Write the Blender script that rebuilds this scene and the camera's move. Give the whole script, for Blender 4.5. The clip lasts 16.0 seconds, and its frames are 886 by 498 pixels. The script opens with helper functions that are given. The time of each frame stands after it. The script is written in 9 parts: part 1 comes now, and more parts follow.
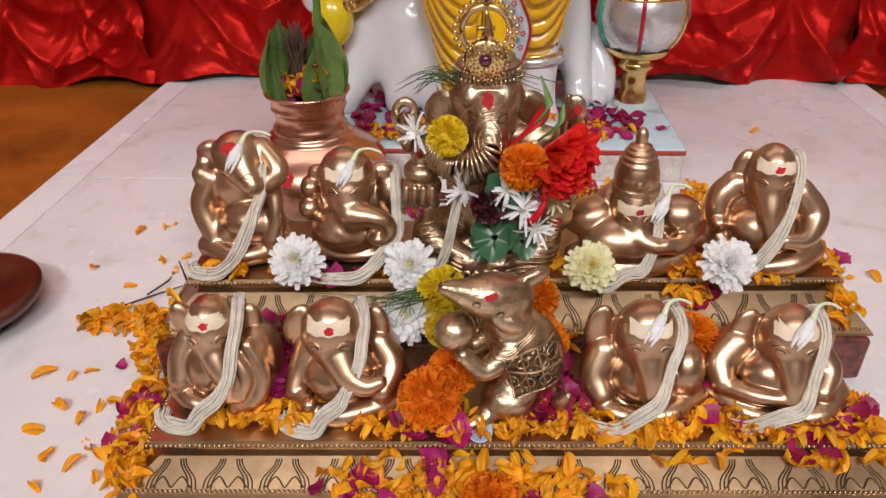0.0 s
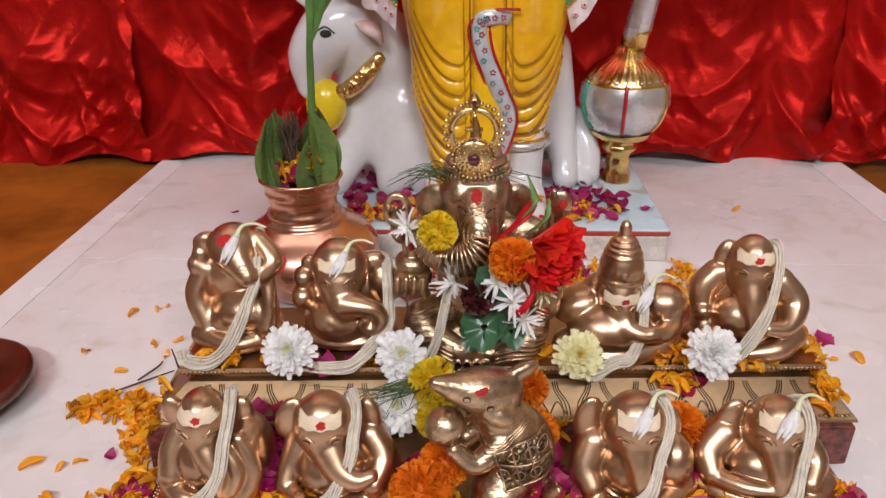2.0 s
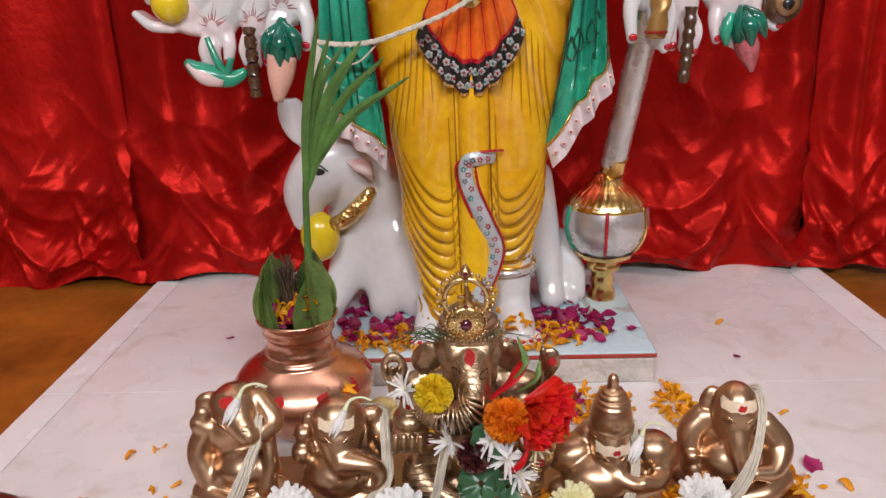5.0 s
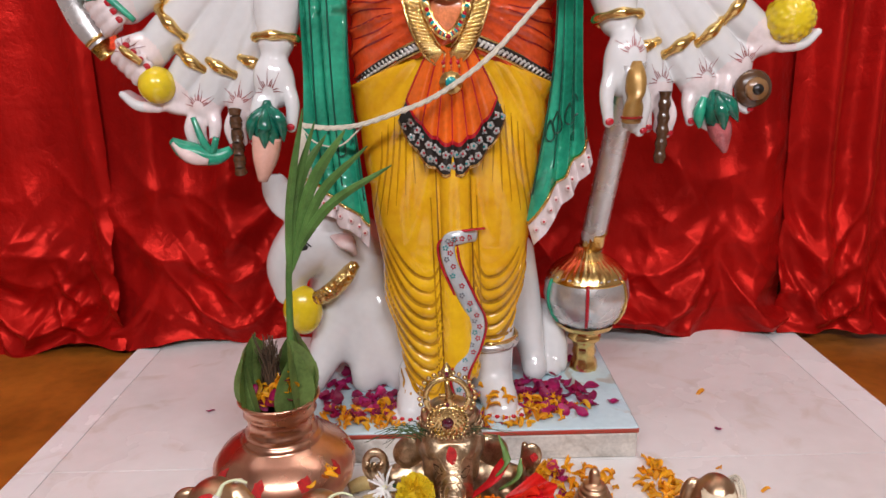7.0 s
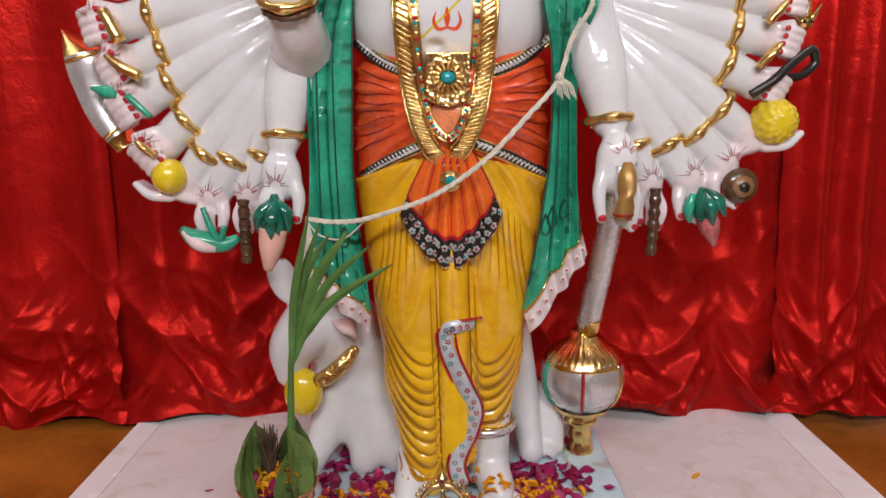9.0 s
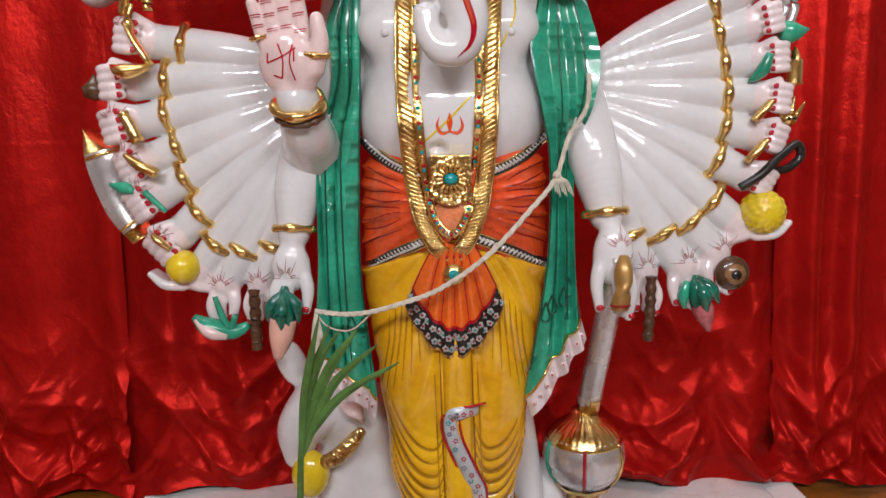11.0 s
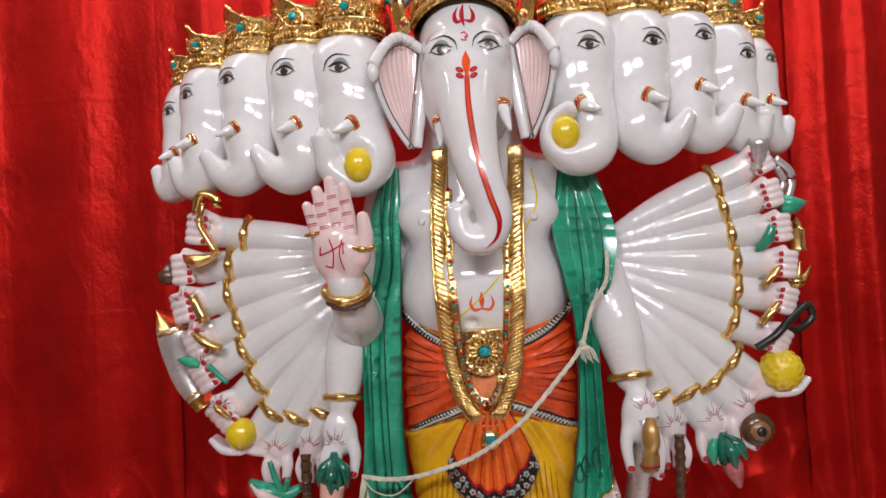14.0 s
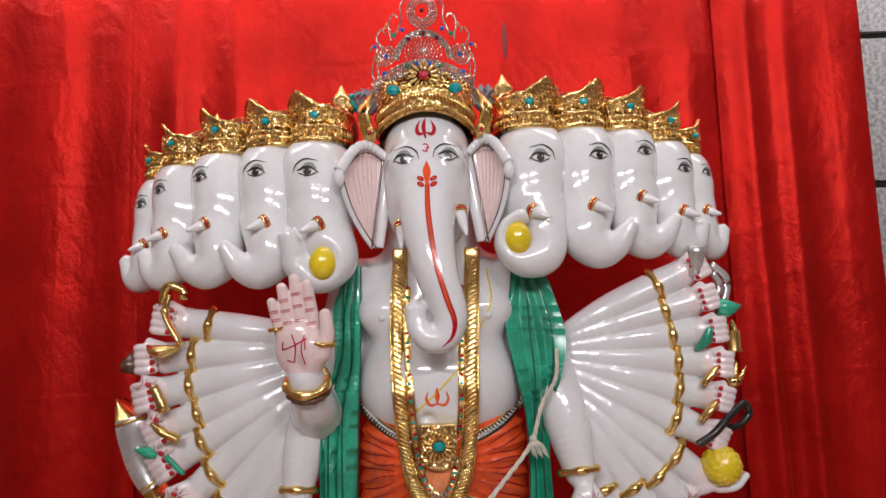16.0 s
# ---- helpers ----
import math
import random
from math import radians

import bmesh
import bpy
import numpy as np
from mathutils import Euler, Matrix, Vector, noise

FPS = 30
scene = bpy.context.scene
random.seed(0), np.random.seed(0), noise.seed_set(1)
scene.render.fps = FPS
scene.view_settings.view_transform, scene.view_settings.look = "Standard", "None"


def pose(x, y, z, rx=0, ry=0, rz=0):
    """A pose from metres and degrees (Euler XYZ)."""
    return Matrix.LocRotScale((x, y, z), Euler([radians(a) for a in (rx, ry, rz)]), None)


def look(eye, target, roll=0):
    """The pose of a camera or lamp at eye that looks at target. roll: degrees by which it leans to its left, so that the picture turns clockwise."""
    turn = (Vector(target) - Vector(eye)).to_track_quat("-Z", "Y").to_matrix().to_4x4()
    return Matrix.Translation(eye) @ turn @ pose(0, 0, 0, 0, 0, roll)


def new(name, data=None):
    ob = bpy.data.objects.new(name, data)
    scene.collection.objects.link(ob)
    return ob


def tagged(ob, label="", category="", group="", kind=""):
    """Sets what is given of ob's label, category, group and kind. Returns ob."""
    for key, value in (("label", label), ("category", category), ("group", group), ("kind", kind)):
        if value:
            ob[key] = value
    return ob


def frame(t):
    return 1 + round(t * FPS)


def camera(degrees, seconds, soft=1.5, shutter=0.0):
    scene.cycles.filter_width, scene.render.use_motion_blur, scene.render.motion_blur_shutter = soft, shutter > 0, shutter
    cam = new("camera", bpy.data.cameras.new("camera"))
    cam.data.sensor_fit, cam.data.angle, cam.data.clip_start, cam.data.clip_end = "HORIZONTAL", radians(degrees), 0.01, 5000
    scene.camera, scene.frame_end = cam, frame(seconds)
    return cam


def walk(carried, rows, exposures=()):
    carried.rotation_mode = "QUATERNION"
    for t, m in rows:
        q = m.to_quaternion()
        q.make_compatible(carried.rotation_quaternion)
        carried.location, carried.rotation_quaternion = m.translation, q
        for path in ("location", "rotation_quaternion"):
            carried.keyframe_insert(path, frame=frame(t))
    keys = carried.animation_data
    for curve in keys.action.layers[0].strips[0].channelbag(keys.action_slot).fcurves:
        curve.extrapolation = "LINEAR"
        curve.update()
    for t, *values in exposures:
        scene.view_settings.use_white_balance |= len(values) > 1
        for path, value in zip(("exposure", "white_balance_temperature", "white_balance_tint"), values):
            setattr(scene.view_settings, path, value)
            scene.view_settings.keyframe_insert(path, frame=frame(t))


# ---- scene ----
cam = camera(64.2, 16.0)
PATH = [
    (0, (0.046, 0.058, 0.569), (-0.057, 1.764, -0.471), -0.9),
    (0.5, (0.047, 0.057, 0.578), (-0.057, 1.787, -0.42), -1.0),
    (1, (0.049, 0.057, 0.582), (-0.055, 1.799, -0.395), -1.0),
    (1.5, (0.047, 0.058, 0.588), (-0.043, 1.819, -0.356), -0.5),
    (2, (0.046, 0.057, 0.604), (-0.031, 1.85, -0.28), -0.6),
    (2.5, (0.047, 0.057, 0.618), (-0.052, 1.844, -0.275), -1.5),
    (3, (0.045, 0.059, 0.633), (-0.039, 1.87, -0.212), -1.1),
    (3.5, (0.048, 0.057, 0.654), (-0.018, 1.898, -0.125), -1.8),
    (4, (0.045, 0.057, 0.671), (-0.01, 1.915, -0.069), -1.8),
    (6.5, (0.041, 0.055, 0.749), (0.033, 1.966, 0.158), -1.5),
    (7, (0.046, 0.064, 0.763), (0.052, 1.984, 0.202), -1.3),
    (7.5, (0.05, 0.064, 0.781), (0.044, 1.993, 0.252), -1.6),
    (8, (0.048, 0.056, 0.801), (0.039, 1.995, 0.311), -1.4),
    (8.5, (0.049, 0.05, 0.82), (0.062, 1.997, 0.363), -0.8),
    (9, (0.051, 0.04, 0.838), (0.057, 1.996, 0.422), -0.7),
    (11.5, (0.045, -0.001, 0.957), (0.05, 1.98, 0.678), -1.3),
    (12, (0.051, -0.014, 0.967), (0.049, 1.972, 0.731), -1.6),
    (12.5, (0.051, -0.031, 0.993), (0.035, 1.96, 0.807), -1.3),
    (13, (0.058, -0.055, 1.011), (0.038, 1.941, 0.887), -1.3),
    (13.5, (0.059, -0.086, 1.035), (0.013, 1.913, 0.982), -2.2),
    (14, (0.06, -0.111, 1.057), (-0.033, 1.887, 1.077), -3.0),
    (14.5, (0.063, -0.129, 1.07), (0.019, 1.868, 1.163), -2.9),
    (15, (0.073, -0.15, 1.079), (0.046, 1.844, 1.235), -2.6),
    (15.5, (0.077, -0.166, 1.094), (0.107, 1.825, 1.274), -1.9),
    (16, (0.074, -0.189, 1.1), (0.093, 1.798, 1.326), -2.0),
]
EXPOSURE = [(0.0, 0.02), (4.0, -0.02), (7.5, 0.04), (9.0, -0.10), (12.5, -0.26), (16.0, -0.50)]
walk(cam, [(t, look(eye, aim, roll)) for t, eye, aim, roll in PATH], EXPOSURE)

# ---- world, lamps and exposure ----
world = bpy.data.worlds.new("room_air")
scene.world = world
world.use_nodes = True
world.node_tree.nodes["Background"].inputs[0].default_value = (1.0, 0.93, 0.85, 1)
world.node_tree.nodes["Background"].inputs[1].default_value = 0.03


def area_lamp(name, at, aim, sx, sy, power, colour):
    data = bpy.data.lights.new(name, "AREA")
    data.shape, data.size, data.size_y, data.energy, data.color = "RECTANGLE", sx, sy, power, colour
    ob = new(name, data)
    ob.matrix_world = look(at, aim)
    return ob


# unseen lamp aimed nearly level at the curtain, to brighten its top
area_lamp("unseen_lamp_glow", (0.08, 1.12, 2.98), (0.08, 1.90, 2.84), 4.4, 0.10, 98.0, (0.955, 0.94, 1.0))
# two tube lights out of view, high in front of the statue
area_lamp("unseen_lamp_glow", (-0.75, -1.70, 2.55), (0.0, 1.2, 0.4), 1.2, 0.10, 62.0, (0.955, 0.94, 1.0))
area_lamp("unseen_lamp_glow", (0.95, -1.70, 2.55), (0.15, 1.2, 0.4), 1.2, 0.10, 62.0, (0.955, 0.94, 1.0))
# added fill lamp: lights the room behind for gold and brass to reflect
area_lamp("unseen_lamp_glow", (0.08, -2.30, 3.03), (0.08, -2.90, 0.6), 2.4, 0.20, 18.0, (0.955, 0.94, 1.0))


# ---- materials ----
def surface(name, colour, rough=0.5, metal=0.0, vary=0.12, scale=14.0, bump=0.0, bscale=120.0, dark=None, coat=0.0,
            spec=0.5, sheen=0.0, per_piece=0.0, island=0.0, sss=0.0):
    """A painted, cast or grown surface: two scales of tone, fine relief, and an uneven gloss."""
    m = bpy.data.materials.new(name)
    m.use_nodes = True
    t = m.node_tree
    n, link = t.nodes, t.links
    b = n["Principled BSDF"]
    co = n.new("ShaderNodeTexCoord")
    big, fine = n.new("ShaderNodeTexNoise"), n.new("ShaderNodeTexNoise")
    big.inputs["Scale"].default_value, big.inputs["Detail"].default_value = scale, 5
    fine.inputs["Scale"].default_value, fine.inputs["Detail"].default_value = scale * 9, 3
    link.new(co.outputs["Object"], big.inputs["Vector"])
    link.new(co.outputs["Object"], fine.inputs["Vector"])
    both = n.new("ShaderNodeMath")
    both.operation = "MULTIPLY_ADD"
    link.new(fine.outputs["Fac"], both.inputs[0])
    both.inputs[1].default_value = 0.4
    link.new(big.outputs["Fac"], both.inputs[2])
    ramp = n.new("ShaderNodeValToRGB")
    ramp.color_ramp.elements[0].position, ramp.color_ramp.elements[1].position = 0.45, 0.95
    low = dark or tuple(c * (1 - 2.2 * vary) for c in colour)
    high = colour if dark else tuple(min(1, c * (1 + 0.6 * vary)) for c in colour)
    ramp.color_ramp.elements[0].color, ramp.color_ramp.elements[1].color = (*low, 1), (*high, 1)
    link.new(both.outputs[0], ramp.inputs["Fac"])
    last = ramp.outputs["Color"]
    if per_piece or island:
        hsv = n.new("ShaderNodeHueSaturation")
        if per_piece:
            rnd = n.new("ShaderNodeObjectInfo").outputs["Random"]
        else:
            rnd = n.new("ShaderNodeNewGeometry").outputs["Random Per Island"]
        mr = n.new("ShaderNodeMapRange")
        amount = per_piece or island
        mr.inputs["To Min"].default_value, mr.inputs["To Max"].default_value = 1 - amount, 1 + amount * 0.6
        link.new(rnd, mr.inputs["Value"])
        link.new(mr.outputs["Result"], hsv.inputs["Value"])
        hue = n.new("ShaderNodeMapRange")
        hue.inputs["To Min"].default_value, hue.inputs["To Max"].default_value = 0.5 - amount * 0.05, 0.5 + amount * 0.05
        sc = n.new("ShaderNodeMath")
        sc.operation = "FRACT"
        mul = n.new("ShaderNodeMath")
        mul.operation = "MULTIPLY"
        mul.inputs[1].default_value = 7.31
        link.new(rnd, mul.inputs[0])
        link.new(mul.outputs[0], sc.inputs[0])
        link.new(sc.outputs[0], hue.inputs["Value"])
        link.new(hue.outputs["Result"], hsv.inputs["Hue"])
        link.new(last, hsv.inputs["Color"])
        last = hsv.outputs["Color"]
    link.new(last, b.inputs["Base Color"])
    b.inputs["Metallic"].default_value = metal
    b.inputs["Specular IOR Level"].default_value = spec
    b.inputs["Coat Weight"].default_value = coat
    b.inputs["Coat Roughness"].default_value = 0.06
    b.inputs["Sheen Weight"].default_value = sheen
    if sss:
        b.inputs["Subsurface Weight"].default_value = sss
        b.inputs["Subsurface Scale"].default_value = 0.004
    rr = n.new("ShaderNodeMapRange")
    rr.inputs["To Min"].default_value, rr.inputs["To Max"].default_value = rough * 0.75, min(1, rough * 1.3)
    link.new(big.outputs["Fac"], rr.inputs["Value"])
    link.new(rr.outputs["Result"], b.inputs["Roughness"])
    if bump:
        tex = n.new("ShaderNodeTexNoise")
        tex.inputs["Scale"].default_value, tex.inputs["Detail"].default_value = bscale, 4
        link.new(co.outputs["Object"], tex.inputs["Vector"])
        bm_node = n.new("ShaderNodeBump")
        bm_node.inputs["Strength"].default_value, bm_node.inputs["Distance"].default_value = bump, 0.01
        link.new(tex.outputs["Fac"], bm_node.inputs["Height"])
        link.new(bm_node.outputs["Normal"], b.inputs["Normal"])
    return m


WHITE = surface("glazed_white_marble", (0.695, 0.69, 0.685), 0.10, vary=0.05, scale=7, coat=0.6)
BLUSH = surface("blush_tinted_marble", (0.80, 0.69, 0.68), 0.12, vary=0.08, scale=16, coat=0.5)
PINK = surface("pink_tinted_marble", (0.78, 0.60, 0.57), 0.13, vary=0.08, scale=16, coat=0.5)
RED = surface("red_enamel", (0.45, 0.008, 0.02), 0.25, vary=0.15, coat=0.3)
BLACK = surface("black_paint", (0.02, 0.018, 0.016), 0.3, vary=0.3, coat=0.2)
GOLD = surface("gold_leaf", (0.93, 0.66, 0.25), 0.19, 1.0, vary=0.12, scale=40, bump=0.10, bscale=220)
def relief(m, scale, strength):
    """Press a cell pattern into a metal, like chased leafwork."""
    n, link = m.node_tree.nodes, m.node_tree.links
    co, cell, bp = n.new("ShaderNodeTexCoord"), n.new("ShaderNodeTexVoronoi"), n.new("ShaderNodeBump")
    cell.inputs["Scale"].default_value = scale
    cell.feature = "SMOOTH_F1"
    link.new(co.outputs["Object"], cell.inputs["Vector"])
    link.new(cell.outputs["Distance"], bp.inputs["Height"])
    bp.inputs["Strength"].default_value, bp.inputs["Distance"].default_value = strength, 0.012
    link.new(bp.outputs["Normal"], n["Principled BSDF"].inputs["Normal"])
    return m


CHASED = relief(surface("chased_gold_leaf", (0.93, 0.66, 0.25), 0.17, 1.0, vary=0.14, scale=40), 150.0, 0.38)
BROWN = surface("brown_paint", (0.10, 0.045, 0.02), 0.25, vary=0.2, coat=0.4)
SILVER = surface("silver_paint", (0.74, 0.73, 0.72), 0.26, 0.7, vary=0.10, scale=20, bump=0.06, bscale=90)
GREEN = surface("green_enamel", (0.030, 0.36, 0.215), 0.20, vary=0.24, scale=12, coat=0.5)
DEEPGREEN = surface("dark_green_line", (0.006, 0.08, 0.05), 0.3, vary=0.2, coat=0.3)
TEAL = surface("teal_gem", (0.005, 0.30, 0.30), 0.06, vary=0.2, scale=90, coat=0.8)
YELLOW = surface("yellow_ochre_enamel", (0.90, 0.54, 0.014), 0.18, vary=0.14, scale=7, coat=0.5, dark=(0.66, 0.30, 0.008))
LEMON = surface("yellow_sweet_paint", (0.78, 0.57, 0.02), 0.2, vary=0.1, coat=0.5)
ORANGE = surface("orange_enamel", (0.76, 0.085, 0.016), 0.2, vary=0.22, scale=11, coat=0.5)
FLESH = surface("pale_pink_paint", (0.75, 0.42, 0.33), 0.2, vary=0.1, coat=0.4)
GREY = surface("grey_feather_paint", (0.16, 0.17, 0.19), 0.3, vary=0.2, coat=0.3)
WORNRED = surface("worn_red_paint", (0.42, 0.035, 0.02), 0.5, vary=0.3, scale=26, dark=(0.30, 0.07, 0.045))
BLUE = surface("pale_blue_painted_stone", (0.58, 0.74, 0.79), 0.42, vary=0.10, scale=9, bump=0.08, bscale=40, dark=(0.42, 0.57, 0.62))
OLDSTONE = surface("grimy_white_stone", (0.66, 0.62, 0.56), 0.5, vary=0.2, scale=18, bump=0.15, bscale=60)
BRASS = surface("cast_brass", (0.60, 0.395, 0.245), 0.33, 1.0, vary=0.10, scale=22, bump=0.03, bscale=50)
OLDBRASS = surface("antique_brass", (0.64, 0.47, 0.30), 0.33, 1.0, vary=0.28, scale=60, bump=0.12, bscale=200)
SHEETBRASS = surface("rolled_brass_sheet", (0.48, 0.325, 0.18), 0.36, 1.0, vary=0.10, scale=16, bump=0.05, bscale=40)
SADDLE = surface("dark_patinated_brass", (0.26, 0.19, 0.11), 0.42, 1.0, vary=0.3, scale=80, bump=0.2, bscale=260)
relief(SADDLE, 260.0, 0.55)
COPPER = surface("polished_copper", (0.76, 0.41, 0.28), 0.27, 1.0, vary=0.10, scale=9, bump=0.03, bscale=30)
PASTE = surface("sandal_paste", (0.74, 0.60, 0.42), 0.6, vary=0.12, scale=60)
KUMKUM = surface("vermilion_powder", (0.52, 0.012, 0.012), 0.8, vary=0.25, scale=160, bump=0.4, bscale=500)
COTTON = surface("raw_cotton_thread", (0.72, 0.65, 0.52), 0.85, vary=0.12, scale=80, bump=0.5, bscale=700, sheen=0.2)
HAZEL = surface("grey_brown_iris", (0.095, 0.06, 0.032), 0.2, vary=0.2, coat=0.5)
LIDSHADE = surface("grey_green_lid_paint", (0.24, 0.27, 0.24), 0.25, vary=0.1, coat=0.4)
CAP = surface("dark_red_brown_paint", (0.16, 0.035, 0.018), 0.25, vary=0.2, coat=0.4)
DEEPRED = surface("dark_red_line", (0.30, 0.012, 0.010), 0.25, vary=0.2, coat=0.4)
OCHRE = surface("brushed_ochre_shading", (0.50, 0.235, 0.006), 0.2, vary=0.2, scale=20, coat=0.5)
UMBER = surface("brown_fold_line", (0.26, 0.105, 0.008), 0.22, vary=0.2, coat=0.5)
PALEGREY = surface("pale_grey_paint", (0.36, 0.345, 0.32), 0.3, vary=0.12, scale=60, coat=0.3)
SNAKE = surface("silver_white_paint", (0.60, 0.64, 0.66), 0.22, 0.25, vary=0.12, scale=30, coat=0.4)
PEACH = surface("peach_orange_paint", (0.78, 0.25, 0.10), 0.2, vary=0.25, scale=30, coat=0.4)
PALELINK = surface("pale_silver_paint", (0.62, 0.60, 0.56), 0.3, 0.3, vary=0.12, scale=60, coat=0.3)
SASH = surface("bright_orange_enamel", (0.86, 0.15, 0.014), 0.2, vary=0.18, scale=14, coat=0.5)
BRONZE = surface("bronze_gold_paint", (0.40, 0.225, 0.06), 0.32, 0.35, vary=0.15, scale=30, coat=0.3)
BUD = surface("dark_green_enamel", (0.006, 0.17, 0.11), 0.15, vary=0.3, scale=40, coat=0.6)
ROSY = surface("rose_pink_paint", (0.62, 0.16, 0.17), 0.2, vary=0.3, scale=40, coat=0.4)
TAN = surface("tan_paint", (0.30, 0.15, 0.06), 0.25, vary=0.2, coat=0.4)

# ---- geometry helpers ----
def part(name, geo, parent=None, label=""):
    """Link gathered geometry as one mesh object under a thing or a part."""
    ob = geo.make(name) if isinstance(geo, Pile) else new(name, geo)
    if parent is not None:
        ob.parent = parent
    if label:
        ob["label"] = label
    return ob


def thing(name, at, label, category, group="", rz=0.0):
    """An empty at a thing's base, to hold its parts."""
    ob = new(name)
    ob.empty_display_size = 0.02
    ob.matrix_world = pose(*at, 0, 0, rz)
    return tagged(ob, label, category, group)


class Pile:
    """Vertices and faces with a material a piece, joined into one mesh."""

    def __init__(self):
        self.v, self.f, self.n, self.mats = [], [], 0, []

    def slot(self, mat):
        if mat not in self.mats:
            self.mats.append(mat)
        return self.mats.index(mat)

    def add(self, vf, mat, m=None, smooth=True):
        v, f = np.asarray(vf[0], float), np.asarray(vf[1], int)
        if len(v) == 0 or len(f) == 0:
            return self
        if m is not None:
            a = np.array(m)
            v = v @ a[:3, :3].T + a[:3, 3]
        self.v.append(v)
        self.f.append((f + self.n, self.slot(mat), smooth))
        self.n += len(v)
        return self

    def mesh(self, name):
        me = bpy.data.meshes.new(name)
        v = np.concatenate(self.v)
        loops = np.concatenate([f.ravel() for f, _, _ in self.f])
        sizes = np.concatenate([np.full(len(f), f.shape[1]) for f, _, _ in self.f])
        slots = np.concatenate([np.full(len(f), k) for f, k, _ in self.f])
        soft = np.concatenate([np.full(len(f), s) for f, _, s in self.f])
        me.vertices.add(len(v))
        me.vertices.foreach_set("co", v.astype(np.float32).ravel())
        me.loops.add(len(loops))
        me.loops.foreach_set("vertex_index", loops.astype(np.int32))
        me.polygons.add(len(sizes))
        me.polygons.foreach_set("loop_start", (np.cumsum(sizes) - sizes).astype(np.int32))
        me.polygons.foreach_set("material_index", slots.astype(np.int32))
        me.polygons.foreach_set("use_smooth", soft.astype(bool))
        for mat in self.mats:
            me.materials.append(mat)
        me.update(calc_edges=True)
        me.validate()
        return me

    def make(self, name):
        return new(name, self.mesh(name))


def grid_faces(nu, nv, wrap=False):
    """Quads over nu rows of nv points; wrap joins the end of each row to its start."""
    i, j = np.meshgrid(np.arange(nu - 1), np.arange(nv if wrap else nv - 1), indexing="ij")
    i, j = i.ravel(), j.ravel()
    k = (j + 1) % nv
    return np.stack([i * nv + j, i * nv + k, (i + 1) * nv + k, (i + 1) * nv + j], 1)


def ball(c, r, nu=10, nv=16):
    r = np.broadcast_to(np.array(r, float), (3,))
    a = np.linspace(0, math.pi, nu)
    b = np.linspace(0, 2 * math.pi, nv, endpoint=False)
    A, B = np.meshgrid(a, b, indexing="ij")
    v = np.stack([np.sin(A) * np.cos(B) * r[0], np.sin(A) * np.sin(B) * r[1], -np.cos(A) * r[2]], -1).reshape(-1, 3) + np.array(c)
    return v, grid_faces(nu, nv, True)


def lathe(profile, seg=48, at=(0, 0, 0), wave=None):
    """Turn (radius, height) pairs about z; wave(angle, height) scales the radius."""
    p = np.array(profile, float)
    b = np.linspace(0, 2 * math.pi, seg, endpoint=False)
    R, B = np.meshgrid(p[:, 0], b, indexing="ij")
    Z = np.repeat(p[:, 1:2], seg, 1)
    if wave is not None:
        R = R * wave(B, Z)
    v = np.stack([R * np.cos(B), R * np.sin(B), Z], -1).reshape(-1, 3) + np.array(at)
    return v, grid_faces(len(p), seg, True)


def spline(points, n):
    """A smooth line of n points through the given ones (values of any width)."""
    p = np.array(points, float)
    if len(p) == 2:
        return p[0] + (p[1] - p[0]) * np.linspace(0, 1, n)[:, None]
    q = np.concatenate([[2 * p[0] - p[1]], p, [2 * p[-1] - p[-2]]])
    t = np.linspace(0, len(p) - 1 - 1e-9, n)
    k = t.astype(int)
    u = (t - k)[:, None]
    a, b, c, d = q[k], q[k + 1], q[k + 2], q[k + 3]
    return 0.5 * (2 * b + (c - a) * u + (2 * a - 5 * b + 4 * c - d) * u ** 2 + (3 * b - a - 3 * c + d) * u ** 3)


def tube(points, radii, seg=10, n=None, flat=1.0, up=(0, 0, 1), caps=True):
    """Sweep a round (or flattened) section along a smooth line."""
    pr = np.column_stack([np.array(points, float), np.broadcast_to(np.array(radii, float), (len(points),))])
    pr = spline(pr, n or max(2, 5 * (len(points) - 1) + 1))
    p, r = pr[:, :3], np.maximum(pr[:, 3], 1e-5)
    t = np.gradient(p, axis=0)
    t /= np.linalg.norm(t, axis=1, keepdims=True) + 1e-12
    side = np.cross(t, np.array(up, float))
    if np.min(np.linalg.norm(side, axis=1)) < 1e-3:
        side = np.cross(t, np.array((0.31, 0.9, 0.17)))
    side /= np.linalg.norm(side, axis=1, keepdims=True) + 1e-12
    nor = np.cross(side, t)
    b = np.linspace(0, 2 * math.pi, seg, endpoint=False)
    v = p[:, None] + r[:, None, None] * (np.cos(b)[None, :, None] * side[:, None] + flat * np.sin(b)[None, :, None] * nor[:, None])
    if caps:
        v = np.concatenate([np.repeat(p[:1, None], seg, 1), v, np.repeat(p[-1:, None], seg, 1)])
    return v.reshape(-1, 3), grid_faces(len(v), seg, True)


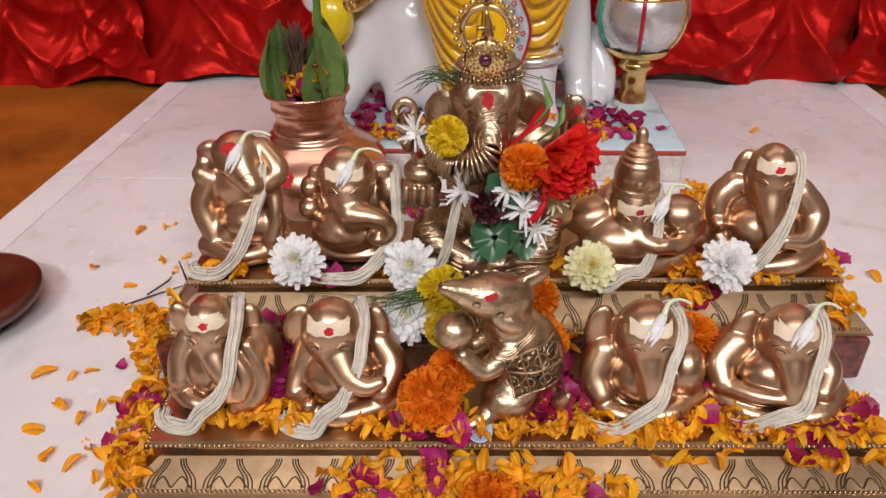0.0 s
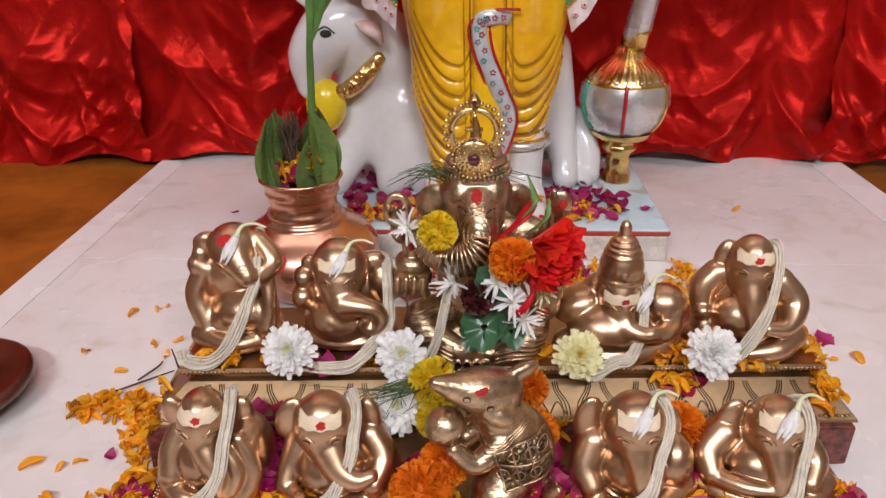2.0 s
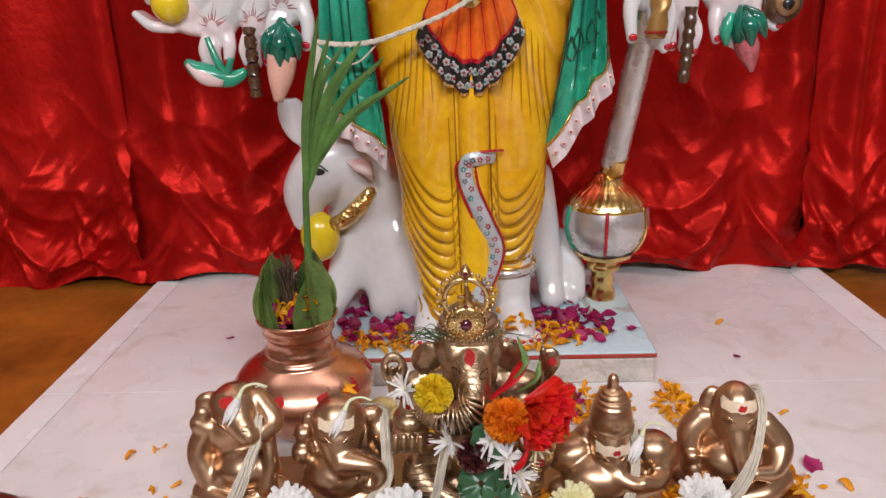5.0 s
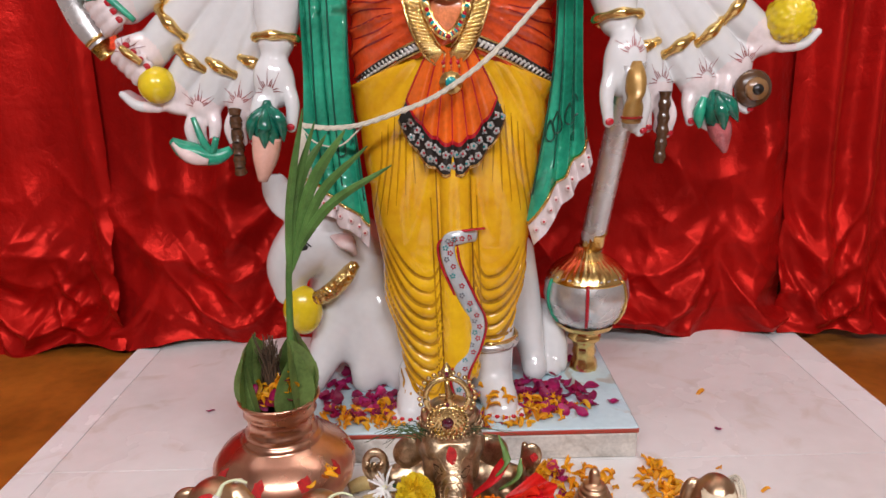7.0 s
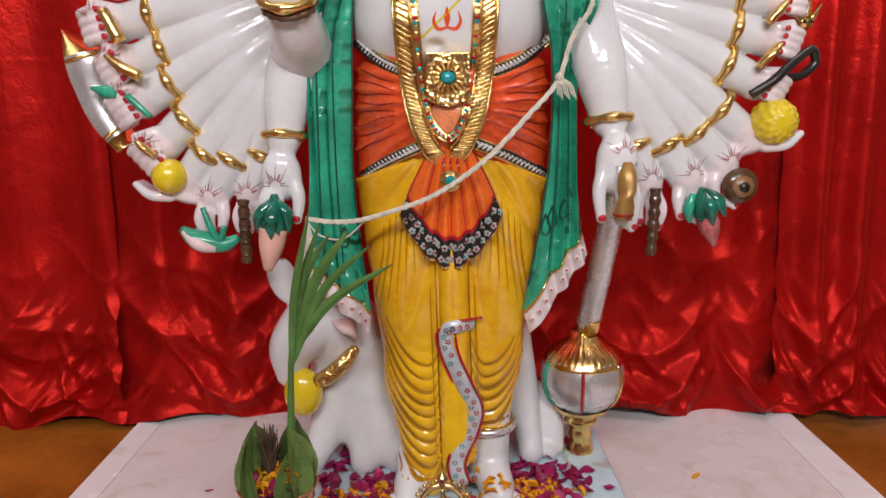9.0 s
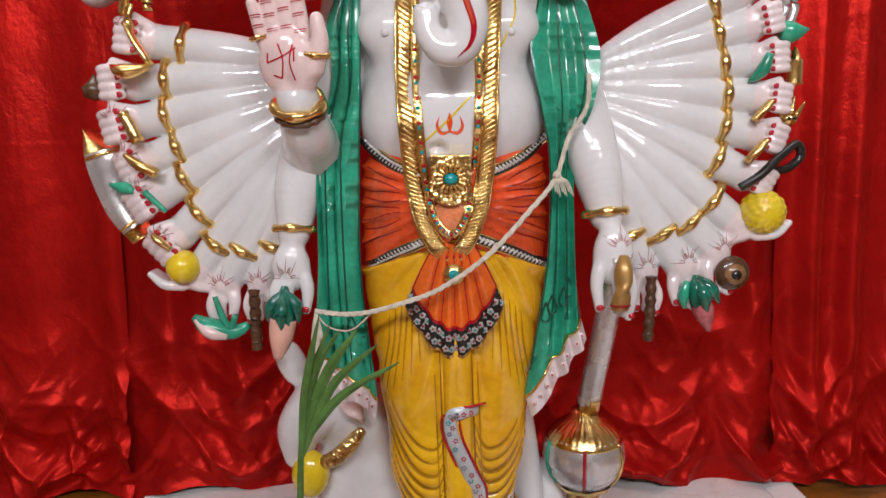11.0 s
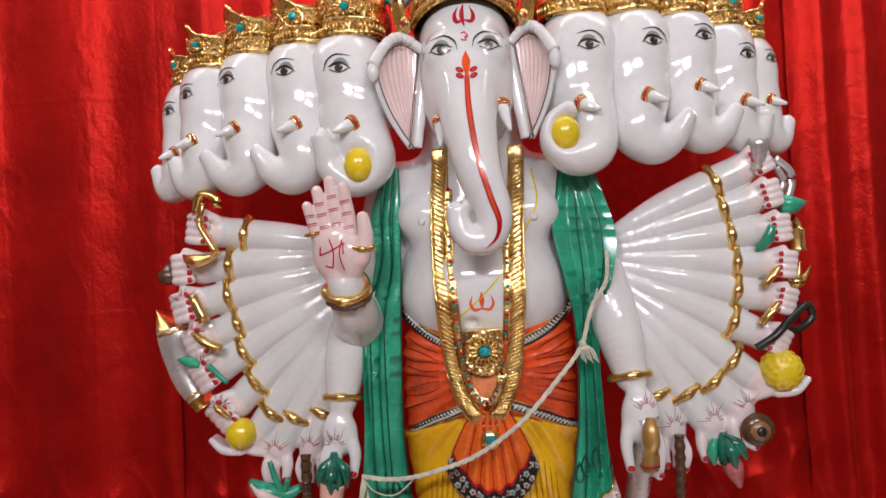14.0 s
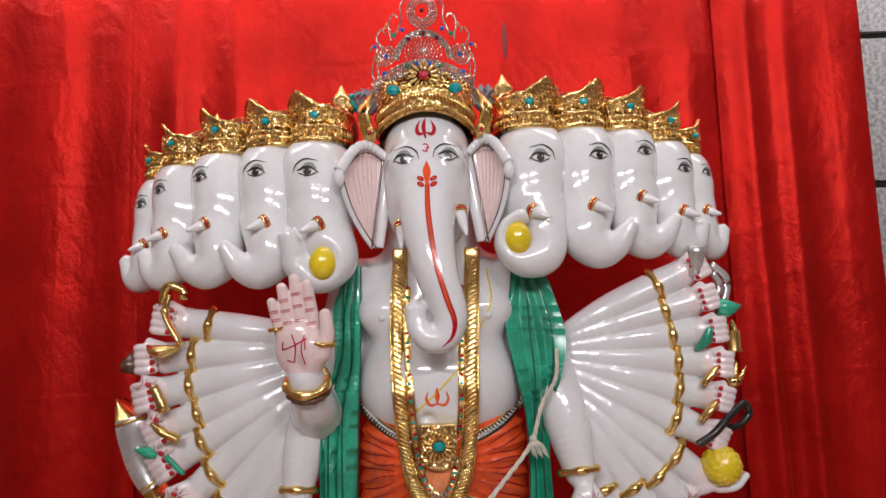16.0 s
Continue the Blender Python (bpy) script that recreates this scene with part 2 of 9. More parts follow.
def box(lo, hi, bevel=0.0):
    """A block from corner to corner, with chamfered edges."""
    bm = bmesh.new()
    bmesh.ops.create_cube(bm, size=1)
    lo, hi = Vector(lo), Vector(hi)
    for v in bm.verts:
        v.co = Vector([(lo[i] + hi[i]) / 2 + v.co[i] * (hi[i] - lo[i]) for i in range(3)])
    if bevel:
        bmesh.ops.bevel(bm, geom=list(bm.edges), offset=bevel, segments=2, affect="EDGES", profile=0.5)
    bmesh.ops.triangulate(bm, faces=bm.faces[:])
    v = np.array([x.co[:] for x in bm.verts])
    bm.verts.index_update()
    f = np.array([[x.index for x in face.verts] for face in bm.faces])
    bm.free()
    return v, f


def sheet(fn, nu, nv):
    """A grid of points fn(u, v) for u, v from 0 to 1 (arrays in, three arrays out)."""
    U, V = np.meshgrid(np.linspace(0, 1, nu), np.linspace(0, 1, nv), indexing="ij")
    return np.stack(fn(U, V), -1).reshape(-1, 3), grid_faces(nu, nv)


def thick(vf, depth):
    """Give a sheet a back at the given offset (a vector), closed round its rim by both faces meeting there."""
    v, f = vf
    return np.concatenate([v, v + np.array(depth)]), np.concatenate([f, f[:, ::-1] + len(v)])


RNG = np.random.default_rng(7)
LATTICE = RNG.random((64, 64, 64)).astype(np.float32)


def cloud(x, y, z):
    """Smooth noise from 0 to 1 at unit scale."""
    x, y, z = np.broadcast_arrays(np.asarray(x, float), np.asarray(y, float), np.asarray(z, float))
    i, j, k = np.floor(x).astype(int), np.floor(y).astype(int), np.floor(z).astype(int)
    fx, fy, fz = x - i, y - j, z - k
    fx, fy, fz = (w * w * (3 - 2 * w) for w in (fx, fy, fz))
    out = 0
    for a in (0, 1):
        for b in (0, 1):
            for c in (0, 1):
                wt = (fx if a else 1 - fx) * (fy if b else 1 - fy) * (fz if c else 1 - fz)
                out = out + wt * LATTICE[(i + a) % 64, (j + b) % 64, (k + c) % 64]
    return out


class Clay:
    """A solid modelled from soft-joined forms in a grid of distances, and then skinned."""

    def __init__(self, lo, hi, h):
        self.lo, self.h = np.array(lo, float), h
        self.n = np.ceil((np.array(hi) - self.lo) / h).astype(int) + 1
        self.d = np.full(self.n, 0.05, np.float32)

    def window(self, lo, hi):
        a = np.clip(np.floor((np.array(lo) - self.lo) / self.h).astype(int), 0, self.n - 1)
        b = np.clip(np.ceil((np.array(hi) - self.lo) / self.h).astype(int) + 1, 1, self.n)
        b = np.maximum(b, a + 1)
        s = tuple(slice(a[i], b[i]) for i in range(3))
        ax = [self.lo[i] + self.h * np.arange(a[i], b[i]) for i in range(3)]
        return s, np.meshgrid(*ax, indexing="ij")

    def blend(self, s, d, k, cut=False):
        a = self.d[s]
        if cut:
            h = np.maximum(k - np.abs(a + d), 0) / k
            self.d[s] = np.maximum(a, -d) + h * h * k / 4
        else:
            h = np.maximum(k - np.abs(a - d), 0) / k
            self.d[s] = np.minimum(a, d) - h * h * k / 4

    def ell(self, c, r, k=0.01, turn=None, cut=False):
        c, r = np.array(c, float), np.broadcast_to(np.array(r, float), (3,))
        m = np.array(Euler([radians(a) for a in turn]).to_matrix()) if turn else np.eye(3)
        ext = np.sqrt(((m * r) ** 2).sum(1)) + k + 2 * self.h
        s, (X, Y, Z) = self.window(c - ext, c + ext)
        P = np.stack([X - c[0], Y - c[1], Z - c[2]], -1) @ m
        k0 = np.sqrt(((P / r) ** 2).sum(-1))
        k1 = np.sqrt(((P / r ** 2) ** 2).sum(-1)) + 1e-9
        self.blend(s, (k0 * (k0 - 1) / k1).astype(np.float32), k, cut)
        return self

    def cap(self, a, b, ra, rb=None, k=0.01, cut=False, flat=(1, 1, 1)):
        rb = ra if rb is None else rb
        a, b, fl = np.array(a, float), np.array(b, float), np.array(flat, float)
        big = max(ra, rb) / min(fl) + k + 2 * self.h
        s, (X, Y, Z) = self.window(np.minimum(a, b) - big, np.maximum(a, b) + big)
        P = np.stack([X, Y, Z], -1) - a
        w = b - a
        t = np.clip((P @ w) / (w @ w + 1e-12), 0, 1)
        d = np.sqrt((((P - t[..., None] * w) * fl) ** 2).sum(-1)) - (ra + t * (rb - ra))
        self.blend(s, d.astype(np.float32), k, cut)
        return self

    def chain(self, points, radii, k=0.01, n=None, cut=False, flat=(1, 1, 1)):
        pr = spline(np.column_stack([np.array(points, float), np.array(radii, float)]), n or 7 * (len(points) - 1) + 1)
        fl = np.array(flat, float)
        big = pr[:, 3].max() / min(fl) + k + 2 * self.h
        s, (X, Y, Z) = self.window(pr[:, :3].min(0) - big, pr[:, :3].max(0) + big)
        P = np.stack([X, Y, Z], -1)
        d = None
        for a, b in zip(pr[:-1], pr[1:]):
            w = b[:3] - a[:3]
            Q = P - a[:3]
            t = np.clip((Q @ w) / (w @ w + 1e-12), 0, 1)
            e = np.sqrt((((Q - t[..., None] * w) * fl) ** 2).sum(-1)) - (a[3] + t * (b[3] - a[3]))
            d = e if d is None else np.minimum(d, e)
        self.blend(s, d.astype(np.float32), k, cut)
        return self

    def press(self, fn, lo, hi):
        """Add fn(x, y, z) metres to the distance inside a window: folds and grooves."""
        s, (X, Y, Z) = self.window(lo, hi)
        self.d[s] += fn(X, Y, Z).astype(np.float32)
        return self

    def keep(self, fn, lo, hi, k=0.004):
        """Keep only where fn(x, y, z) is below zero, inside the window."""
        s, (X, Y, Z) = self.window(lo, hi)
        self.d[s] = np.maximum(self.d[s], fn(X, Y, Z).astype(np.float32))
        return self

    def soften(self, times=1):
        """Ease out the small steps between the forms."""
        for _ in range(times):
            for axis in range(3):
                d = np.moveaxis(self.d, axis, 0)
                e = d.copy()
                e[1:-1] = 0.25 * d[:-2] + 0.5 * d[1:-1] + 0.25 * d[2:]
                self.d = np.ascontiguousarray(np.moveaxis(e, 0, axis))
        return self

    def skin(self):
        d = self.d
        ins = d < 0
        c = np.zeros(self.n - 1, np.int8)
        for a in (0, 1):
            for b in (0, 1):
                for e in (0, 1):
                    c += ins[a:self.n[0] - 1 + a, b:self.n[1] - 1 + b, e:self.n[2] - 1 + e]
        act = np.argwhere((c > 0) & (c < 8))
        if len(act) == 0:
            return np.zeros((0, 3)), np.zeros((0, 4), int)
        ids = np.full(self.n - 1, -1, np.int64)
        ids[tuple(act.T)] = np.arange(len(act))
        tot, cnt = np.zeros((len(act), 3)), np.zeros(len(act))
        corners = [(a, b, e) for a in (0, 1) for b in (0, 1) for e in (0, 1)]
        for p in corners:
            for axis in range(3):
                if p[axis]:
                    continue
                q = list(p)
                q[axis] = 1
                i, j = act + np.array(p), act + np.array(q)
                da, db = d[tuple(i.T)], d[tuple(j.T)]
                hit = (da < 0) != (db < 0)
                t = np.where(hit, da / np.where(hit, da - db, 1), 0)
                w = np.array(p, float)[None].repeat(len(act), 0)
                w[:, axis] = t
                tot += np.where(hit[:, None], w, 0)
                cnt += hit
        v = self.lo + self.h * (act + tot / cnt[:, None])
        faces = []
        for axis in range(3):
            u, w = (axis + 1) % 3, (axis + 2) % 3
            lo_s, hi_s = [slice(None)] * 3, [slice(None)] * 3
            lo_s[axis], hi_s[axis] = slice(0, -1), slice(1, None)
            e = np.argwhere(ins[tuple(lo_s)] != ins[tuple(hi_s)])
            ok = (e[:, u] > 0) & (e[:, w] > 0) & (e[:, u] < self.n[u] - 1) & (e[:, w] < self.n[w] - 1)
            e = e[ok]
            du, dw = np.zeros(3, int), np.zeros(3, int)
            du[u], dw[w] = 1, 1
            q = np.stack([ids[tuple((e - du - dw).T)], ids[tuple((e - dw).T)], ids[tuple(e.T)], ids[tuple((e - du).T)]], 1)
            flip = ~ins[tuple(e.T)]
            q[flip] = q[flip][:, ::-1]
            faces.append(q)
        return v, np.concatenate(faces)


def tree_of(vfs):
    """A search tree over several skins, for laying paint on them."""
    from mathutils.bvhtree import BVHTree
    vs, fs, n = [], [], 0
    for v, f in vfs:
        vs.append(np.asarray(v))
        fs.append(np.asarray(f) + n)
        n += len(v)
    return BVHTree.FromPolygons(np.concatenate(vs).tolist(), [q for f in fs for q in f.tolist()])


def laid(tree, vf, lift=0.0012, way=(0, 1, 0), back=0.6):
    """Drop a flat piece of paint along a direction on to the skin below it; faces that miss it or span a gap are left off."""
    w = Vector(way).normalized()
    v, far = [], []
    for p in np.asarray(vf[0]):
        hit = tree.ray_cast(Vector(p) - w * back, w, 6.0)[0]
        v.append((hit if hit is not None else Vector(p)) - w * lift)
        far.append(v[-1].dot(w) if hit is not None else 1e3)
    f, far = np.asarray(vf[1]), np.array(far)
    span = far[f].max(1) - far[f].min(1)
    return np.array([x[:] for x in v]), f[(span < 0.02) & (far[f].max(1) < 100)]


def stroke(points, widths, n=14):
    """A brush stroke in the xz plane: points (x, z), widths along it."""
    pr = spline(np.column_stack([np.array(points, float), np.broadcast_to(np.array(widths, float), (len(points),))]), n)
    p, w = pr[:, :2], np.maximum(pr[:, 2], 1e-4)
    t = np.gradient(p, axis=0)
    t /= np.linalg.norm(t, axis=1, keepdims=True) + 1e-12
    s = np.stack([-t[:, 1], t[:, 0]], 1) * w[:, None] / 2
    rows = np.stack([p - s, p, p + s], 1)
    v = np.stack([rows[..., 0], np.zeros(rows.shape[:2]), rows[..., 1]], -1).reshape(-1, 3)
    return v, grid_faces(n, 3)


def spot(c, rx, rz, rings=3, seg=16, rough=0.0, turn=0.0):
    """A painted spot in the xz plane."""
    a = np.linspace(0, 2 * math.pi, seg, endpoint=False)
    rad = np.linspace(0.02, 1, rings + 1)
    R, A = np.meshgrid(rad, a, indexing="ij")
    R = R * (1 + rough * (RNG.random(seg) - 0.5)[None])
    x, z = R * np.cos(A) * rx, R * np.sin(A) * rz
    ct, st = math.cos(turn), math.sin(turn)
    v = np.stack([c[0] + x * ct - z * st, 0 * x, c[1] + x * st + z * ct], -1).reshape(-1, 3)
    return v, grid_faces(rings + 1, seg, True)


# ---- the room ----
def marble_material(name, light, dull):
    m = surface(name, light, 0.26, vary=0.05, scale=3.0, dark=dull, bump=0.02, bscale=30)
    return stained(m, (0.46, 0.38, 0.28), 9, 0.57, 0.76, 0.5)


def stained(m, colour, scale, low, high, amount):
    """Old stains of an uneven shape over a surface."""
    t = m.node_tree
    n, link = t.nodes, t.links
    b = n["Principled BSDF"]
    src = b.inputs["Base Color"].links[0].from_socket
    co = n.new("ShaderNodeTexCoord")
    stain = n.new("ShaderNodeTexNoise")
    stain.inputs["Scale"].default_value, stain.inputs["Detail"].default_value, stain.inputs["Distortion"].default_value = scale, 6, 1.2
    link.new(co.outputs["Object"], stain.inputs["Vector"])
    rp = n.new("ShaderNodeValToRGB")
    rp.color_ramp.elements[0].position, rp.color_ramp.elements[1].position = low, high
    rp.color_ramp.elements[0].color, rp.color_ramp.elements[1].color = (0, 0, 0, 1), (1, 1, 1, 1)
    link.new(stain.outputs["Fac"], rp.inputs["Fac"])
    mix = n.new("ShaderNodeMixRGB")
    mix.inputs["Color2"].default_value = (*colour, 1)
    half = n.new("ShaderNodeMath")
    half.operation = "MULTIPLY"
    half.inputs[1].default_value = amount
    link.new(rp.outputs["Color"], half.inputs[0])
    link.new(half.outputs[0], mix.inputs["Fac"])
    link.new(src, mix.inputs["Color1"])
    link.new(mix.outputs["Color"], b.inputs["Base Color"])
    return m


def satin_material():
    m = surface("crushed_red_satin", (0.44, 0.008, 0.007), 0.38, vary=0.16, scale=5, spec=0.5, sheen=0.0, dark=(0.29, 0.005, 0.005))
    t = m.node_tree
    n, link = t.nodes, t.links
    b = n["Principled BSDF"]
    co = n.new("ShaderNodeTexCoord")
    last = None
    for size, stretch, dep, detail in ((5.0, (1.0, 1.0, 0.45), 0.020, 3), (17.0, (1.0, 1.0, 0.7), 0.0100, 6), (70.0, (1.0, 1.0, 1.0), 0.0026, 4)):
        mp, tex = n.new("ShaderNodeMapping"), n.new("ShaderNodeTexNoise")
        mp.inputs["Scale"].default_value = stretch
        mp.inputs["Rotation"].default_value = (0, radians(18 if size > 10 else 0), 0)
        tex.inputs["Scale"].default_value, tex.inputs["Detail"].default_value = size, detail
        link.new(co.outputs["Object"], mp.inputs["Vector"])
        link.new(mp.outputs["Vector"], tex.inputs["Vector"])
        fold, sharp = n.new("ShaderNodeMath"), n.new("ShaderNodeMath")
        fold.operation, sharp.operation = "SUBTRACT", "ABSOLUTE"
        fold.inputs[1].default_value = 0.5
        link.new(tex.outputs["Fac"], fold.inputs[0])
        link.new(fold.outputs[0], sharp.inputs[0])
        bp = n.new("ShaderNodeBump")
        bp.inputs["Strength"].default_value, bp.inputs["Distance"].default_value = 0.55, dep
        link.new(sharp.outputs[0], bp.inputs["Height"])
        if last is not None:
            link.new(last, bp.inputs["Normal"])
        last = bp.outputs["Normal"]
    link.new(last, b.inputs["Normal"])
    b.inputs["Metallic"].default_value = 0.42
    b.inputs["Sheen Weight"].default_value = 0.15
    b.inputs["Sheen Roughness"].default_value = 0.35
    b.inputs["Sheen Tint"].default_value = (1.0, 0.12, 0.05, 1)
    b.inputs["Specular Tint"].default_value = (1.0, 0.25, 0.15, 1)
    return m


MARBLE = marble_material("white_marble_floor", (0.75, 0.735, 0.72), (0.65, 0.63, 0.61))
BORDER = marble_material("white_marble_border", (0.80, 0.80, 0.795), (0.72, 0.72, 0.71))
SATIN = satin_material()
stained(BLUE, (0.42, 0.38, 0.32), 14, 0.60, 0.68, 0.75)
stained(OLDSTONE, (0.26, 0.21, 0.16), 16, 0.54, 0.70, 0.7)
FLOORING = surface("varnished_brown_flooring", (0.36, 0.115, 0.012), 0.35, vary=0.25, scale=4, bump=0.05, bscale=30)
PLASTER = surface("buff_wall_paint", (0.36, 0.31, 0.26), 0.7, vary=0.06, scale=3, bump=0.05, bscale=60)
GRANITE = surface("grey_granite", (0.46, 0.45, 0.44), 0.3, vary=0.34, scale=70, bump=0.02)
REDGRANITE = surface("red_granite", (0.22, 0.055, 0.04), 0.2, vary=0.6, scale=110, dark=(0.03, 0.014, 0.013))

tagged(Pile().add(box((-3.0, -3.2, -0.14), (3.2, 2.4, -0.022)), FLOORING, smooth=False).make("floor"),
       "brown polished floor round the marble platform", "floor", kind="structure")
# unseen walls and ceiling; their dull tone adds contrast to reflections in the metal
for nm, lo, hi, mt in (("wall_back", (-3.0, 2.25, -0.022), (3.2, 2.37, 3.1), PLASTER), ("wall_front", (-3.0, -3.2, -0.022), (3.2, -3.08, 3.1), PLASTER),
                       ("wall_west", (-3.12, -3.2, -0.022), (-3.0, 2.4, 3.1), PLASTER), ("wall_east", (3.2, -3.2, -0.022), (3.32, 2.4, 3.1), PLASTER)):
    tagged(Pile().add(box(lo, hi), mt, smooth=False).make(nm), "plain wall out of view, added to close the room", "wall", kind="structure")
tagged(Pile().add(box((-3.0, -3.2, 3.1), (3.2, 2.4, 3.2)), PLASTER, smooth=False).make("ceiling"), "plain ceiling out of view, added to close the room", "ceiling", kind="structure")

# granite cladding beside the curtain, in courses with dark joints
clad = tagged(Pile().add(box((1.15, 2.17, -0.02), (2.6, 2.25, 3.0)), BLACK, smooth=False).make("wall_cladding"),
              "grey speckled granite cladding with dark joints", "wall", kind="structure")
slab_mesh = Pile().add(box((0, 0, 0), (0.715, 0.02, 0.50), 0.002), GRANITE, smooth=False).mesh("granite_panel")
for row in range(6):
    for colm in range(2):
        ob = part("granite_panel", slab_mesh, clad)
        ob.location = (1.15 + 0.725 * colm, 2.152, 0.28 + 0.525 * (row - 1) + 0.22)

# the marble platform: a field of large tiles with border strips
platform = thing("marble_platform", (0, 0, 0), "low white marble platform with border strips and fine joints", "platform")
platform["kind"] = "structure"
JOINT = surface("dark_joint", (0.52, 0.48, 0.46), 0.8, vary=0.2)
part("bed", Pile().add(box((-0.765, -1.2, -0.022), (0.985, 2.05, -0.003)), JOINT, smooth=False), platform)
for x0, x1, y0, y1 in ((-0.70, 0.90, 1.2325, 2.05), (-0.70, 0.90, -0.10, 1.231), (-0.70, 0.90, -1.2, -0.1015),
                       (-0.765, -0.7015, 1.2325, 2.05), (-0.765, -0.7015, -0.10, 1.231), (-0.765, -0.7015, -1.2, -0.1015),
                       (0.9015, 0.985, 1.2325, 2.05), (0.9015, 0.985, -0.10, 1.231), (0.9015, 0.985, -1.2, -0.1015)):
    part("marble_tile", Pile().add(box((x0, y0, -0.02), (x1, y1, 0), 0.0006), BORDER if x1 - x0 < 0.2 else MARBLE, smooth=False), platform)


# ---- red satin curtain ----
def ridge(x, z, w):
    """Sharp creases: noise folded about its middle."""
    return 1 - np.abs(2 * cloud(x, z, w) - 1)


def curtain(x0, x1, y0, seed, zlow, pitch):
    """Hanging cloth: soft upright folds, and slack diagonal drags where it gathers towards the floor."""
    nx, nz = int((x1 - x0) / 0.0055), 380

    def at(u, v):
        x = x0 + (x1 - x0) * u
        z = zlow + (2.75 - zlow) * v ** 1.15
        low = np.clip(1 - (z - zlow) / 0.55, 0, 1)
        wander = 0.06 * (cloud(x * 2.1 + seed, z * 0.6, 3.3) - 0.5)
        ph = (x + wander) / pitch
        fold = (0.5 + 0.5 * np.sin(2 * np.pi * ph + 1.3 * np.sin(2 * np.pi * ph * 0.37 + seed))) ** 1.6
        deep = 0.020 + 0.070 * cloud(x * 1.7 + seed, 0.3, z * 0.5) ** 1.5
        y = y0 - deep * fold * (0.35 + 0.45 * np.clip(1.3 - z, 0, 1)) * (1 - 0.55 * low)
        # slack swags: crescents that hang between gathers and pile up towards the floor
        for k in range(3):
            w = pitch * (1.35, 0.95, 1.7)[k]
            q = (x + 0.31 * k + seed * 0.13 + 0.12 * (cloud(x * 1.3, z * 1.1, seed + k) - 0.5)) / w
            side = q - np.floor(q)
            arc = (2 * side - 1) ** 2 * (0.16, 0.12, 0.20)[k]
            h = (z - zlow - arc * (0.7 + 0.6 * cloud(np.floor(q) * 3.1, k * 5.5, seed)) + 0.04 * cloud(np.floor(q) * 7.7 + k, 2.2, seed)) / (0.125, 0.090, 0.170)[k]
            crest = 1 - np.abs(2 * (h - np.floor(h)) - 1)
            on_ = cloud(np.floor(q) * 2.7 + 1.3, np.floor(h) * 3.9, seed + k * 2) * np.clip(1 - h / 3.2, 0, 1) * np.clip(h * 4, 0, 1)
            edge = np.clip(4 * np.minimum(side, 1 - side), 0, 1)
            y = y - (0.060, 0.042, 0.070)[k] * crest ** 1.7 * on_ * edge
        d1 = ridge(x * 2.6 + 1.7 * z + seed, z * 1.9 - x * 1.1, seed) ** 4
        d2 = ridge(x * 3.3 - 2.3 * z + seed, z * 2.2 + x * 1.3, seed + 4.2) ** 4
        y = y - low ** 0.9 * (0.050 * d1 + 0.040 * d2)
        d3 = ridge(x * 8 + 4 * z, z * 6 - 3 * x + seed, 1.1) ** 5
        y = y - (0.0015 + 0.010 * low) * d3 - 0.006 * ridge(x * 5 + seed, z * 0.8, 6.6) ** 5
        # pressed creases from the cloth having been kept folded
        y = y - 0.0016 * (np.exp(-(((z + 0.08 * seed) % 0.31 - 0.15) / 0.003) ** 2) + np.exp(-(((x + 0.05 * seed) % 0.27 - 0.13) / 0.003) ** 2)) * cloud(x * 6, z * 6, seed)
        y = y - 0.05 * np.clip(1 - (z - zlow) / 0.09, 0, 1) ** 2 * cloud(x * 4 + seed, 1.7, 3.1)
        # the two left-hand widths are sewn together above
        sewn = (1 - np.clip(np.abs(x + 0.82) / 0.16, 0, 1)) * np.clip((z - 0.75) / 0.5, 0, 1)
        y = y + (y0 - 0.012 - y) * sewn
        z = z + low * 0.030 * (cloud(x * 5 + seed, 9.1, 0) - 0.5) * 2 * np.clip(1 - (z - zlow) / 0.1, 0, 1)
        return x, y, z

    v, f = sheet(at, nx, nz)
    return thick((v, f[:, ::-1]), (0, 0.004, 0))


FOLDMARK = surface("dark_red_fold_mark", (0.16, 0.006, 0.006), 0.7, vary=0.2)
for x0, x1, y0, sd, zl, pt in ((-2.3, -0.80, 1.886, 1.7, -0.018, 0.23), (-0.84, 0.955, 1.885, 5.2, 0.004, 0.27), (0.935, 1.375, 1.865, 9.4, -0.010, 0.16)):
    cloth = curtain(x0, x1, y0, sd, zl, pt)
    ob = Pile().add(cloth, SATIN).make("curtain")
    tagged(ob, "crushed red satin curtain hanging in folds to the floor", "curtain", "backdrop curtains")
    # a dark oval piece set on the cloth in place of a fold mark
    if x0 < 0.303 < x1:
        near = np.argmin((cloth[0][:, 0] - 0.303) ** 2 + (cloth[0][:, 2] - 1.965) ** 2)
        part("fold_mark", Pile().add(ball((0.303, cloth[0][near, 1], 1.965), (0.0085, 0.004, 0.060), 12, 16), FOLDMARK), ob, "narrow dark oval for a fold mark in the cloth")

# ---- the painted stone pedestal ----
pedestal = thing("pedestal", (0.08, 1.42, 0), "pale blue painted stone pedestal with a red edge line", "pedestal")
PX0, PX1, PY0, PY1, PZ = -0.275, 0.408, 1.237, 1.62, 0.063
part("block", Pile().add(box((PX0 - 0.08, PY0 - 1.42, 0), (PX1 - 0.08, PY1 - 1.42, PZ - 0.011), 0.004), OLDSTONE, smooth=False), pedestal, "grimy white stone side")
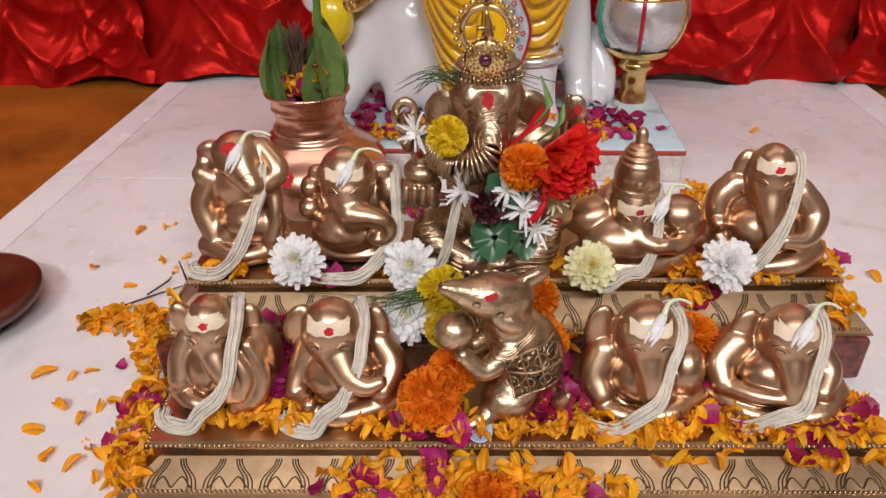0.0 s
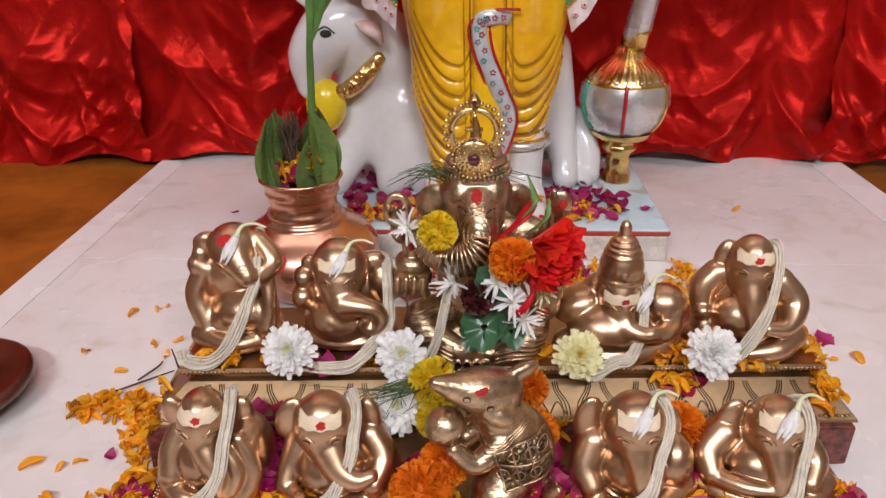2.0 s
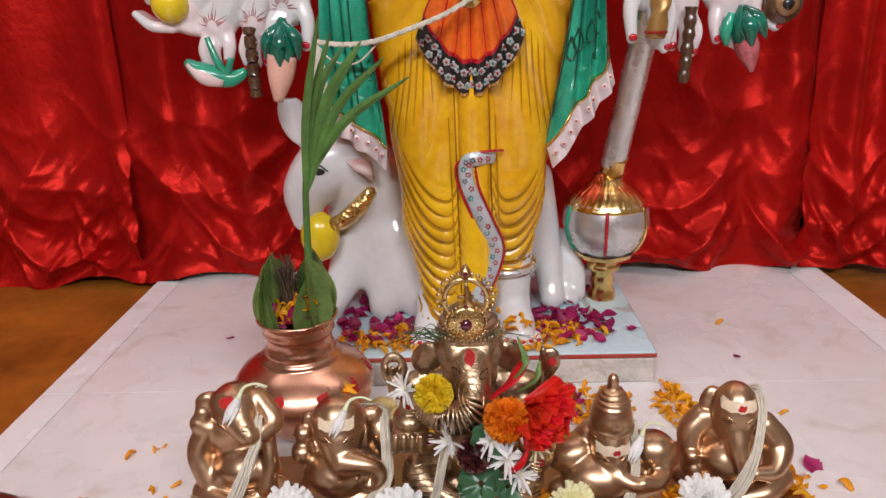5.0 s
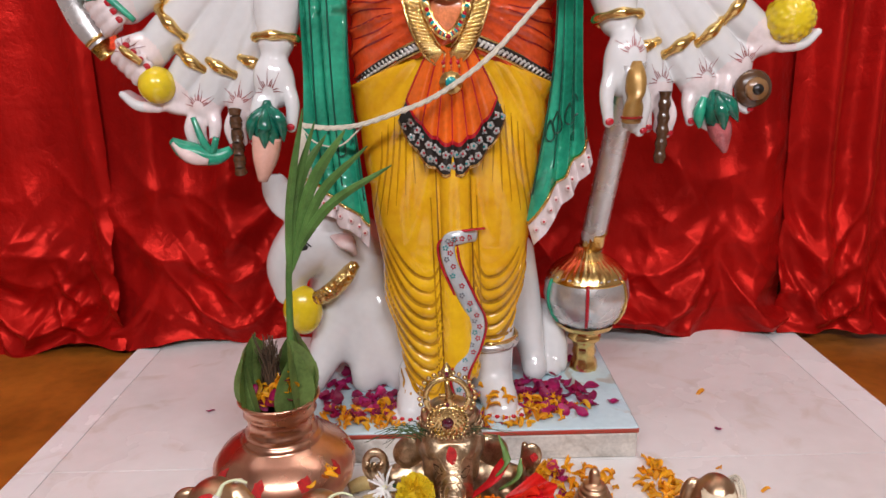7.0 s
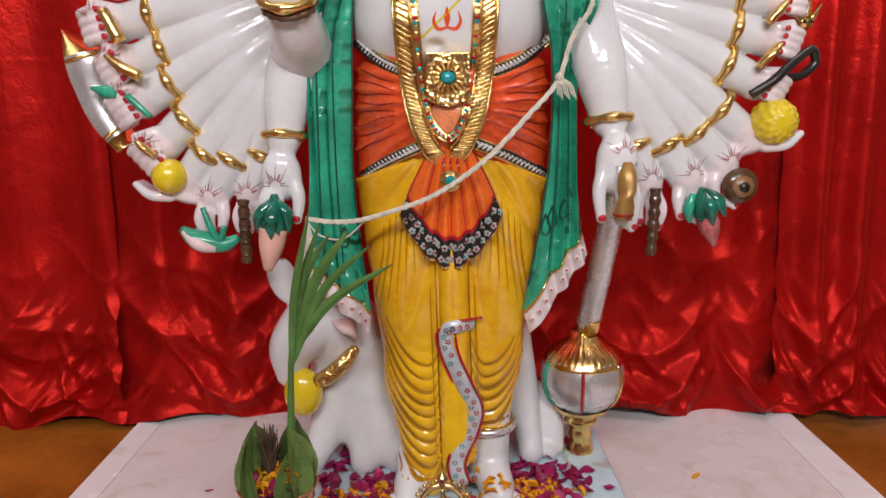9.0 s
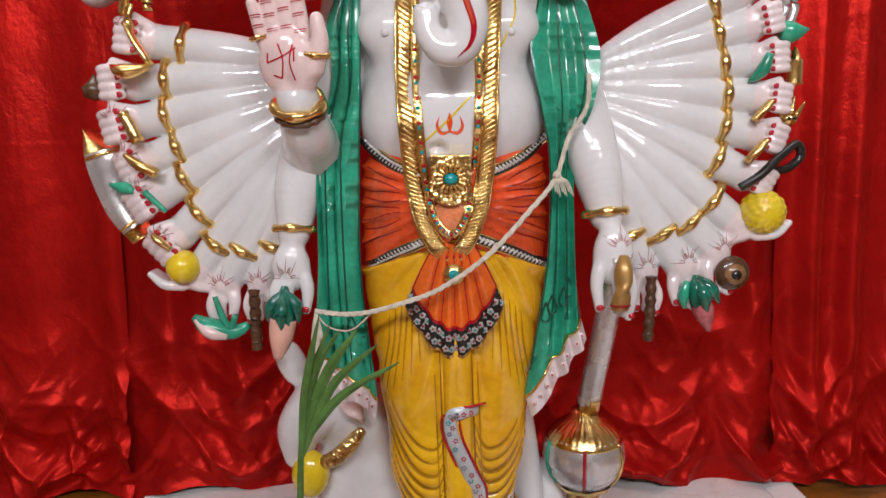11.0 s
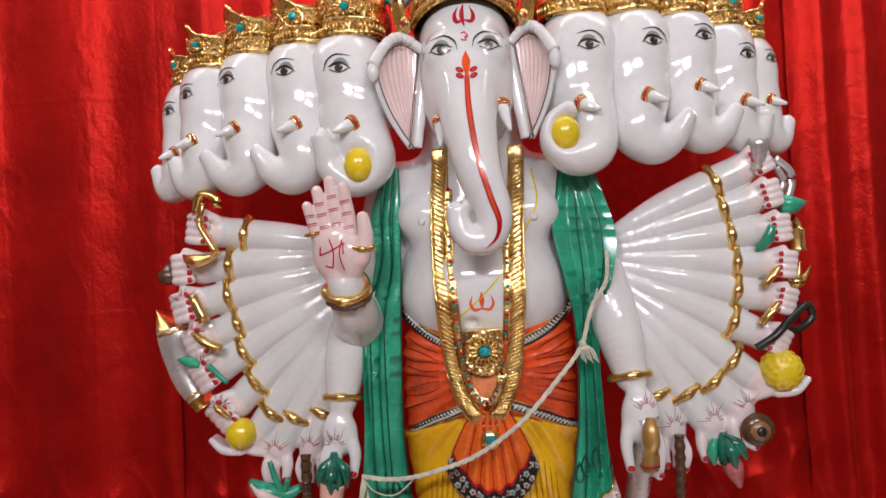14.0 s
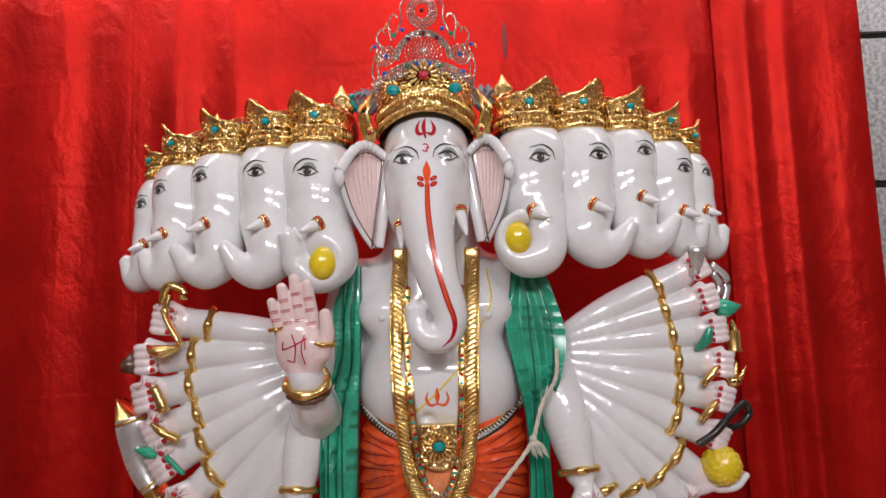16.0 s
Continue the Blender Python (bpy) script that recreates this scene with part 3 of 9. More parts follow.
part("red_band", Pile().add(box((PX0 - 0.082, PY0 - 1.422, PZ - 0.0105), (PX1 - 0.078, PY1 - 1.418, PZ - 0.001), 0.002), WORNRED, smooth=False), pedestal, "worn red painted edge")
part("top", Pile().add(box((PX0 - 0.081, PY0 - 1.421, PZ - 0.0022), (PX1 - 0.079, PY1 - 1.419, PZ + 0.001), 0.003), BLUE, smooth=False), pedestal, "pale blue painted top")

# ---- the marble statue: one mesh, painted by material ----
statue = Pile()
skins = []


def sculpted(clay, mat):
    vf = clay.skin()
    statue.add(vf, mat)
    skins.append(vf)
    return vf


# torso and shoulders
c = Clay((-0.24, 1.20, 0.82), (0.40, 1.60, 1.42), 0.0048)
c.ell((0.072, 1.398, 0.985), (0.180, 0.153, 0.150), 0.03)
c.ell((0.068, 1.420, 1.13), (0.158, 0.115, 0.13), 0.05)
c.ell((-0.030, 1.345, 1.138), (0.068, 0.046, 0.052), 0.036).ell((0.167, 1.345, 1.138), (0.068, 0.046, 0.052), 0.036)
c.cap((-0.10, 1.42, 1.205), (0.235, 1.42, 1.205), 0.062, 0.062, 0.05)
c.cap((0.065, 1.42, 1.2), (0.062, 1.405, 1.36), 0.100, 0.100, 0.05)
c.cap((-0.11, 1.42, 1.19), (-0.185, 1.40, 0.99), 0.058, 0.055, 0.03)
c.cap((0.245, 1.42, 1.19), (0.315, 1.39, 0.98), 0.058, 0.055, 0.03)
c.ell((0.045, 1.262, 0.925), (0.012, 0.012, 0.008), 0.01, cut=True)
sculpted(c, WHITE)

# raised arm with its open palm
c = Clay((-0.30, 1.14, 0.86), (-0.11, 1.46, 1.25), 0.0032)
c.cap((-0.182, 1.40, 1.00), (-0.195, 1.37, 0.925), 0.056, 0.052, 0.02)
c.chain([(-0.195, 1.37, 0.93), (-0.190, 1.30, 0.955), (-0.193, 1.245, 1.01)], [0.055, 0.046, 0.036], 0.02)
c.ell((-0.203, 1.232, 1.070), (0.050, 0.022, 0.058), 0.015, (14, 0, 0))
c.ell((-0.175, 1.218, 1.062), (0.026, 0.020, 0.040), 0.012, (10, 0, 8))
for fx, fz, tx, tz, r in ((-0.241, 1.105, -0.256, 1.165, 0.0115), (-0.222, 1.115, -0.236, 1.193, 0.0130), (-0.199, 1.118, -0.211, 1.210, 0.0135), (-0.176, 1.112, -0.185, 1.198, 0.0130)):
    c.chain([(fx, 1.230, fz), ((fx + tx) / 2, 1.224, (fz + tz) / 2), (tx, 1.216, tz)], [r * 1.15, r, r * 0.82], 0.006)
c.chain([(-0.160, 1.216, 1.062), (-0.146, 1.208, 1.100), (-0.149, 1.206, 1.138)], [0.020, 0.0155, 0.0115], 0.008)
palm_skin = c.skin()
vx = palm_skin[0]
quad_mid = vx[palm_skin[1]].mean(1)
is_palm = (quad_mid[:, 2] > 1.025) & (quad_mid[:, 1] < 1.236)
statue.add((vx, palm_skin[1][is_palm]), PINK)
statue.add((vx, palm_skin[1][~is_palm]), WHITE)
skins.append(palm_skin)

# lower inner arms, their fingers parted round what they hold
INNER_NAILS = []


def parted(clay, palm, y, k, spread, drop, nails):
    """A hanging hand: a broad palm, three fingers on one side and the thumb on the other."""
    x, z = palm
    clay.ell((x, y, z), (spread * 0.98, 0.026, drop * 0.52), 0.016)
    for q in range(3):
        fx = x - k * spread * (0.80 - 0.30 * q)
        clay.chain([(fx * 0.5 + x * 0.5, y - 0.006, z - drop * 0.18), (fx, y - 0.018, z - drop * 0.55), (fx + k * 0.004, y - 0.016, z - drop * (1.02 - 0.06 * q))], [0.0150, 0.0125, 0.0085], 0.0022)
    tx = x + k * spread * 0.86
    clay.chain([(x + k * spread * 0.55, y - 0.004, z - drop * 0.10), (tx, y - 0.016, z - drop * 0.45), (tx - k * 0.004, y - 0.020, z - drop * 0.86)], [0.0165, 0.0125, 0.0090], 0.0040)
    nails.append(((tx - k * 0.004, y - 0.0285, z - drop * 0.84), 1.15))
    nails.append(((x - k * spread * 0.80, y - 0.0245, z - drop * 0.99), 1.0))


c = Clay((-0.34, 1.24, 0.52), (-0.10, 1.50, 1.08), 0.0034)
c.chain([(-0.190, 1.40, 0.99), (-0.222, 1.37, 0.86), (-0.232, 1.345, 0.77)], [0.052, 0.046, 0.031], 0.02)
parted(c, (-0.238, 0.705), 1.332, 1, 0.037, 0.092, INNER_NAILS)
sculpted(c, WHITE)
c = Clay((0.22, 1.22, 0.55), (0.46, 1.50, 1.08), 0.0034)
c.chain([(0.315, 1.39, 1.00), (0.340, 1.35, 0.89), (0.357, 1.325, 0.795)], [0.054, 0.048, 0.032], 0.02)
parted(c, (0.366, 0.722), 1.300, -1, 0.038, 0.112, INNER_NAILS)
sculpted(c, WHITE)


def ring(at, axis, radius, thickness, mat=GOLD, waves=5, flat=1.0):
    """A chased bangle round an arm."""
    w = Vector(axis).normalized()
    u = w.cross(Vector((0, 1, 0.01))).normalized()
    q = w.cross(u)
    a = np.linspace(0, 2 * math.pi, 33)
    p = np.array([Vector(at) + u * (radius * math.cos(t)) + q * (radius * flat * math.sin(t)) for t in a])
    statue.add(tube(p, thickness * (1 + 0.22 * np.sin(a * waves)), 8, 66, 1.0, tuple(w), False), mat)


NAILS = list(INNER_NAILS)


def fist(clay, h, a, p, s=1.0):
    """A hand closed round a thing: a along the arm, p across it, both in the xz plane; it faces the front."""
    h, a, p = (np.array(w, float) for w in (h, a, p))
    front = np.array((0, -1.0, 0))
    clay.ell(h - a * 0.014 * s, (0.030 * s, 0.026 * s, 0.031 * s), 0.012)
    for k in range(4):
        o = h + p * (k - 1.5) * 0.0150 * s
        clay.chain([o + a * 0.018 * s + front * 0.010 * s, o + a * 0.033 * s + front * 0.022 * s, o + a * 0.012 * s + front * 0.036 * s, o - a * 0.004 * s + front * 0.034 * s],
                   [0.0092 * s, 0.0098 * s, 0.0090 * s, 0.0074 * s], 0.0016, 10)
        NAILS.append((o - a * 0.002 * s + front * 0.0415 * s, s))
    clay.chain([h - a * 0.02 * s - p * 0.02 * s + front * 0.018 * s, h + a * 0.006 * s - p * 0.034 * s + front * 0.03 * s], [0.012 * s, 0.009 * s], 0.005)


def fan(sgn, root_hi, root_lo, hands_at, yh, lo, hi):
    """One side's fan of arms; each entry of hands_at: x, z and how the hand is held."""
    clay = Clay(lo, hi, 0.0034)
    n = len(hands_at)
    for i, (x, z, held) in enumerate(hands_at):
        t = i / (n - 1)
        r = np.array(root_hi) * (1 - t) + np.array(root_lo) * t
        h = np.array((x, yh, z))
        a = h - r
        length = np.linalg.norm(a)
        a = a / length
        p = np.cross(a, (0, 1, 0))
        p = p / np.linalg.norm(p)
        if p[2] > 0:
            p = -p
        w = r + a * (length - 0.085)
        mid = (r + w) / 2
        clay.chain([r, mid + (0, -0.006, 0), w, h - a * 0.02], [0.0145, 0.0345, 0.0352, 0.031], 0.0012)
        ring(w - a * 0.004, a, 0.0355, 0.0095, GOLD, 5)
        if held == "fist":
            fist(clay, h - a * 0.004, a, p, 1.08 if sgn < 0 else 0.92)
        elif held == "cup":
            clay.ell(h + (0, 0, -0.01), (0.042, 0.030, 0.016), 0.012, (0, -20 * sgn, 0))
            for k in range(4):
                clay.chain([h + (sgn * 0.02, -0.02 + 0.012 * k, -0.012), h + (sgn * 0.055, -0.024 + 0.012 * k, -0.008), h + (sgn * 0.082, -0.02 + 0.010 * k, 0.012)], [0.011, 0.010, 0.007], 0.004)
        else:
            parted(clay, (h[0], h[2] + 0.004), h[1] - 0.004, -sgn, 0.027, 0.074, NAILS)
    v, f = clay.skin()
    mid = v[f].mean(1)
    near = np.zeros(len(f), bool)
    for x, z, held in hands_at:
        near |= (mid[:, 0] - x) ** 2 + (mid[:, 2] - z + (0.02 if held == "drop" else 0)) ** 2 < 0.042 ** 2
    statue.add((v, f[~near]), WHITE)
    statue.add((v, f[near]), BLUSH)
    skins.append((v, f))


fan(-1, (-0.195, 1.415, 1.085), (-0.200, 1.405, 0.950),
    [(-0.523, 1.140, "fist"), (-0.560, 1.058, "fist"), (-0.563, 0.978, "fist"), (-0.540, 0.902, "fist"), (-0.526, 0.832, "fist"), (-0.492, 0.748, "fist"),
     (-0.450, 0.672, "cup"), (-0.392, 0.655, "drop"), (-0.318, 0.655, "drop")], 1.415, (-0.66, 1.33, 0.50), (-0.10, 1.50, 1.22))
fan(1, (0.335, 1.405, 1.075), (0.330, 1.395, 0.960),
    [(0.640, 1.215, "fist"), (0.657, 1.147, "fist"), (0.672, 1.078, "fist"), (0.680, 1.005, "fist"), (0.675, 0.932, "fist"), (0.657, 0.852, "fist"),
     (0.640, 0.755, "cup"), (0.590, 0.705, "drop"), (0.525, 0.675, "drop"), (0.447, 0.665, "drop")], 1.385, (0.24, 1.28, 0.54), (0.78, 1.48, 1.30))
ring((-0.231, 1.348, 0.775), (-0.05, -0.2, -1), 0.036, 0.0075)
ring((0.355, 1.327, 0.797), (0.1, -0.2, -1), 0.038, 0.0078)
ring((-0.193, 1.247, 1.005), (0, -0.6, 0.8), 0.041, 0.009)
ring((-0.192, 1.256, 0.992), (0, -0.6, 0.8), 0.042, 0.006, BROWN, 14)
ring((-0.248, 1.226, 1.112), (-0.2, -0.1, 1), 0.0135, 0.004)
ring((-0.152, 1.212, 1.082), (0.1, -0.2, 1), 0.0195, 0.005)
for (at, s) in NAILS:
    statue.add(ball(at, (0.0066 * s, 0.0028, 0.0056 * s), 6, 10), RED)

# what the hands hold
hold = [
    (tube([(-0.515, 1.365, 1.195), (-0.520, 1.36, 1.150), (-0.485, 1.36, 1.085)], [0.012, 0.012, 0.014], 8, flat=0.5), GOLD),
    (tube([(-0.535, 1.375, 1.178), (-0.520, 1.37, 1.215), (-0.490, 1.375, 1.205), (-0.488, 1.375, 1.185)], 0.010, 8), GOLD),
    (tube([(-0.562, 1.366, 1.088), (-0.530, 1.352, 1.074), (-0.488, 1.358, 1.082)], [0.004, 0.024, 0.010], 10, flat=0.6), GOLD),
    (lathe([(0.002, 0.03), (0.006, 0.022), (0.012, 0.016), (0.024, 0.004), (0.020, -0.014), (0.002, -0.02)], 20, (-0.612, 1.40, 1.045)), BROWN),
    (tube([(-0.545, 1.36, 1.000), (-0.520, 1.36, 0.945)], [0.010, 0.013], 8), GOLD),
    (tube([(-0.548, 1.362, 0.922), (-0.522, 1.358, 0.902), (-0.490, 1.364, 0.884)], [0.008, 0.016, 0.018], 8, flat=0.6), GOLD),
    (tube([(-0.590, 1.38, 0.865), (-0.560, 1.375, 0.858), (-0.540, 1.365, 0.852)], [0.004, 0.013, 0.006], 8), GREEN),
    (tube([(-0.520, 1.368, 0.850), (-0.480, 1.365, 0.812)], [0.007, 0.005], 8), GREEN),
    (tube([(-0.508, 1.362, 0.768), (-0.496, 1.360, 0.756), (-0.478, 1.364, 0.740)], [0.008, 0.013, 0.010], 8, flat=0.6), GOLD),
    (ball((-0.462, 1.385, 0.700), 0.034, 14, 22), LEMON),
    (tube([(-0.445, 1.375, 0.600), (-0.415, 1.37, 0.580), (-0.370, 1.38, 0.568), (-0.340, 1.385, 0.580)], [0.008, 0.020, 0.016, 0.008], 10), GREEN),
    (tube([(-0.440, 1.368, 0.596), (-0.410, 1.358, 0.573), (-0.380, 1.366, 0.562)], [0.006, 0.013, 0.008], 10), PINK),
    (tube([(-0.400, 1.37, 0.642), (-0.385, 1.365, 0.600), (-0.372, 1.37, 0.580), (-0.360, 1.365, 0.605)], [0.005, 0.007, 0.007, 0.006], 8), GREEN),
    (tube([(-0.320, 1.362 - 0.004 * (k % 2), 0.655 - 0.0115 * k) for k in range(11)], [0.0125 - 0.0028 * (k % 2) for k in range(11)], 10, 60), BROWN),
    (tube([(-0.246, 1.300, 0.675), (-0.248, 1.296, 0.635), (-0.252, 1.300, 0.598)], [0.006, 0.021, 0.022], 12), BUD),
    (tube([(-0.246, 1.296, 0.668), (-0.224, 1.288, 0.640), (-0.222, 1.296, 0.604)], [0.004, 0.012, 0.002], 10), BUD),
    (tube([(-0.246, 1.296, 0.668), (-0.270, 1.288, 0.640), (-0.280, 1.296, 0.608)], [0.004, 0.012, 0.002], 10), BUD),
    (tube([(-0.247, 1.284, 0.660), (-0.249, 1.274, 0.630), (-0.252, 1.280, 0.594)], [0.004, 0.013, 0.002], 10), BUD),
    (tube([(-0.252, 1.302, 0.612), (-0.258, 1.300, 0.575), (-0.266, 1.298, 0.535)], [0.026, 0.022, 0.008], 14), FLESH),
    (tube([(0.645, 1.35, 1.262), (0.640, 1.36, 1.20)], [0.020, 0.016], 10), SILVER),
    (tube([(0.690, 1.39, 1.225), (0.722, 1.39, 1.190), (0.712, 1.39, 1.140), (0.690, 1.39, 1.120)], 0.009, 8, 20), SILVER),
    (tube([(0.690, 1.385, 1.205), (0.704, 1.385, 1.175), (0.692, 1.385, 1.15)], 0.008, 8, 16), SILVER),
    (tube([(0.690, 1.372, 1.128), (0.712, 1.37, 1.125), (0.742, 1.37, 1.130)], [0.020, 0.020, 0.002], 12), GREEN),
    (tube([(0.660, 1.345, 1.085), (0.650, 1.35, 1.055), (0.630, 1.36, 1.035)], [0.007, 0.012, 0.004], 8), GREEN),
    (lathe([(0.001, 0.045), (0.008, 0.035), (0.012, 0.022), (0.016, 0.02), (0.016, -0.02), (0.019, -0.024), (0.001, -0.03)], 16, (0.722, 1.38, 1.055)), GOLD),
    (tube([(0.668, 1.346, 1.000), (0.654, 1.342, 0.985), (0.636, 1.346, 0.962)], [0.007, 0.013, 0.014], 8, flat=0.6), GOLD),
    (tube([(0.662, 1.346, 0.928), (0.646, 1.342, 0.910), (0.626, 1.346, 0.886)], [0.008, 0.015, 0.013], 8, flat=0.6), GOLD),
    (ball((0.715, 1.375, 0.965), (0.016, 0.014, 0.014), 8, 12), GOLD),
    (tube([(0.703, 1.375, 0.97), (0.690, 1.375, 0.998)], [0.008, 0.001], 6), GOLD),
    (tube([(0.715, 1.37, 0.975), (0.722, 1.37, 1.008)], [0.009, 0.001], 6), GOLD),
    (tube([(0.726, 1.375, 0.97), (0.745, 1.375, 0.998)], [0.008, 0.001], 6), GOLD),
    (ball((0.709, 1.360, 0.966), 0.0035, 5, 8), BLACK), (ball((0.721, 1.360, 0.966), 0.0035, 5, 8), BLACK),
    (tube([(0.615, 1.345, 0.838), (0.650, 1.338, 0.862), (0.690, 1.35, 0.895), (0.730, 1.37, 0.918), (0.742, 1.375, 0.895), (0.715, 1.37, 0.872), (0.680, 1.36, 0.868)], 0.0085, 10, 60), BLACK),
    (ball((0.612, 1.355, 0.672), (0.034, 0.018, 0.034), 12, 24), BROWN),
    (tube([(0.537, 1.345, 0.672), (0.540, 1.34, 0.645), (0.548, 1.345, 0.615)], [0.005, 0.018, 0.020], 10), BUD),
    (tube([(0.522, 1.345, 0.66), (0.515, 1.345, 0.63), (0.52, 1.35, 0.605)], [0.006, 0.011, 0.004], 8), GREEN),
    (tube([(0.538, 1.336, 0.670), (0.560, 1.326, 0.648), (0.582, 1.334, 0.616)], [0.004, 0.014, 0.002], 10), BUD),
    (tube([(0.540, 1.332, 0.664), (0.546, 1.320, 0.636), (0.556, 1.326, 0.600)], [0.004, 0.013, 0.002], 10), BUD),
    (tube([(0.548, 1.346, 0.622), (0.556, 1.342, 0.595), (0.566, 1.340, 0.560)], [0.020, 0.020, 0.004], 12), ROSY),
    (tube([(0.449 - 0.0003 * k * k * 0.1, 1.336, 0.672 - 0.0115 * k) for k in range(12)], [0.0115 - 0.0026 * (k % 2) for k in range(12)], 10, 60), BROWN),
]
# broad curved blade behind the hands, gilt at both ends
def blade_at(u, v):
    out = spline([(-0.646, 0.972), (-0.646, 0.910), (-0.631, 0.852), (-0.606, 0.793), (-0.566, 0.744)], 60)
    inn = spline([(-0.640, 0.972), (-0.578, 0.930), (-0.574, 0.880), (-0.562, 0.825), (-0.530, 0.768)], 60)
    k = np.clip((v * 59).astype(int), 0, 59)
    p = out[k] * (1 - u[..., None]) + inn[k] * u[..., None]
    return p[..., 0], 1.405 - 0.012 * np.sin(np.pi * u) + 0.02 * u, p[..., 1]


for lo_, hi_, mt in ((0.0, 0.22, GOLD), (0.22, 0.90, SILVER), (0.90, 1.0, GOLD)):
    bv, bf = sheet(lambda u, v: blade_at(u, lo_ + (hi_ - lo_) * v), 12, 30)
    statue.add(thick((bv, bf), (0, 0.012, 0)), mt)
for lo_ in (0.24, 0.88):
    statue.add(tube(np.stack(blade_at(np.linspace(0.04, 0.96, 8), np.full(8, lo_)), -1) - (0, 0.002, 0), 0.0035, 6, 20), GOLD)
for vf, mt in hold:
    statue.add(vf, mt)
v, f = ball((0.668, 1.362, 0.790), 0.040, 48, 72)
az, el = np.arctan2(v[:, 2] - 0.79, v[:, 0] - 0.668), np.arcsin(np.clip((v[:, 1] - 1.362) / 0.040, -1, 1))
bumps = 1 + 0.10 * (np.abs(np.sin(5 * az + 5 * el)) * np.abs(np.sin(5 * az - 5 * el))) ** 0.6
statue.add(((v - (0.668, 1.362, 0.790)) * bumps[:, None] + (0.668, 1.362, 0.790), f), LEMON)
statue.add(tube([(0.612, 1.340, 0.672), (0.612, 1.334, 0.672)], [0.021, 0.019], 20), TAN)
statue.add(tube([(0.612, 1.335, 0.672), (0.612, 1.330, 0.672)], [0.010, 0.009], 16), BLACK)

# mace: staff, collar, ribbed cap, globe and foot
MX, MY, MZ = 0.357, 1.498, 0.244
statue.add(tube([(MX + 0.006, 1.500, 0.335), (0.376, 1.285, 0.725)], [0.0255, 0.0225], 20, 12), SILVER)
statue.add(tube([(0.371, 1.262, 0.628), (0.373, 1.256, 0.66), (0.375, 1.258, 0.70), (0.377, 1.266, 0.726)], [0.0175, 0.0180, 0.0165, 0.0080], 16, 24, 0.7), BRONZE)
statue.add(tube([(0.371, 1.261, 0.634), (0.371, 1.261, 0.638)], 0.0186, 16), DEEPRED)
statue.add(tube([(MX + 0.007, 1.492, 0.350), (MX + 0.009, 1.470, 0.390)], [0.0265, 0.0255], 20), GOLD)
statue.add(lathe([(0.001, -0.090), (0.03, -0.086), (0.060, -0.069), (0.082, -0.040), (0.0915, -0.006), (0.088, 0.024), (0.078, 0.045)], 48, (MX, MY, MZ)), SILVER)
statue.add(lathe([(0.078, 0.026), (0.084, 0.030), (0.085, 0.036), (0.080, 0.041), (0.078, 0.046), (0.064, 0.062), (0.045, 0.075), (0.031, 0.085), (0.027, 0.100), (0.001, 0.102)], 96, (MX, MY, MZ),
                 lambda a, z: 1 + 0.026 * np.cos(a * 30) * (z > 0.043)), GOLD)
for k in range(6):
    a = k * math.pi / 3 + 0.35
    pts = [(MX + 0.0925 * math.cos(a) * math.cos(e), MY + 0.0925 * math.sin(a) * math.cos(e), MZ + 0.088 * math.sin(e)) for e in np.linspace(-0.75, 0.45, 9)]
    statue.add(tube(pts, 0.0038, 6), (GREEN, RED, GOLD)[k % 3])
statue.add(lathe([(0.064, -0.068), (0.060, -0.078), (0.046, -0.086), (0.028, -0.092), (0.034, -0.100), (0.036, -0.108), (0.026, -0.116), (0.023, -0.130), (0.026, -0.142), (0.022, -0.150), (0.028, -0.164), (0.031, -0.181)], 40, (MX, MY, MZ),
                 lambda a, z: 1 + 0.03 * np.cos(a * 8)), GOLD)

# legs in their draped yellow cloth
c = Clay((-0.16, 1.22, 0.055), (0.30, 1.56, 0.80), 0.0042)
c.cap((-0.005, 1.400, 0.72), (0.020, 1.375, 0.30), 0.108, 0.078, 0.03)
c.cap((0.020, 1.375, 0.30), (0.030, 1.345, 0.10), 0.077, 0.049, 0.03)
c.cap((0.155, 1.400, 0.72), (0.128, 1.385, 0.34), 0.108, 0.076, 0.03)
c.cap((0.128, 1.385, 0.34), (0.134, 1.375, 0.215), 0.074, 0.051, 0.03)
c.ell((0.07, 1.40, 0.74), (0.185, 0.13, 0.10), 0.04)
c.cap((0.070, 1.300, 0.62), (0.075, 1.315, 0.16), 0.034, 0.040, 0.02)


FOLD = 0.0265


def swag(u, n, left):
    """Height of the nth hanging fold at a distance u from its lowest point."""
    inner = (u > 0) if left else (u < 0)
    return FOLD * n + np.where(inner, 74.0, 13.0) * u ** 2 * (1 + 2.2 * np.abs(u)) + 0.0035 * np.sin(24 * u + (1.3 if left else 2.9))


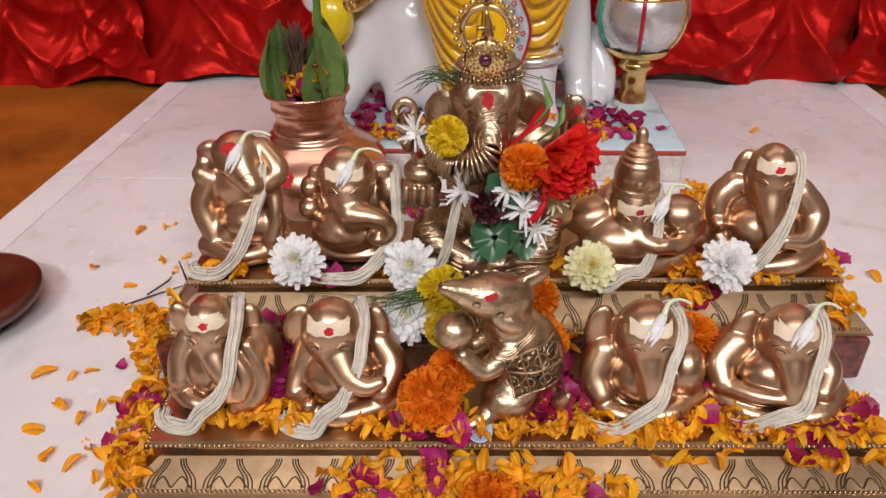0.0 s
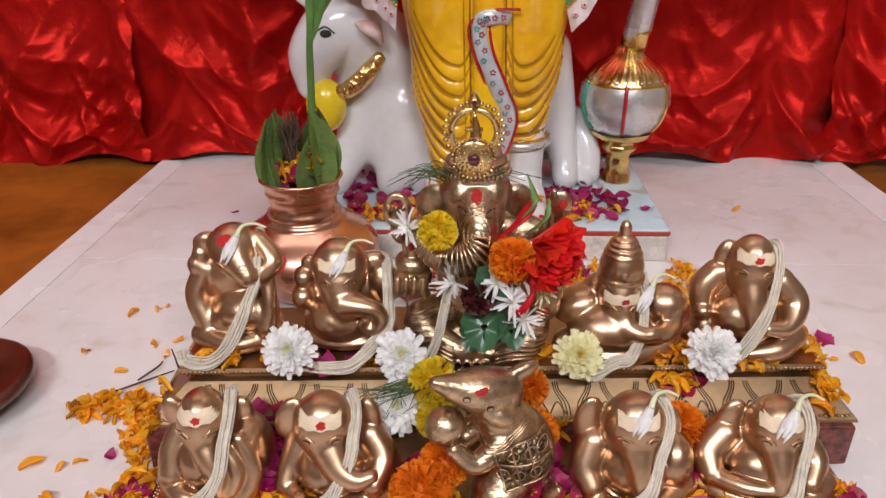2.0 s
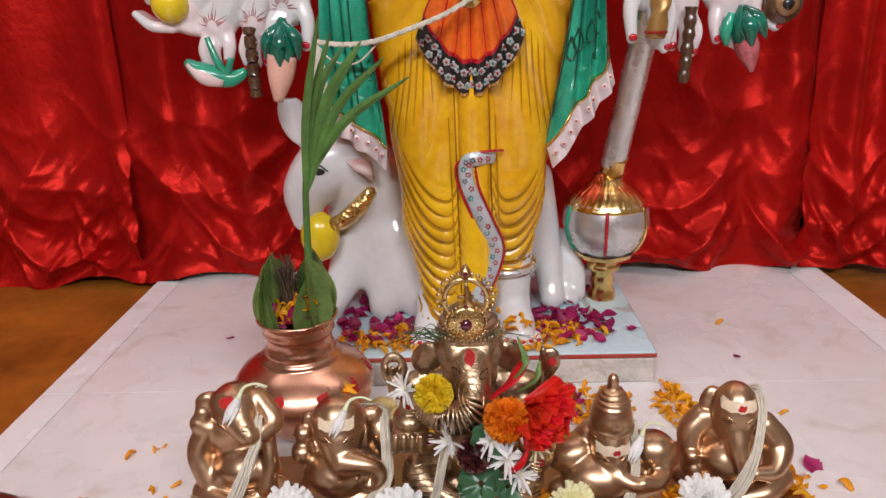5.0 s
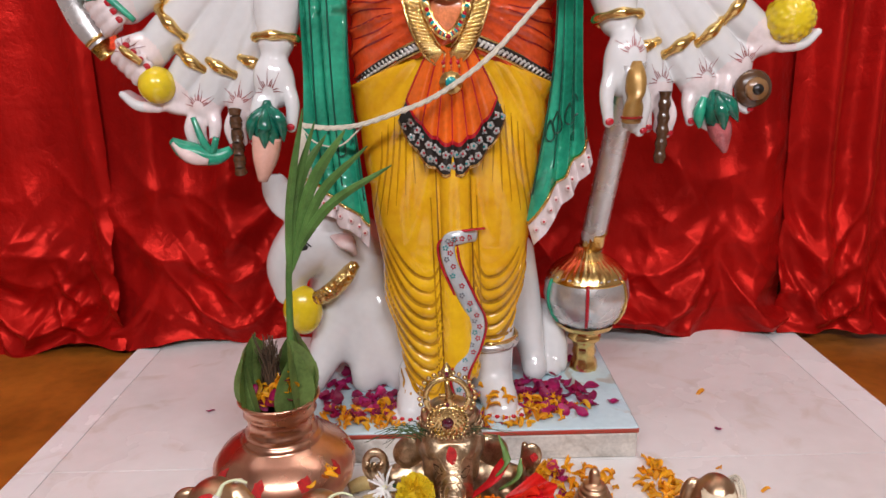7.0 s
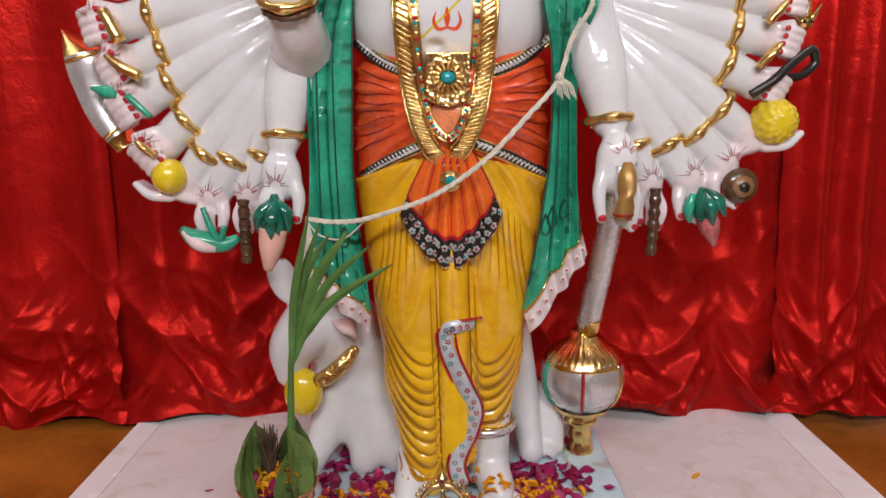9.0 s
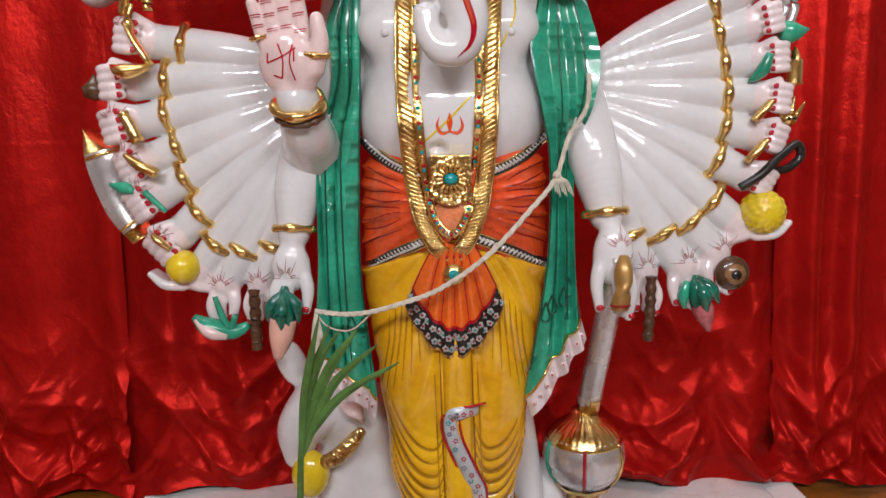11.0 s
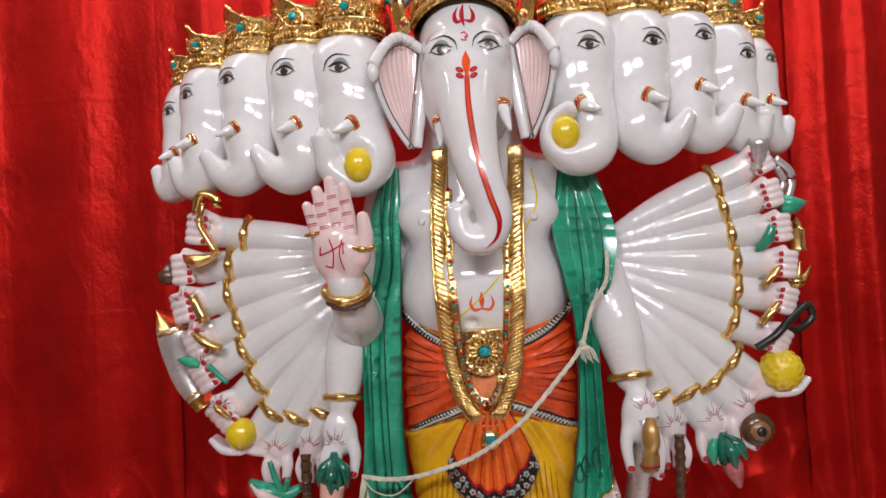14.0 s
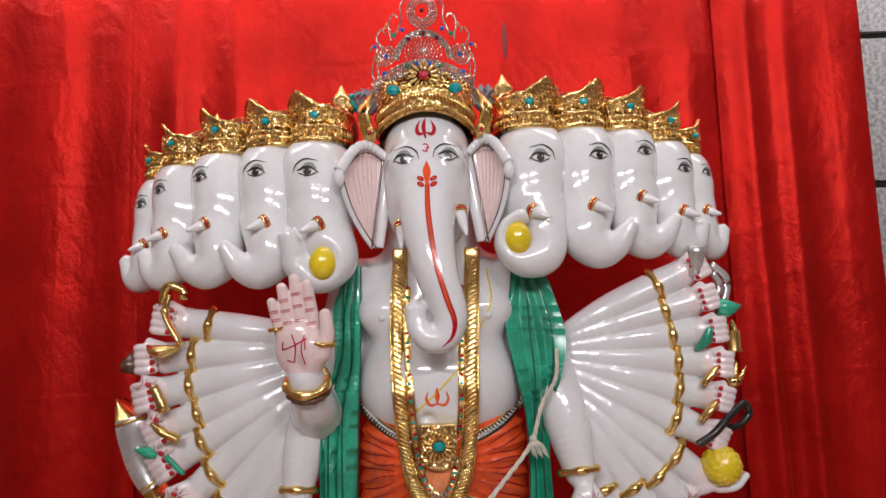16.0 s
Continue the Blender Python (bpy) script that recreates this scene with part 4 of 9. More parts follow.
def drape(X, Y, Z):
    """Nested hanging folds on each shin, long soft drags on the thighs and a flat middle panel."""
    left = X < 0.072
    run = np.where(left, Z - swag(X - 0.024, 0, True), Z - swag(X - 0.132, 0, False)) / FOLD
    wave = np.abs(np.sin(np.pi * run)) ** 0.55 - 0.55
    fade = 0.45 + 0.75 * cloud(X * 9, 2.2, Z * 11)
    mask = np.clip((0.42 - Z) / 0.14, 0, 1) * np.clip((Z - 0.10) / 0.05, 0, 1) * np.clip((np.abs(X - 0.074) - 0.018) / 0.014, 0, 1) * fade
    ang = np.arctan2(np.abs(X - 0.07) + 0.01, 0.86 - Z)
    drag = np.abs(np.sin(ang * 13 + 7 * Z + 1.8 * cloud(X * 8, 1, Z * 5))) ** 0.6 - 0.5
    high = np.clip((Z - 0.36) / 0.14, 0, 1) * np.clip((np.abs(X - 0.07) - 0.025) / 0.03, 0, 1) * (0.4 + 0.9 * cloud(X * 12, 5.1, Z * 7))
    seam = np.exp(-((np.abs(X - 0.074) - 0.028) / 0.0035) ** 2) * np.clip((0.62 - Z) / 0.1, 0, 1)
    return -0.0088 * wave * mask - 0.0085 * drag * high + 0.0055 * seam


c.press(drape, (-0.16, 1.2, 0.05), (0.30, 1.56, 0.80))
c.keep(lambda X, Y, Z: np.maximum(0.083 + 0.6 * np.clip(X - 0.06, -0.05, 0.2) - Z, -1), (-0.16, 1.2, 0.05), (0.30, 1.56, 0.30))
c.keep(lambda X, Y, Z: Z - (0.768 - 0.42 * np.abs(X - 0.07)), (-0.16, 1.2, 0.6), (0.30, 1.56, 0.80))
sculpted(c, YELLOW)

# feet
c = Clay((-0.08, 1.20, 0.050), (0.24, 1.48, 0.26), 0.0036)
for fx, top, out in ((0.000, 0.12, -0.012), (0.142, 0.22, 0.012)):
    c.cap((fx, 1.370, top), (fx, 1.365, 0.10), 0.046, 0.040, 0.01)
    c.chain([(fx, 1.365, 0.102), (fx + out, 1.315, 0.090), (fx + 1.6 * out, 1.285, 0.080)], [0.040, 0.036, 0.026], 0.015)
    for k in range(5):
        x = fx + 1.6 * out + (k - 2) * 0.0145
        c.cap((x, 1.288, 0.076), (x + (k - 2) * 0.001, 1.262 + 0.004 * abs(k - 2), 0.073), 0.0095, 0.0085, 0.003)
c.keep(lambda X, Y, Z: 0.0635 - Z, (-0.08, 1.2, 0.05), (0.24, 1.48, 0.26))
sculpted(c, WHITE)
for fx, out in ((0.000, -0.012), (0.142, 0.012)):
    for k in range(5):
        statue.add(ball((fx + 1.6 * out + (k - 2) * 0.0155, 1.2575 + 0.004 * abs(k - 2), 0.079), (0.0055, 0.004, 0.004), 5, 8), RED)
ring((0.137, 1.378, 0.202), (0, 0, 1), 0.056, 0.004, GOLD, 9)
ring((0.137, 1.378, 0.192), (0, 0, 1), 0.054, 0.009, SILVER, 0)

# red pleated waist cloth
c = Clay((-0.18, 1.20, 0.66), (0.34, 1.60, 0.98), 0.0042)
c.ell((0.075, 1.405, 0.85), (0.186, 0.152, 0.16), 0.03)
c.ell((0.075, 1.405, 0.74), (0.187, 0.145, 0.14), 0.05)


def waist(X, Y, Z):
    u = np.abs(X - 0.07)
    ang = np.arctan2(Z - 0.835, u + 0.015)
    return 0.0085 * np.abs(np.sin(ang * 17 + 2.2 * cloud(X * 9, Y * 3, Z * 9))) ** 0.7 * np.clip((u - 0.015) / 0.06, 0, 1) - 0.003


c.press(waist, (-0.18, 1.2, 0.66), (0.34, 1.6, 0.98))
c.keep(lambda X, Y, Z: np.maximum((0.762 - 0.42 * np.abs(X - 0.07)) - Z, Z - (0.872 + 0.42 * np.abs(X - 0.07) + 0.0)), (-0.18, 1.2, 0.66), (0.34, 1.6, 0.98))
sculpted(c, ORANGE)

on = tree_of(skins)


def onskin(xz, lift=0.0, way=(0, 1, 0)):
    """Points (x, z) brought on to the front of the statue."""
    out, last = [], 1.3
    for x, z in xz:
        hit = on.ray_cast(Vector((x, 0.9, z)), Vector(way), 1.2)[0]
        last = hit.y if hit is not None else last
        out.append((x, last - lift, z))
    return out


def belt(x0, z0, x1, z1, sag, width):
    """A black belt with a row of pale links, lying on the body."""
    t = np.linspace(0, 1, 22)
    xz = np.column_stack([x0 + (x1 - x0) * t, z0 + (z1 - z0) * t - sag * 4 * t * (1 - t)])
    p = onskin(xz, 0.001)
    statue.add(tube(p, width * 0.5, 8, 44, 0.35, (0, 1, 0)), BLACK)
    rim = width * 0.47
    for o in (-rim, rim):
        statue.add(tube([(q[0], q[1] - 0.002, q[2] + o) for q in p], 0.0022, 6, 44), GOLD)
    fine = spline(p, 40)
    for k in range(1, 39):
        d = (k % 2) * 2 - 1
        statue.add(ball((0, 0, 0), (0.0056, 0.0020, 0.0028), 5, 6), PALELINK,
                   pose(fine[k][0], fine[k][1] - width * 0.16, fine[k][2] + 0.0025 * d, 0, 38 * d, 0))


belt(-0.099, 0.945, 0.012, 0.880, 0.012, 0.021)
belt(0.132, 0.880, 0.262, 0.953, 0.012, 0.021)
belt(-0.098, 0.698, 0.030, 0.764, -0.004, 0.021)
belt(0.112, 0.764, 0.262, 0.690, -0.004, 0.021)


# orange pleated fan below the pendant, with its black flowered hem
def sash(rad0, rad1, lift, mat, nu=90, nv=24):
    def at(u, v):
        a = 2 * u - 1
        r = rad0 + (rad1 - rad0) * v
        x = 0.070 + 0.092 * a * (r / 0.256) ** 0.75
        z = 0.800 - r * (1 - 0.36 * a ** 2) - 0.006 * (r / 0.256) * np.abs(np.sin(u * 6 * np.pi))
        pl = np.abs(np.sin(u * 6 * np.pi))
        y = 1.252 + 0.10 * (r - 0.05) - (0.013 * np.minimum(r, 0.19) / 0.256 * np.clip((0.34 - r) / 0.15, 0.45, 1) + 0.002) * pl + 0.30 * np.abs(x - 0.07) ** 1.4 - lift
        return x, y, z
    v, f = sheet(at, nu, nv)
    statue.add(thick((v, f[:, ::-1]), (0, 0.014, 0)), mat)
    if mat is SASH:
        for k in range(7):
            x, y, z = at(np.full(20, k / 6), np.linspace(0.1, 0.98, 20))
            statue.add(tube(np.stack([x, y - 0.0008, z], -1), 0.0016, 5, 30), RED)
    return at


sash(0.045, 0.205, 0.0, SASH)
hem = sash(0.201, 0.254, 0.001, BLACK)
sash(0.196, 0.203, 0.003, RED)
sash(0.251, 0.256, 0.002, GOLD)
for k in range(34):
    u = (k + 0.5) / 34
    x, y, z = hem(np.array(u), np.array((0.30, 0.72)[k % 2]))
    for q in range(5):
        a = q * 2 * math.pi / 5 + k
        statue.add(ball((float(x) + 0.0040 * math.cos(a), float(y) - 0.0010, float(z) + 0.0040 * math.sin(a)), (0.0030, 0.0007, 0.0030), 5, 8), PALEGREY)
    statue.add(ball((float(x), float(y) - 0.0026, float(z)), 0.0022, 5, 8), (RED, TEAL)[k % 3 == 0])
    if k % 2:
        x, y, z = hem(np.array(u + 0.012), np.array(0.30))
        statue.add(ball((float(x), float(y) - 0.0012, float(z)), (0.0028, 0.0010, 0.0020), 5, 8), GREY)


# green shawl falling on both sides
def shawl(top, bottom, pleats, depth, hem_out):
    """top and bottom: rows of ((x, y, z) inner edge, (x, y, z) outer edge) down the fall."""
    rows = np.array([list(a) + list(b) for a, b in top])
    rr = spline(rows, 90)

    def at(u, v):
        k = np.clip((v * 89).astype(int), 0, 89)
        a, b = rr[k, :3], rr[k, 3:]
        p = a + (b - a) * u[..., None]
        w = depth * (0.45 + 0.75 * v) * (0.45 + 0.9 * cloud(u * 3 + pleats, v * 2.2, hem_out[0] * 90))
        ph = u * pleats + 0.9 * (cloud(u * 2.5, v * 3.0, 5.5 + hem_out[0] * 60) - 0.5) + 0.35 * np.sin(v * 4 + 2 * u)
        return p[..., 0] + 0.003 * np.sin(ph * 6.28), p[..., 1] - w * np.abs(np.sin(np.pi * ph)) ** 0.9, p[..., 2]

    v, f = sheet(at, 56, 90)
    statue.add(thick((v, f), (0, 0.012, 0)), GREEN)
    for k in range(int(pleats) + 1):
        u = np.clip(k / pleats + 0.10 * (cloud(np.linspace(0, 3, 50), k * 3.3, hem_out[0] * 50) - 0.5), 0, 1)
        x, y, z = at(u, np.linspace(0.02, 0.97, 50))
        statue.add(tube(np.stack([x, y - 0.001, z], -1), 0.0016, 5, 50), DEEPGREEN)

    def frill(u, v):
        x, y, z = at(u, np.ones_like(u))
        dx, dz = hem_out
        return x + dx * v, y - 0.006 * v * np.sin(u * pleats * 9) - 0.002, z + dz * v + 0.004 * v * np.sin(u * pleats * 9)

    v, f = sheet(frill, 90, 8)
    statue.add(thick((v, f), (0, 0.008, 0)), BLUSH)
    x, y, z = at(np.linspace(0, 1, 40), np.ones(40))
    statue.add(tube(np.stack([x, y - 0.004, z], -1), 0.003, 6, 60), GOLD)
    for k in range(8):
        u = np.array((k + 0.5) / 8)
        x, y, z = frill(u, np.array(0.5))
        statue.add(ball((float(x), float(y) - 0.003, float(z)), (0.006, 0.0025, 0.006), 5, 8), PINK)
        statue.add(ball((float(x), float(y) - 0.005, float(z)), (0.0022, 0.002, 0.0022), 5, 6), RED)
    for k in range(4):
        x, y, z = at(np.array((k + 0.6) / 4.6), np.array(0.90))
        lp = [(float(x) + 0.011 * math.sin(q) * math.sin(q / 2) ** 1.2, float(y) - 0.004, float(z) + 0.019 * math.cos(q)) for q in np.linspace(0, 2 * math.pi, 17)]
        statue.add(tube(lp, 0.0017, 5, 30), DEEPGREEN)


shawl([((-0.095, 1.36, 1.245), (-0.130, 1.365, 1.240)), ((-0.095, 1.345, 1.15), (-0.150, 1.35, 1.15)), ((-0.098, 1.345, 1.05), (-0.150, 1.35, 1.05)), ((-0.105, 1.345, 0.90), (-0.185, 1.355, 0.90)),
       ((-0.105, 1.34, 0.70), (-0.190, 1.355, 0.70)), ((-0.080, 1.335, 0.445), (-0.200, 1.36, 0.535))], None, 2.7, 0.019, (-0.004, -0.042))
shawl([((0.245, 1.36, 1.245), (0.285, 1.365, 1.245)), ((0.228, 1.345, 1.18), (0.322, 1.35, 1.18)), ((0.215, 1.335, 1.10), (0.345, 1.34, 1.09)), ((0.235, 1.325, 0.99), (0.330, 1.33, 1.00)),
       ((0.252, 1.345, 0.90), (0.300, 1.35, 0.90)), ((0.245, 1.345, 0.70), (0.305, 1.36, 0.72)), ((0.205, 1.335, 0.440), (0.320, 1.36, 0.590))], None, 2.7, 0.019, (0.012, -0.042))


# gold garlands, belt plate and pendant
def garland(xz, width, lift, ridges, slant, studs_=False):
    """A flat gilt band lying on the body, with raised rims and slanting ridges, or a narrow one set with stones."""
    p = onskin(xz, lift)
    pp = spline(p, 70)
    for _ in range(5):
        pp[1:-1, 1] = np.minimum(pp[1:-1, 1], (pp[:-2, 1] + pp[2:, 1]) / 2)
    t = np.gradient(pp, axis=0)
    t[:, 1] = 0
    t /= np.linalg.norm(t, axis=1, keepdims=True) + 1e-9
    across = np.stack([-t[:, 2], 0 * t[:, 0], t[:, 0]], 1)
    statue.add(tube(pp, width, 10, 120, 0.30, (0, 1, 0)), GOLD)
    for o in (-1, 1):
        statue.add(tube(pp + across * (o * width * 0.90) + (0, -width * 0.14, 0), width * 0.15, 6, 120), GOLD)
    for k in range(ridges):
        i = int((k + 0.5) / ridges * 69)
        c0 = pp[i] + (0, -width * 0.30, 0)
        if studs_:
            statue.add(ball(c0, (width * 0.55, width * 0.40, width * 0.55), 6, 8), (RED, TEAL, GOLD)[k % 3])
        else:
            d = across[i] * 0.78 + t[i] * slant * 0.55
            statue.add(tube([c0 - d * width, c0 + (0, -width * 0.08, 0), c0 + d * width], np.array((0.10, 0.17, 0.10)) * width, 6, 7), GOLD)


garland([(-0.004, 1.250), (-0.010, 1.169), (-0.012, 1.070), (-0.008, 0.968), (0.000, 0.876), (0.014, 0.806), (0.036, 0.756), (0.062, 0.733)], 0.0160, 0.006, 74, 1)
garland([(0.150, 1.245), (0.144, 1.160), (0.138, 1.060), (0.134, 0.968), (0.128, 0.890), (0.116, 0.820), (0.092, 0.760), (0.066, 0.733)], 0.0160, 0.006, 74, -1)
garland([(0.010, 1.190), (0.008, 1.070), (0.013, 0.968), (0.021, 0.876), (0.034, 0.810), (0.050, 0.782), (0.066, 0.772)], 0.0072, 0.008, 46, 1, True)
garland([(0.124, 1.190), (0.119, 1.070), (0.115, 0.968), (0.109, 0.890), (0.097, 0.822), (0.082, 0.786), (0.066, 0.772)], 0.0072, 0.008, 46, -1, True)
for x in (-0.004, 0.150):
    statue.add(box((x - 0.017, onskin([(x, 1.25)])[0][1] - 0.014, 1.236), (x + 0.017, onskin([(x, 1.25)])[0][1] + 0.02, 1.276), 0.005), GOLD)
yb = min(q[1] for q in onskin([(0.066, z) for z in (0.84, 0.86, 0.88, 0.90, 0.92)])) - 0.006
statue.add(sheet(lambda u, v: (0.030 + 0.072 * u, yb - 0.008 - 0.006 * np.sin(np.pi * u), 0.838 + 0.072 * v - 0.012 * np.sin(np.pi * u) * (1 - v)), 16, 16), CHASED)
statue.add(box((0.030, yb - 0.008, 0.905), (0.102, yb + 0.03, 0.913), 0.002), GOLD)
for k in range(16):
    a = k * math.pi / 8
    statue.add(tube([(0.066 + 0.013 * math.cos(a), yb - 0.018, 0.872 + 0.012 * math.sin(a)), (0.066 + 0.027 * math.cos(a), yb - 0.016, 0.872 + 0.024 * math.sin(a))], [0.003, 0.0045], 6), GOLD)
statue.add(ball((0.066, yb - 0.016, 0.872), (0.013, 0.007, 0.010), 8, 16), TEAL)
statue.add(ball((0.068, onskin([(0.068, 0.806)])[0][1] + 0.002, 0.806), (0.036, 0.010, 0.032), 8, 16), PEACH)
yp = onskin([(0.068, 0.72)])[0][1] - 0.012
statue.add(box((0.046, yp - 0.008, 0.722), (0.090, yp + 0.02, 0.756), 0.004), GOLD)
for dx in (-0.012, 0, 0.012):
    for dz in (-0.007, 0.007):
        statue.add(ball((0.068 + dx, yp - 0.008, 0.739 + dz), (0.0045, 0.003, 0.0045), 5, 8), RED)
statue.add(lathe([(0.001, -0.006), (0.024, -0.005), (0.026, 0.0), (0.022, 0.006), (0.001, 0.009)], 40, wave=lambda a, z: 0.82 + 0.02 * np.cos(a * 12)), GOLD, pose(0.069, yp - 0.006, 0.700, 90, 0, 0))
statue.add(ball((0.069, yp - 0.015, 0.700), (0.010, 0.005, 0.010), 6, 12), TEAL)

# the painted snake on the cloth
sn = [(0.108, 0.428), (0.080, 0.432), (0.060, 0.424), (0.062, 0.385), (0.090, 0.315), (0.110, 0.262), (0.102, 0.215), (0.076, 0.160), (0.086, 0.118), (0.104, 0.095)]
p = onskin(sn, 0.003)
statue.add(tube(p, [0.012, 0.013, 0.013, 0.013, 0.014, 0.0145, 0.0145, 0.014, 0.014, 0.011], 14, 80, 0.55, (0, 1, 0)), SNAKE)
for o in (-0.0175, 0.0175):
    statue.add(tube([(q[0] + o, q[1] + 0.002, q[2] + (0.012 if k < 3 else 0) * (1 if o > 0 else -0.2)) for k, q in enumerate(p)], 0.0026, 5, 60), RED)
pts = spline(p, 36)
for k in range(1, 35):
    for q in range(5):
        a = q * 1.257 + k
        statue.add(ball((pts[k][0] + 0.004 * (-1) ** k + 0.0036 * math.cos(a), pts[k][1] - 0.0088, pts[k][2] + 0.0036 * math.sin(a)), (0.0019, 0.0008, 0.0019), 4, 6), (RED, TEAL, RED, GREY)[k % 4])


# heads
def tusk(at, way, length, r):
    a, w = np.array(at), np.array(way, float) / np.linalg.norm(way)
    statue.add(tube([a, a + w * length * 0.5, a + w * length], [r, r * 0.75, r * 0.25], 10), WHITE)
    for k, mt in enumerate((GOLD, RED, GOLD)):
        q = a + w * (0.002 + 0.004 * k)
        statue.add(tube([q - w * 0.002, q + w * 0.002], [r * (1.28 - 0.06 * k)] * 2, 12), mt)


EYES = []


CURL = [(0, -0.035, -0.080, 0.061), (-0.018, -0.055, -0.125, 0.055), (-0.024, -0.068, -0.162, 0.046), (0.002, -0.080, -0.186, 0.038), (0.034, -0.090, -0.176, 0.029), (0.052, -0.098, -0.152, 0.0215), (0.064, -0.104, -0.134, 0.0165)]
INNER = [(0, -0.035, -0.080, 0.060), (-0.032, -0.055, -0.125, 0.052), (-0.044, -0.066, -0.165, 0.046), (-0.012, -0.074, -0.192, 0.037), (0.026, -0.082, -0.172, 0.028), (0.034, -0.090, -0.138, 0.022), (0.042, -0.098, -0.112, 0.018)]
OUTER = [(0, -0.035, -0.080, 0.060), (0.012, -0.055, -0.130, 0.047), (0.004, -0.066, -0.175, 0.044), (-0.034, -0.074, -0.188, 0.037), (-0.066, -0.082, -0.164, 0.031), (-0.066, -0.090, -0.130, 0.024), (-0.046, -0.098, -0.110, 0.019)]


def scroll(at, n, m, r0, turns, r):
    """A small raised scroll of gold in the plane of n and m."""
    t = np.linspace(0, 1, 16)[:, None]
    rad = r0 * (1 - 0.8 * t)
    p = np.array(at) + rad * np.cos(t * turns) * np.array(n) + rad * np.sin(t * turns) * np.array(m)
    statue.add(tube(p, np.linspace(r, r * 0.7, 16), 5, 20), GOLD)


def side_head(x, y, z, s, sg, yaw, eye, trunk, sweet=None):
    """A side head: s its size, sg the side that it turns to."""
    m = np.array(Euler((0, 0, radians(yaw))).to_matrix())

    def at(px, py, pz):
        return np.array((x, y, z)) + s * (m @ np.array((px, py, pz)))

    lo, hi = np.array((x, y, z)) - (0.16 * s, 0.17 * s, 0.26 * s), np.array((x, y, z)) + (0.16 * s, 0.14 * s, 0.14 * s)
    c = Clay(lo, hi, 0.0034)
    c.ell(at(sg * 0.004, 0.012, 0.040), np.array((0.061, 0.076, 0.080)) * s, 0.01, (0, 0, yaw))
    c.ell(at(-sg * 0.003, 0.0, 0.0), np.array((0.067, 0.076, 0.090)) * s, 0.05, (0, sg * 8, yaw))
    c.ell(at(-sg * 0.008, -0.016, -0.052), np.array((0.067, 0.066, 0.092)) * s, 0.05, (0, sg * 12, yaw))
    c.ell(at(sg * 0.022, -0.052, 0.006), np.array((0.024, 0.014, 0.020)) * s, 0.022, (0, 0, yaw))
    c.ell(at(sg * 0.044, -0.026, 0.046), np.array((0.022, 0.030, 0.036)) * s, 0.03, (0, 0, yaw))
    ch = np.array(trunk)
    c.soften(2)
    c.chain([at(sg * q[0], q[1], q[2]) for q in ch], ch[:, 3] * s, 0.016, 48)
    c.soften(2)
    tip = at(sg * (2 * ch[-1][0] - ch[-2][0]) * 1.0, ch[-1][1] - 0.006, ch[-1][2] + 0.008)
    c.ell(tip, np.array((0.008, 0.010, 0.008)) * s, 0.006, cut=True)
    if sweet:
        c.ell((sweet[0], y - 0.135 * s, sweet[1] + 0.004), np.array((0.030, 0.040, 0.036)) * s, 0.02, cut=True)
    sculpted(c, WHITE)
    statue.add(ball(at(0, 0.040, 0.055), np.array((0.067, 0.070, 0.066)) * s, 10, 18), BLACK)
    if sweet:
        statue.add(ball((sweet[0], y - 0.104 * s, sweet[1]), np.array((0.027, 0.024, 0.033)) * s, 12, 18), LEMON)
    EYES.append((eye, s, sg))
    # crown: beaded bands, a chased panel that rises to a peak over the brow, a dark cap and a finial
    prof = [(0.064, 0.076), (0.068, 0.079), (0.069, 0.084), (0.065, 0.088), (0.0645, 0.104), (0.069, 0.107), (0.069, 0.111), (0.065, 0.114), (0.0665, 0.130), (0.069, 0.146), (0.072, 0.149), (0.071, 0.154), (0.062, 0.152)]
    v, f = lathe(np.array(prof) * s, 96, wave=lambda a, zz: 1 + 0.02 * np.cos(a * 40) * ((zz > 0.087 * s) & (zz < 0.105 * s)))
    a = np.arctan2(v[:, 1], v[:, 0])
    front = -math.pi / 2 + sg * 0.62
    peak = np.clip(np.cos(a - front), 0, 1)
    lift = 0.034 * peak ** 6 - 0.010 * (1 - peak) + 0.003 * np.abs(np.sin(a * 7))
    v[:, 2] += s * lift * np.clip((v[:, 2] / s - 0.112) / 0.04, 0, 1)
    v[:, 1] *= 1.10
    statue.add(((v @ m.T) + at(0, 0.012, 0.007), f), CHASED)

    def rim(q, zz, out=0.0):
        return at((0.067 + out) * math.cos(q), 0.012 + (0.0735 + out) * math.sin(q), zz + 0.007)

    for k in range(23):
        q = -math.pi / 2 + (k - 11) * 0.135
        statue.add(ball(rim(q, 0.096), np.array((0.0030, 0.0032, 0.0078)) * s, 5, 6), GOLD)
    gem = -math.pi / 2 - sg * 0.10
    gc = rim(gem, 0.131, 0.002)
    side = m @ np.array((-math.sin(gem), math.cos(gem), 0))
    up = np.array((0, 0, 1.0))
    for k in range(15):
        q = k * 2 * math.pi / 15
        ray_ = math.cos(q) * side + 0.85 * math.sin(q) * up
        statue.add(tube([gc + 0.0095 * s * ray_, gc + 0.0185 * s * ray_ + (0, 0.002, 0)], np.array((0.0016, 0.0030)) * s, 5), GOLD)
    statue.add(ball(gc - (0, 0.001, 0), np.array((0.0095, 0.005, 0.0075)) * s, 6, 12), TEAL)
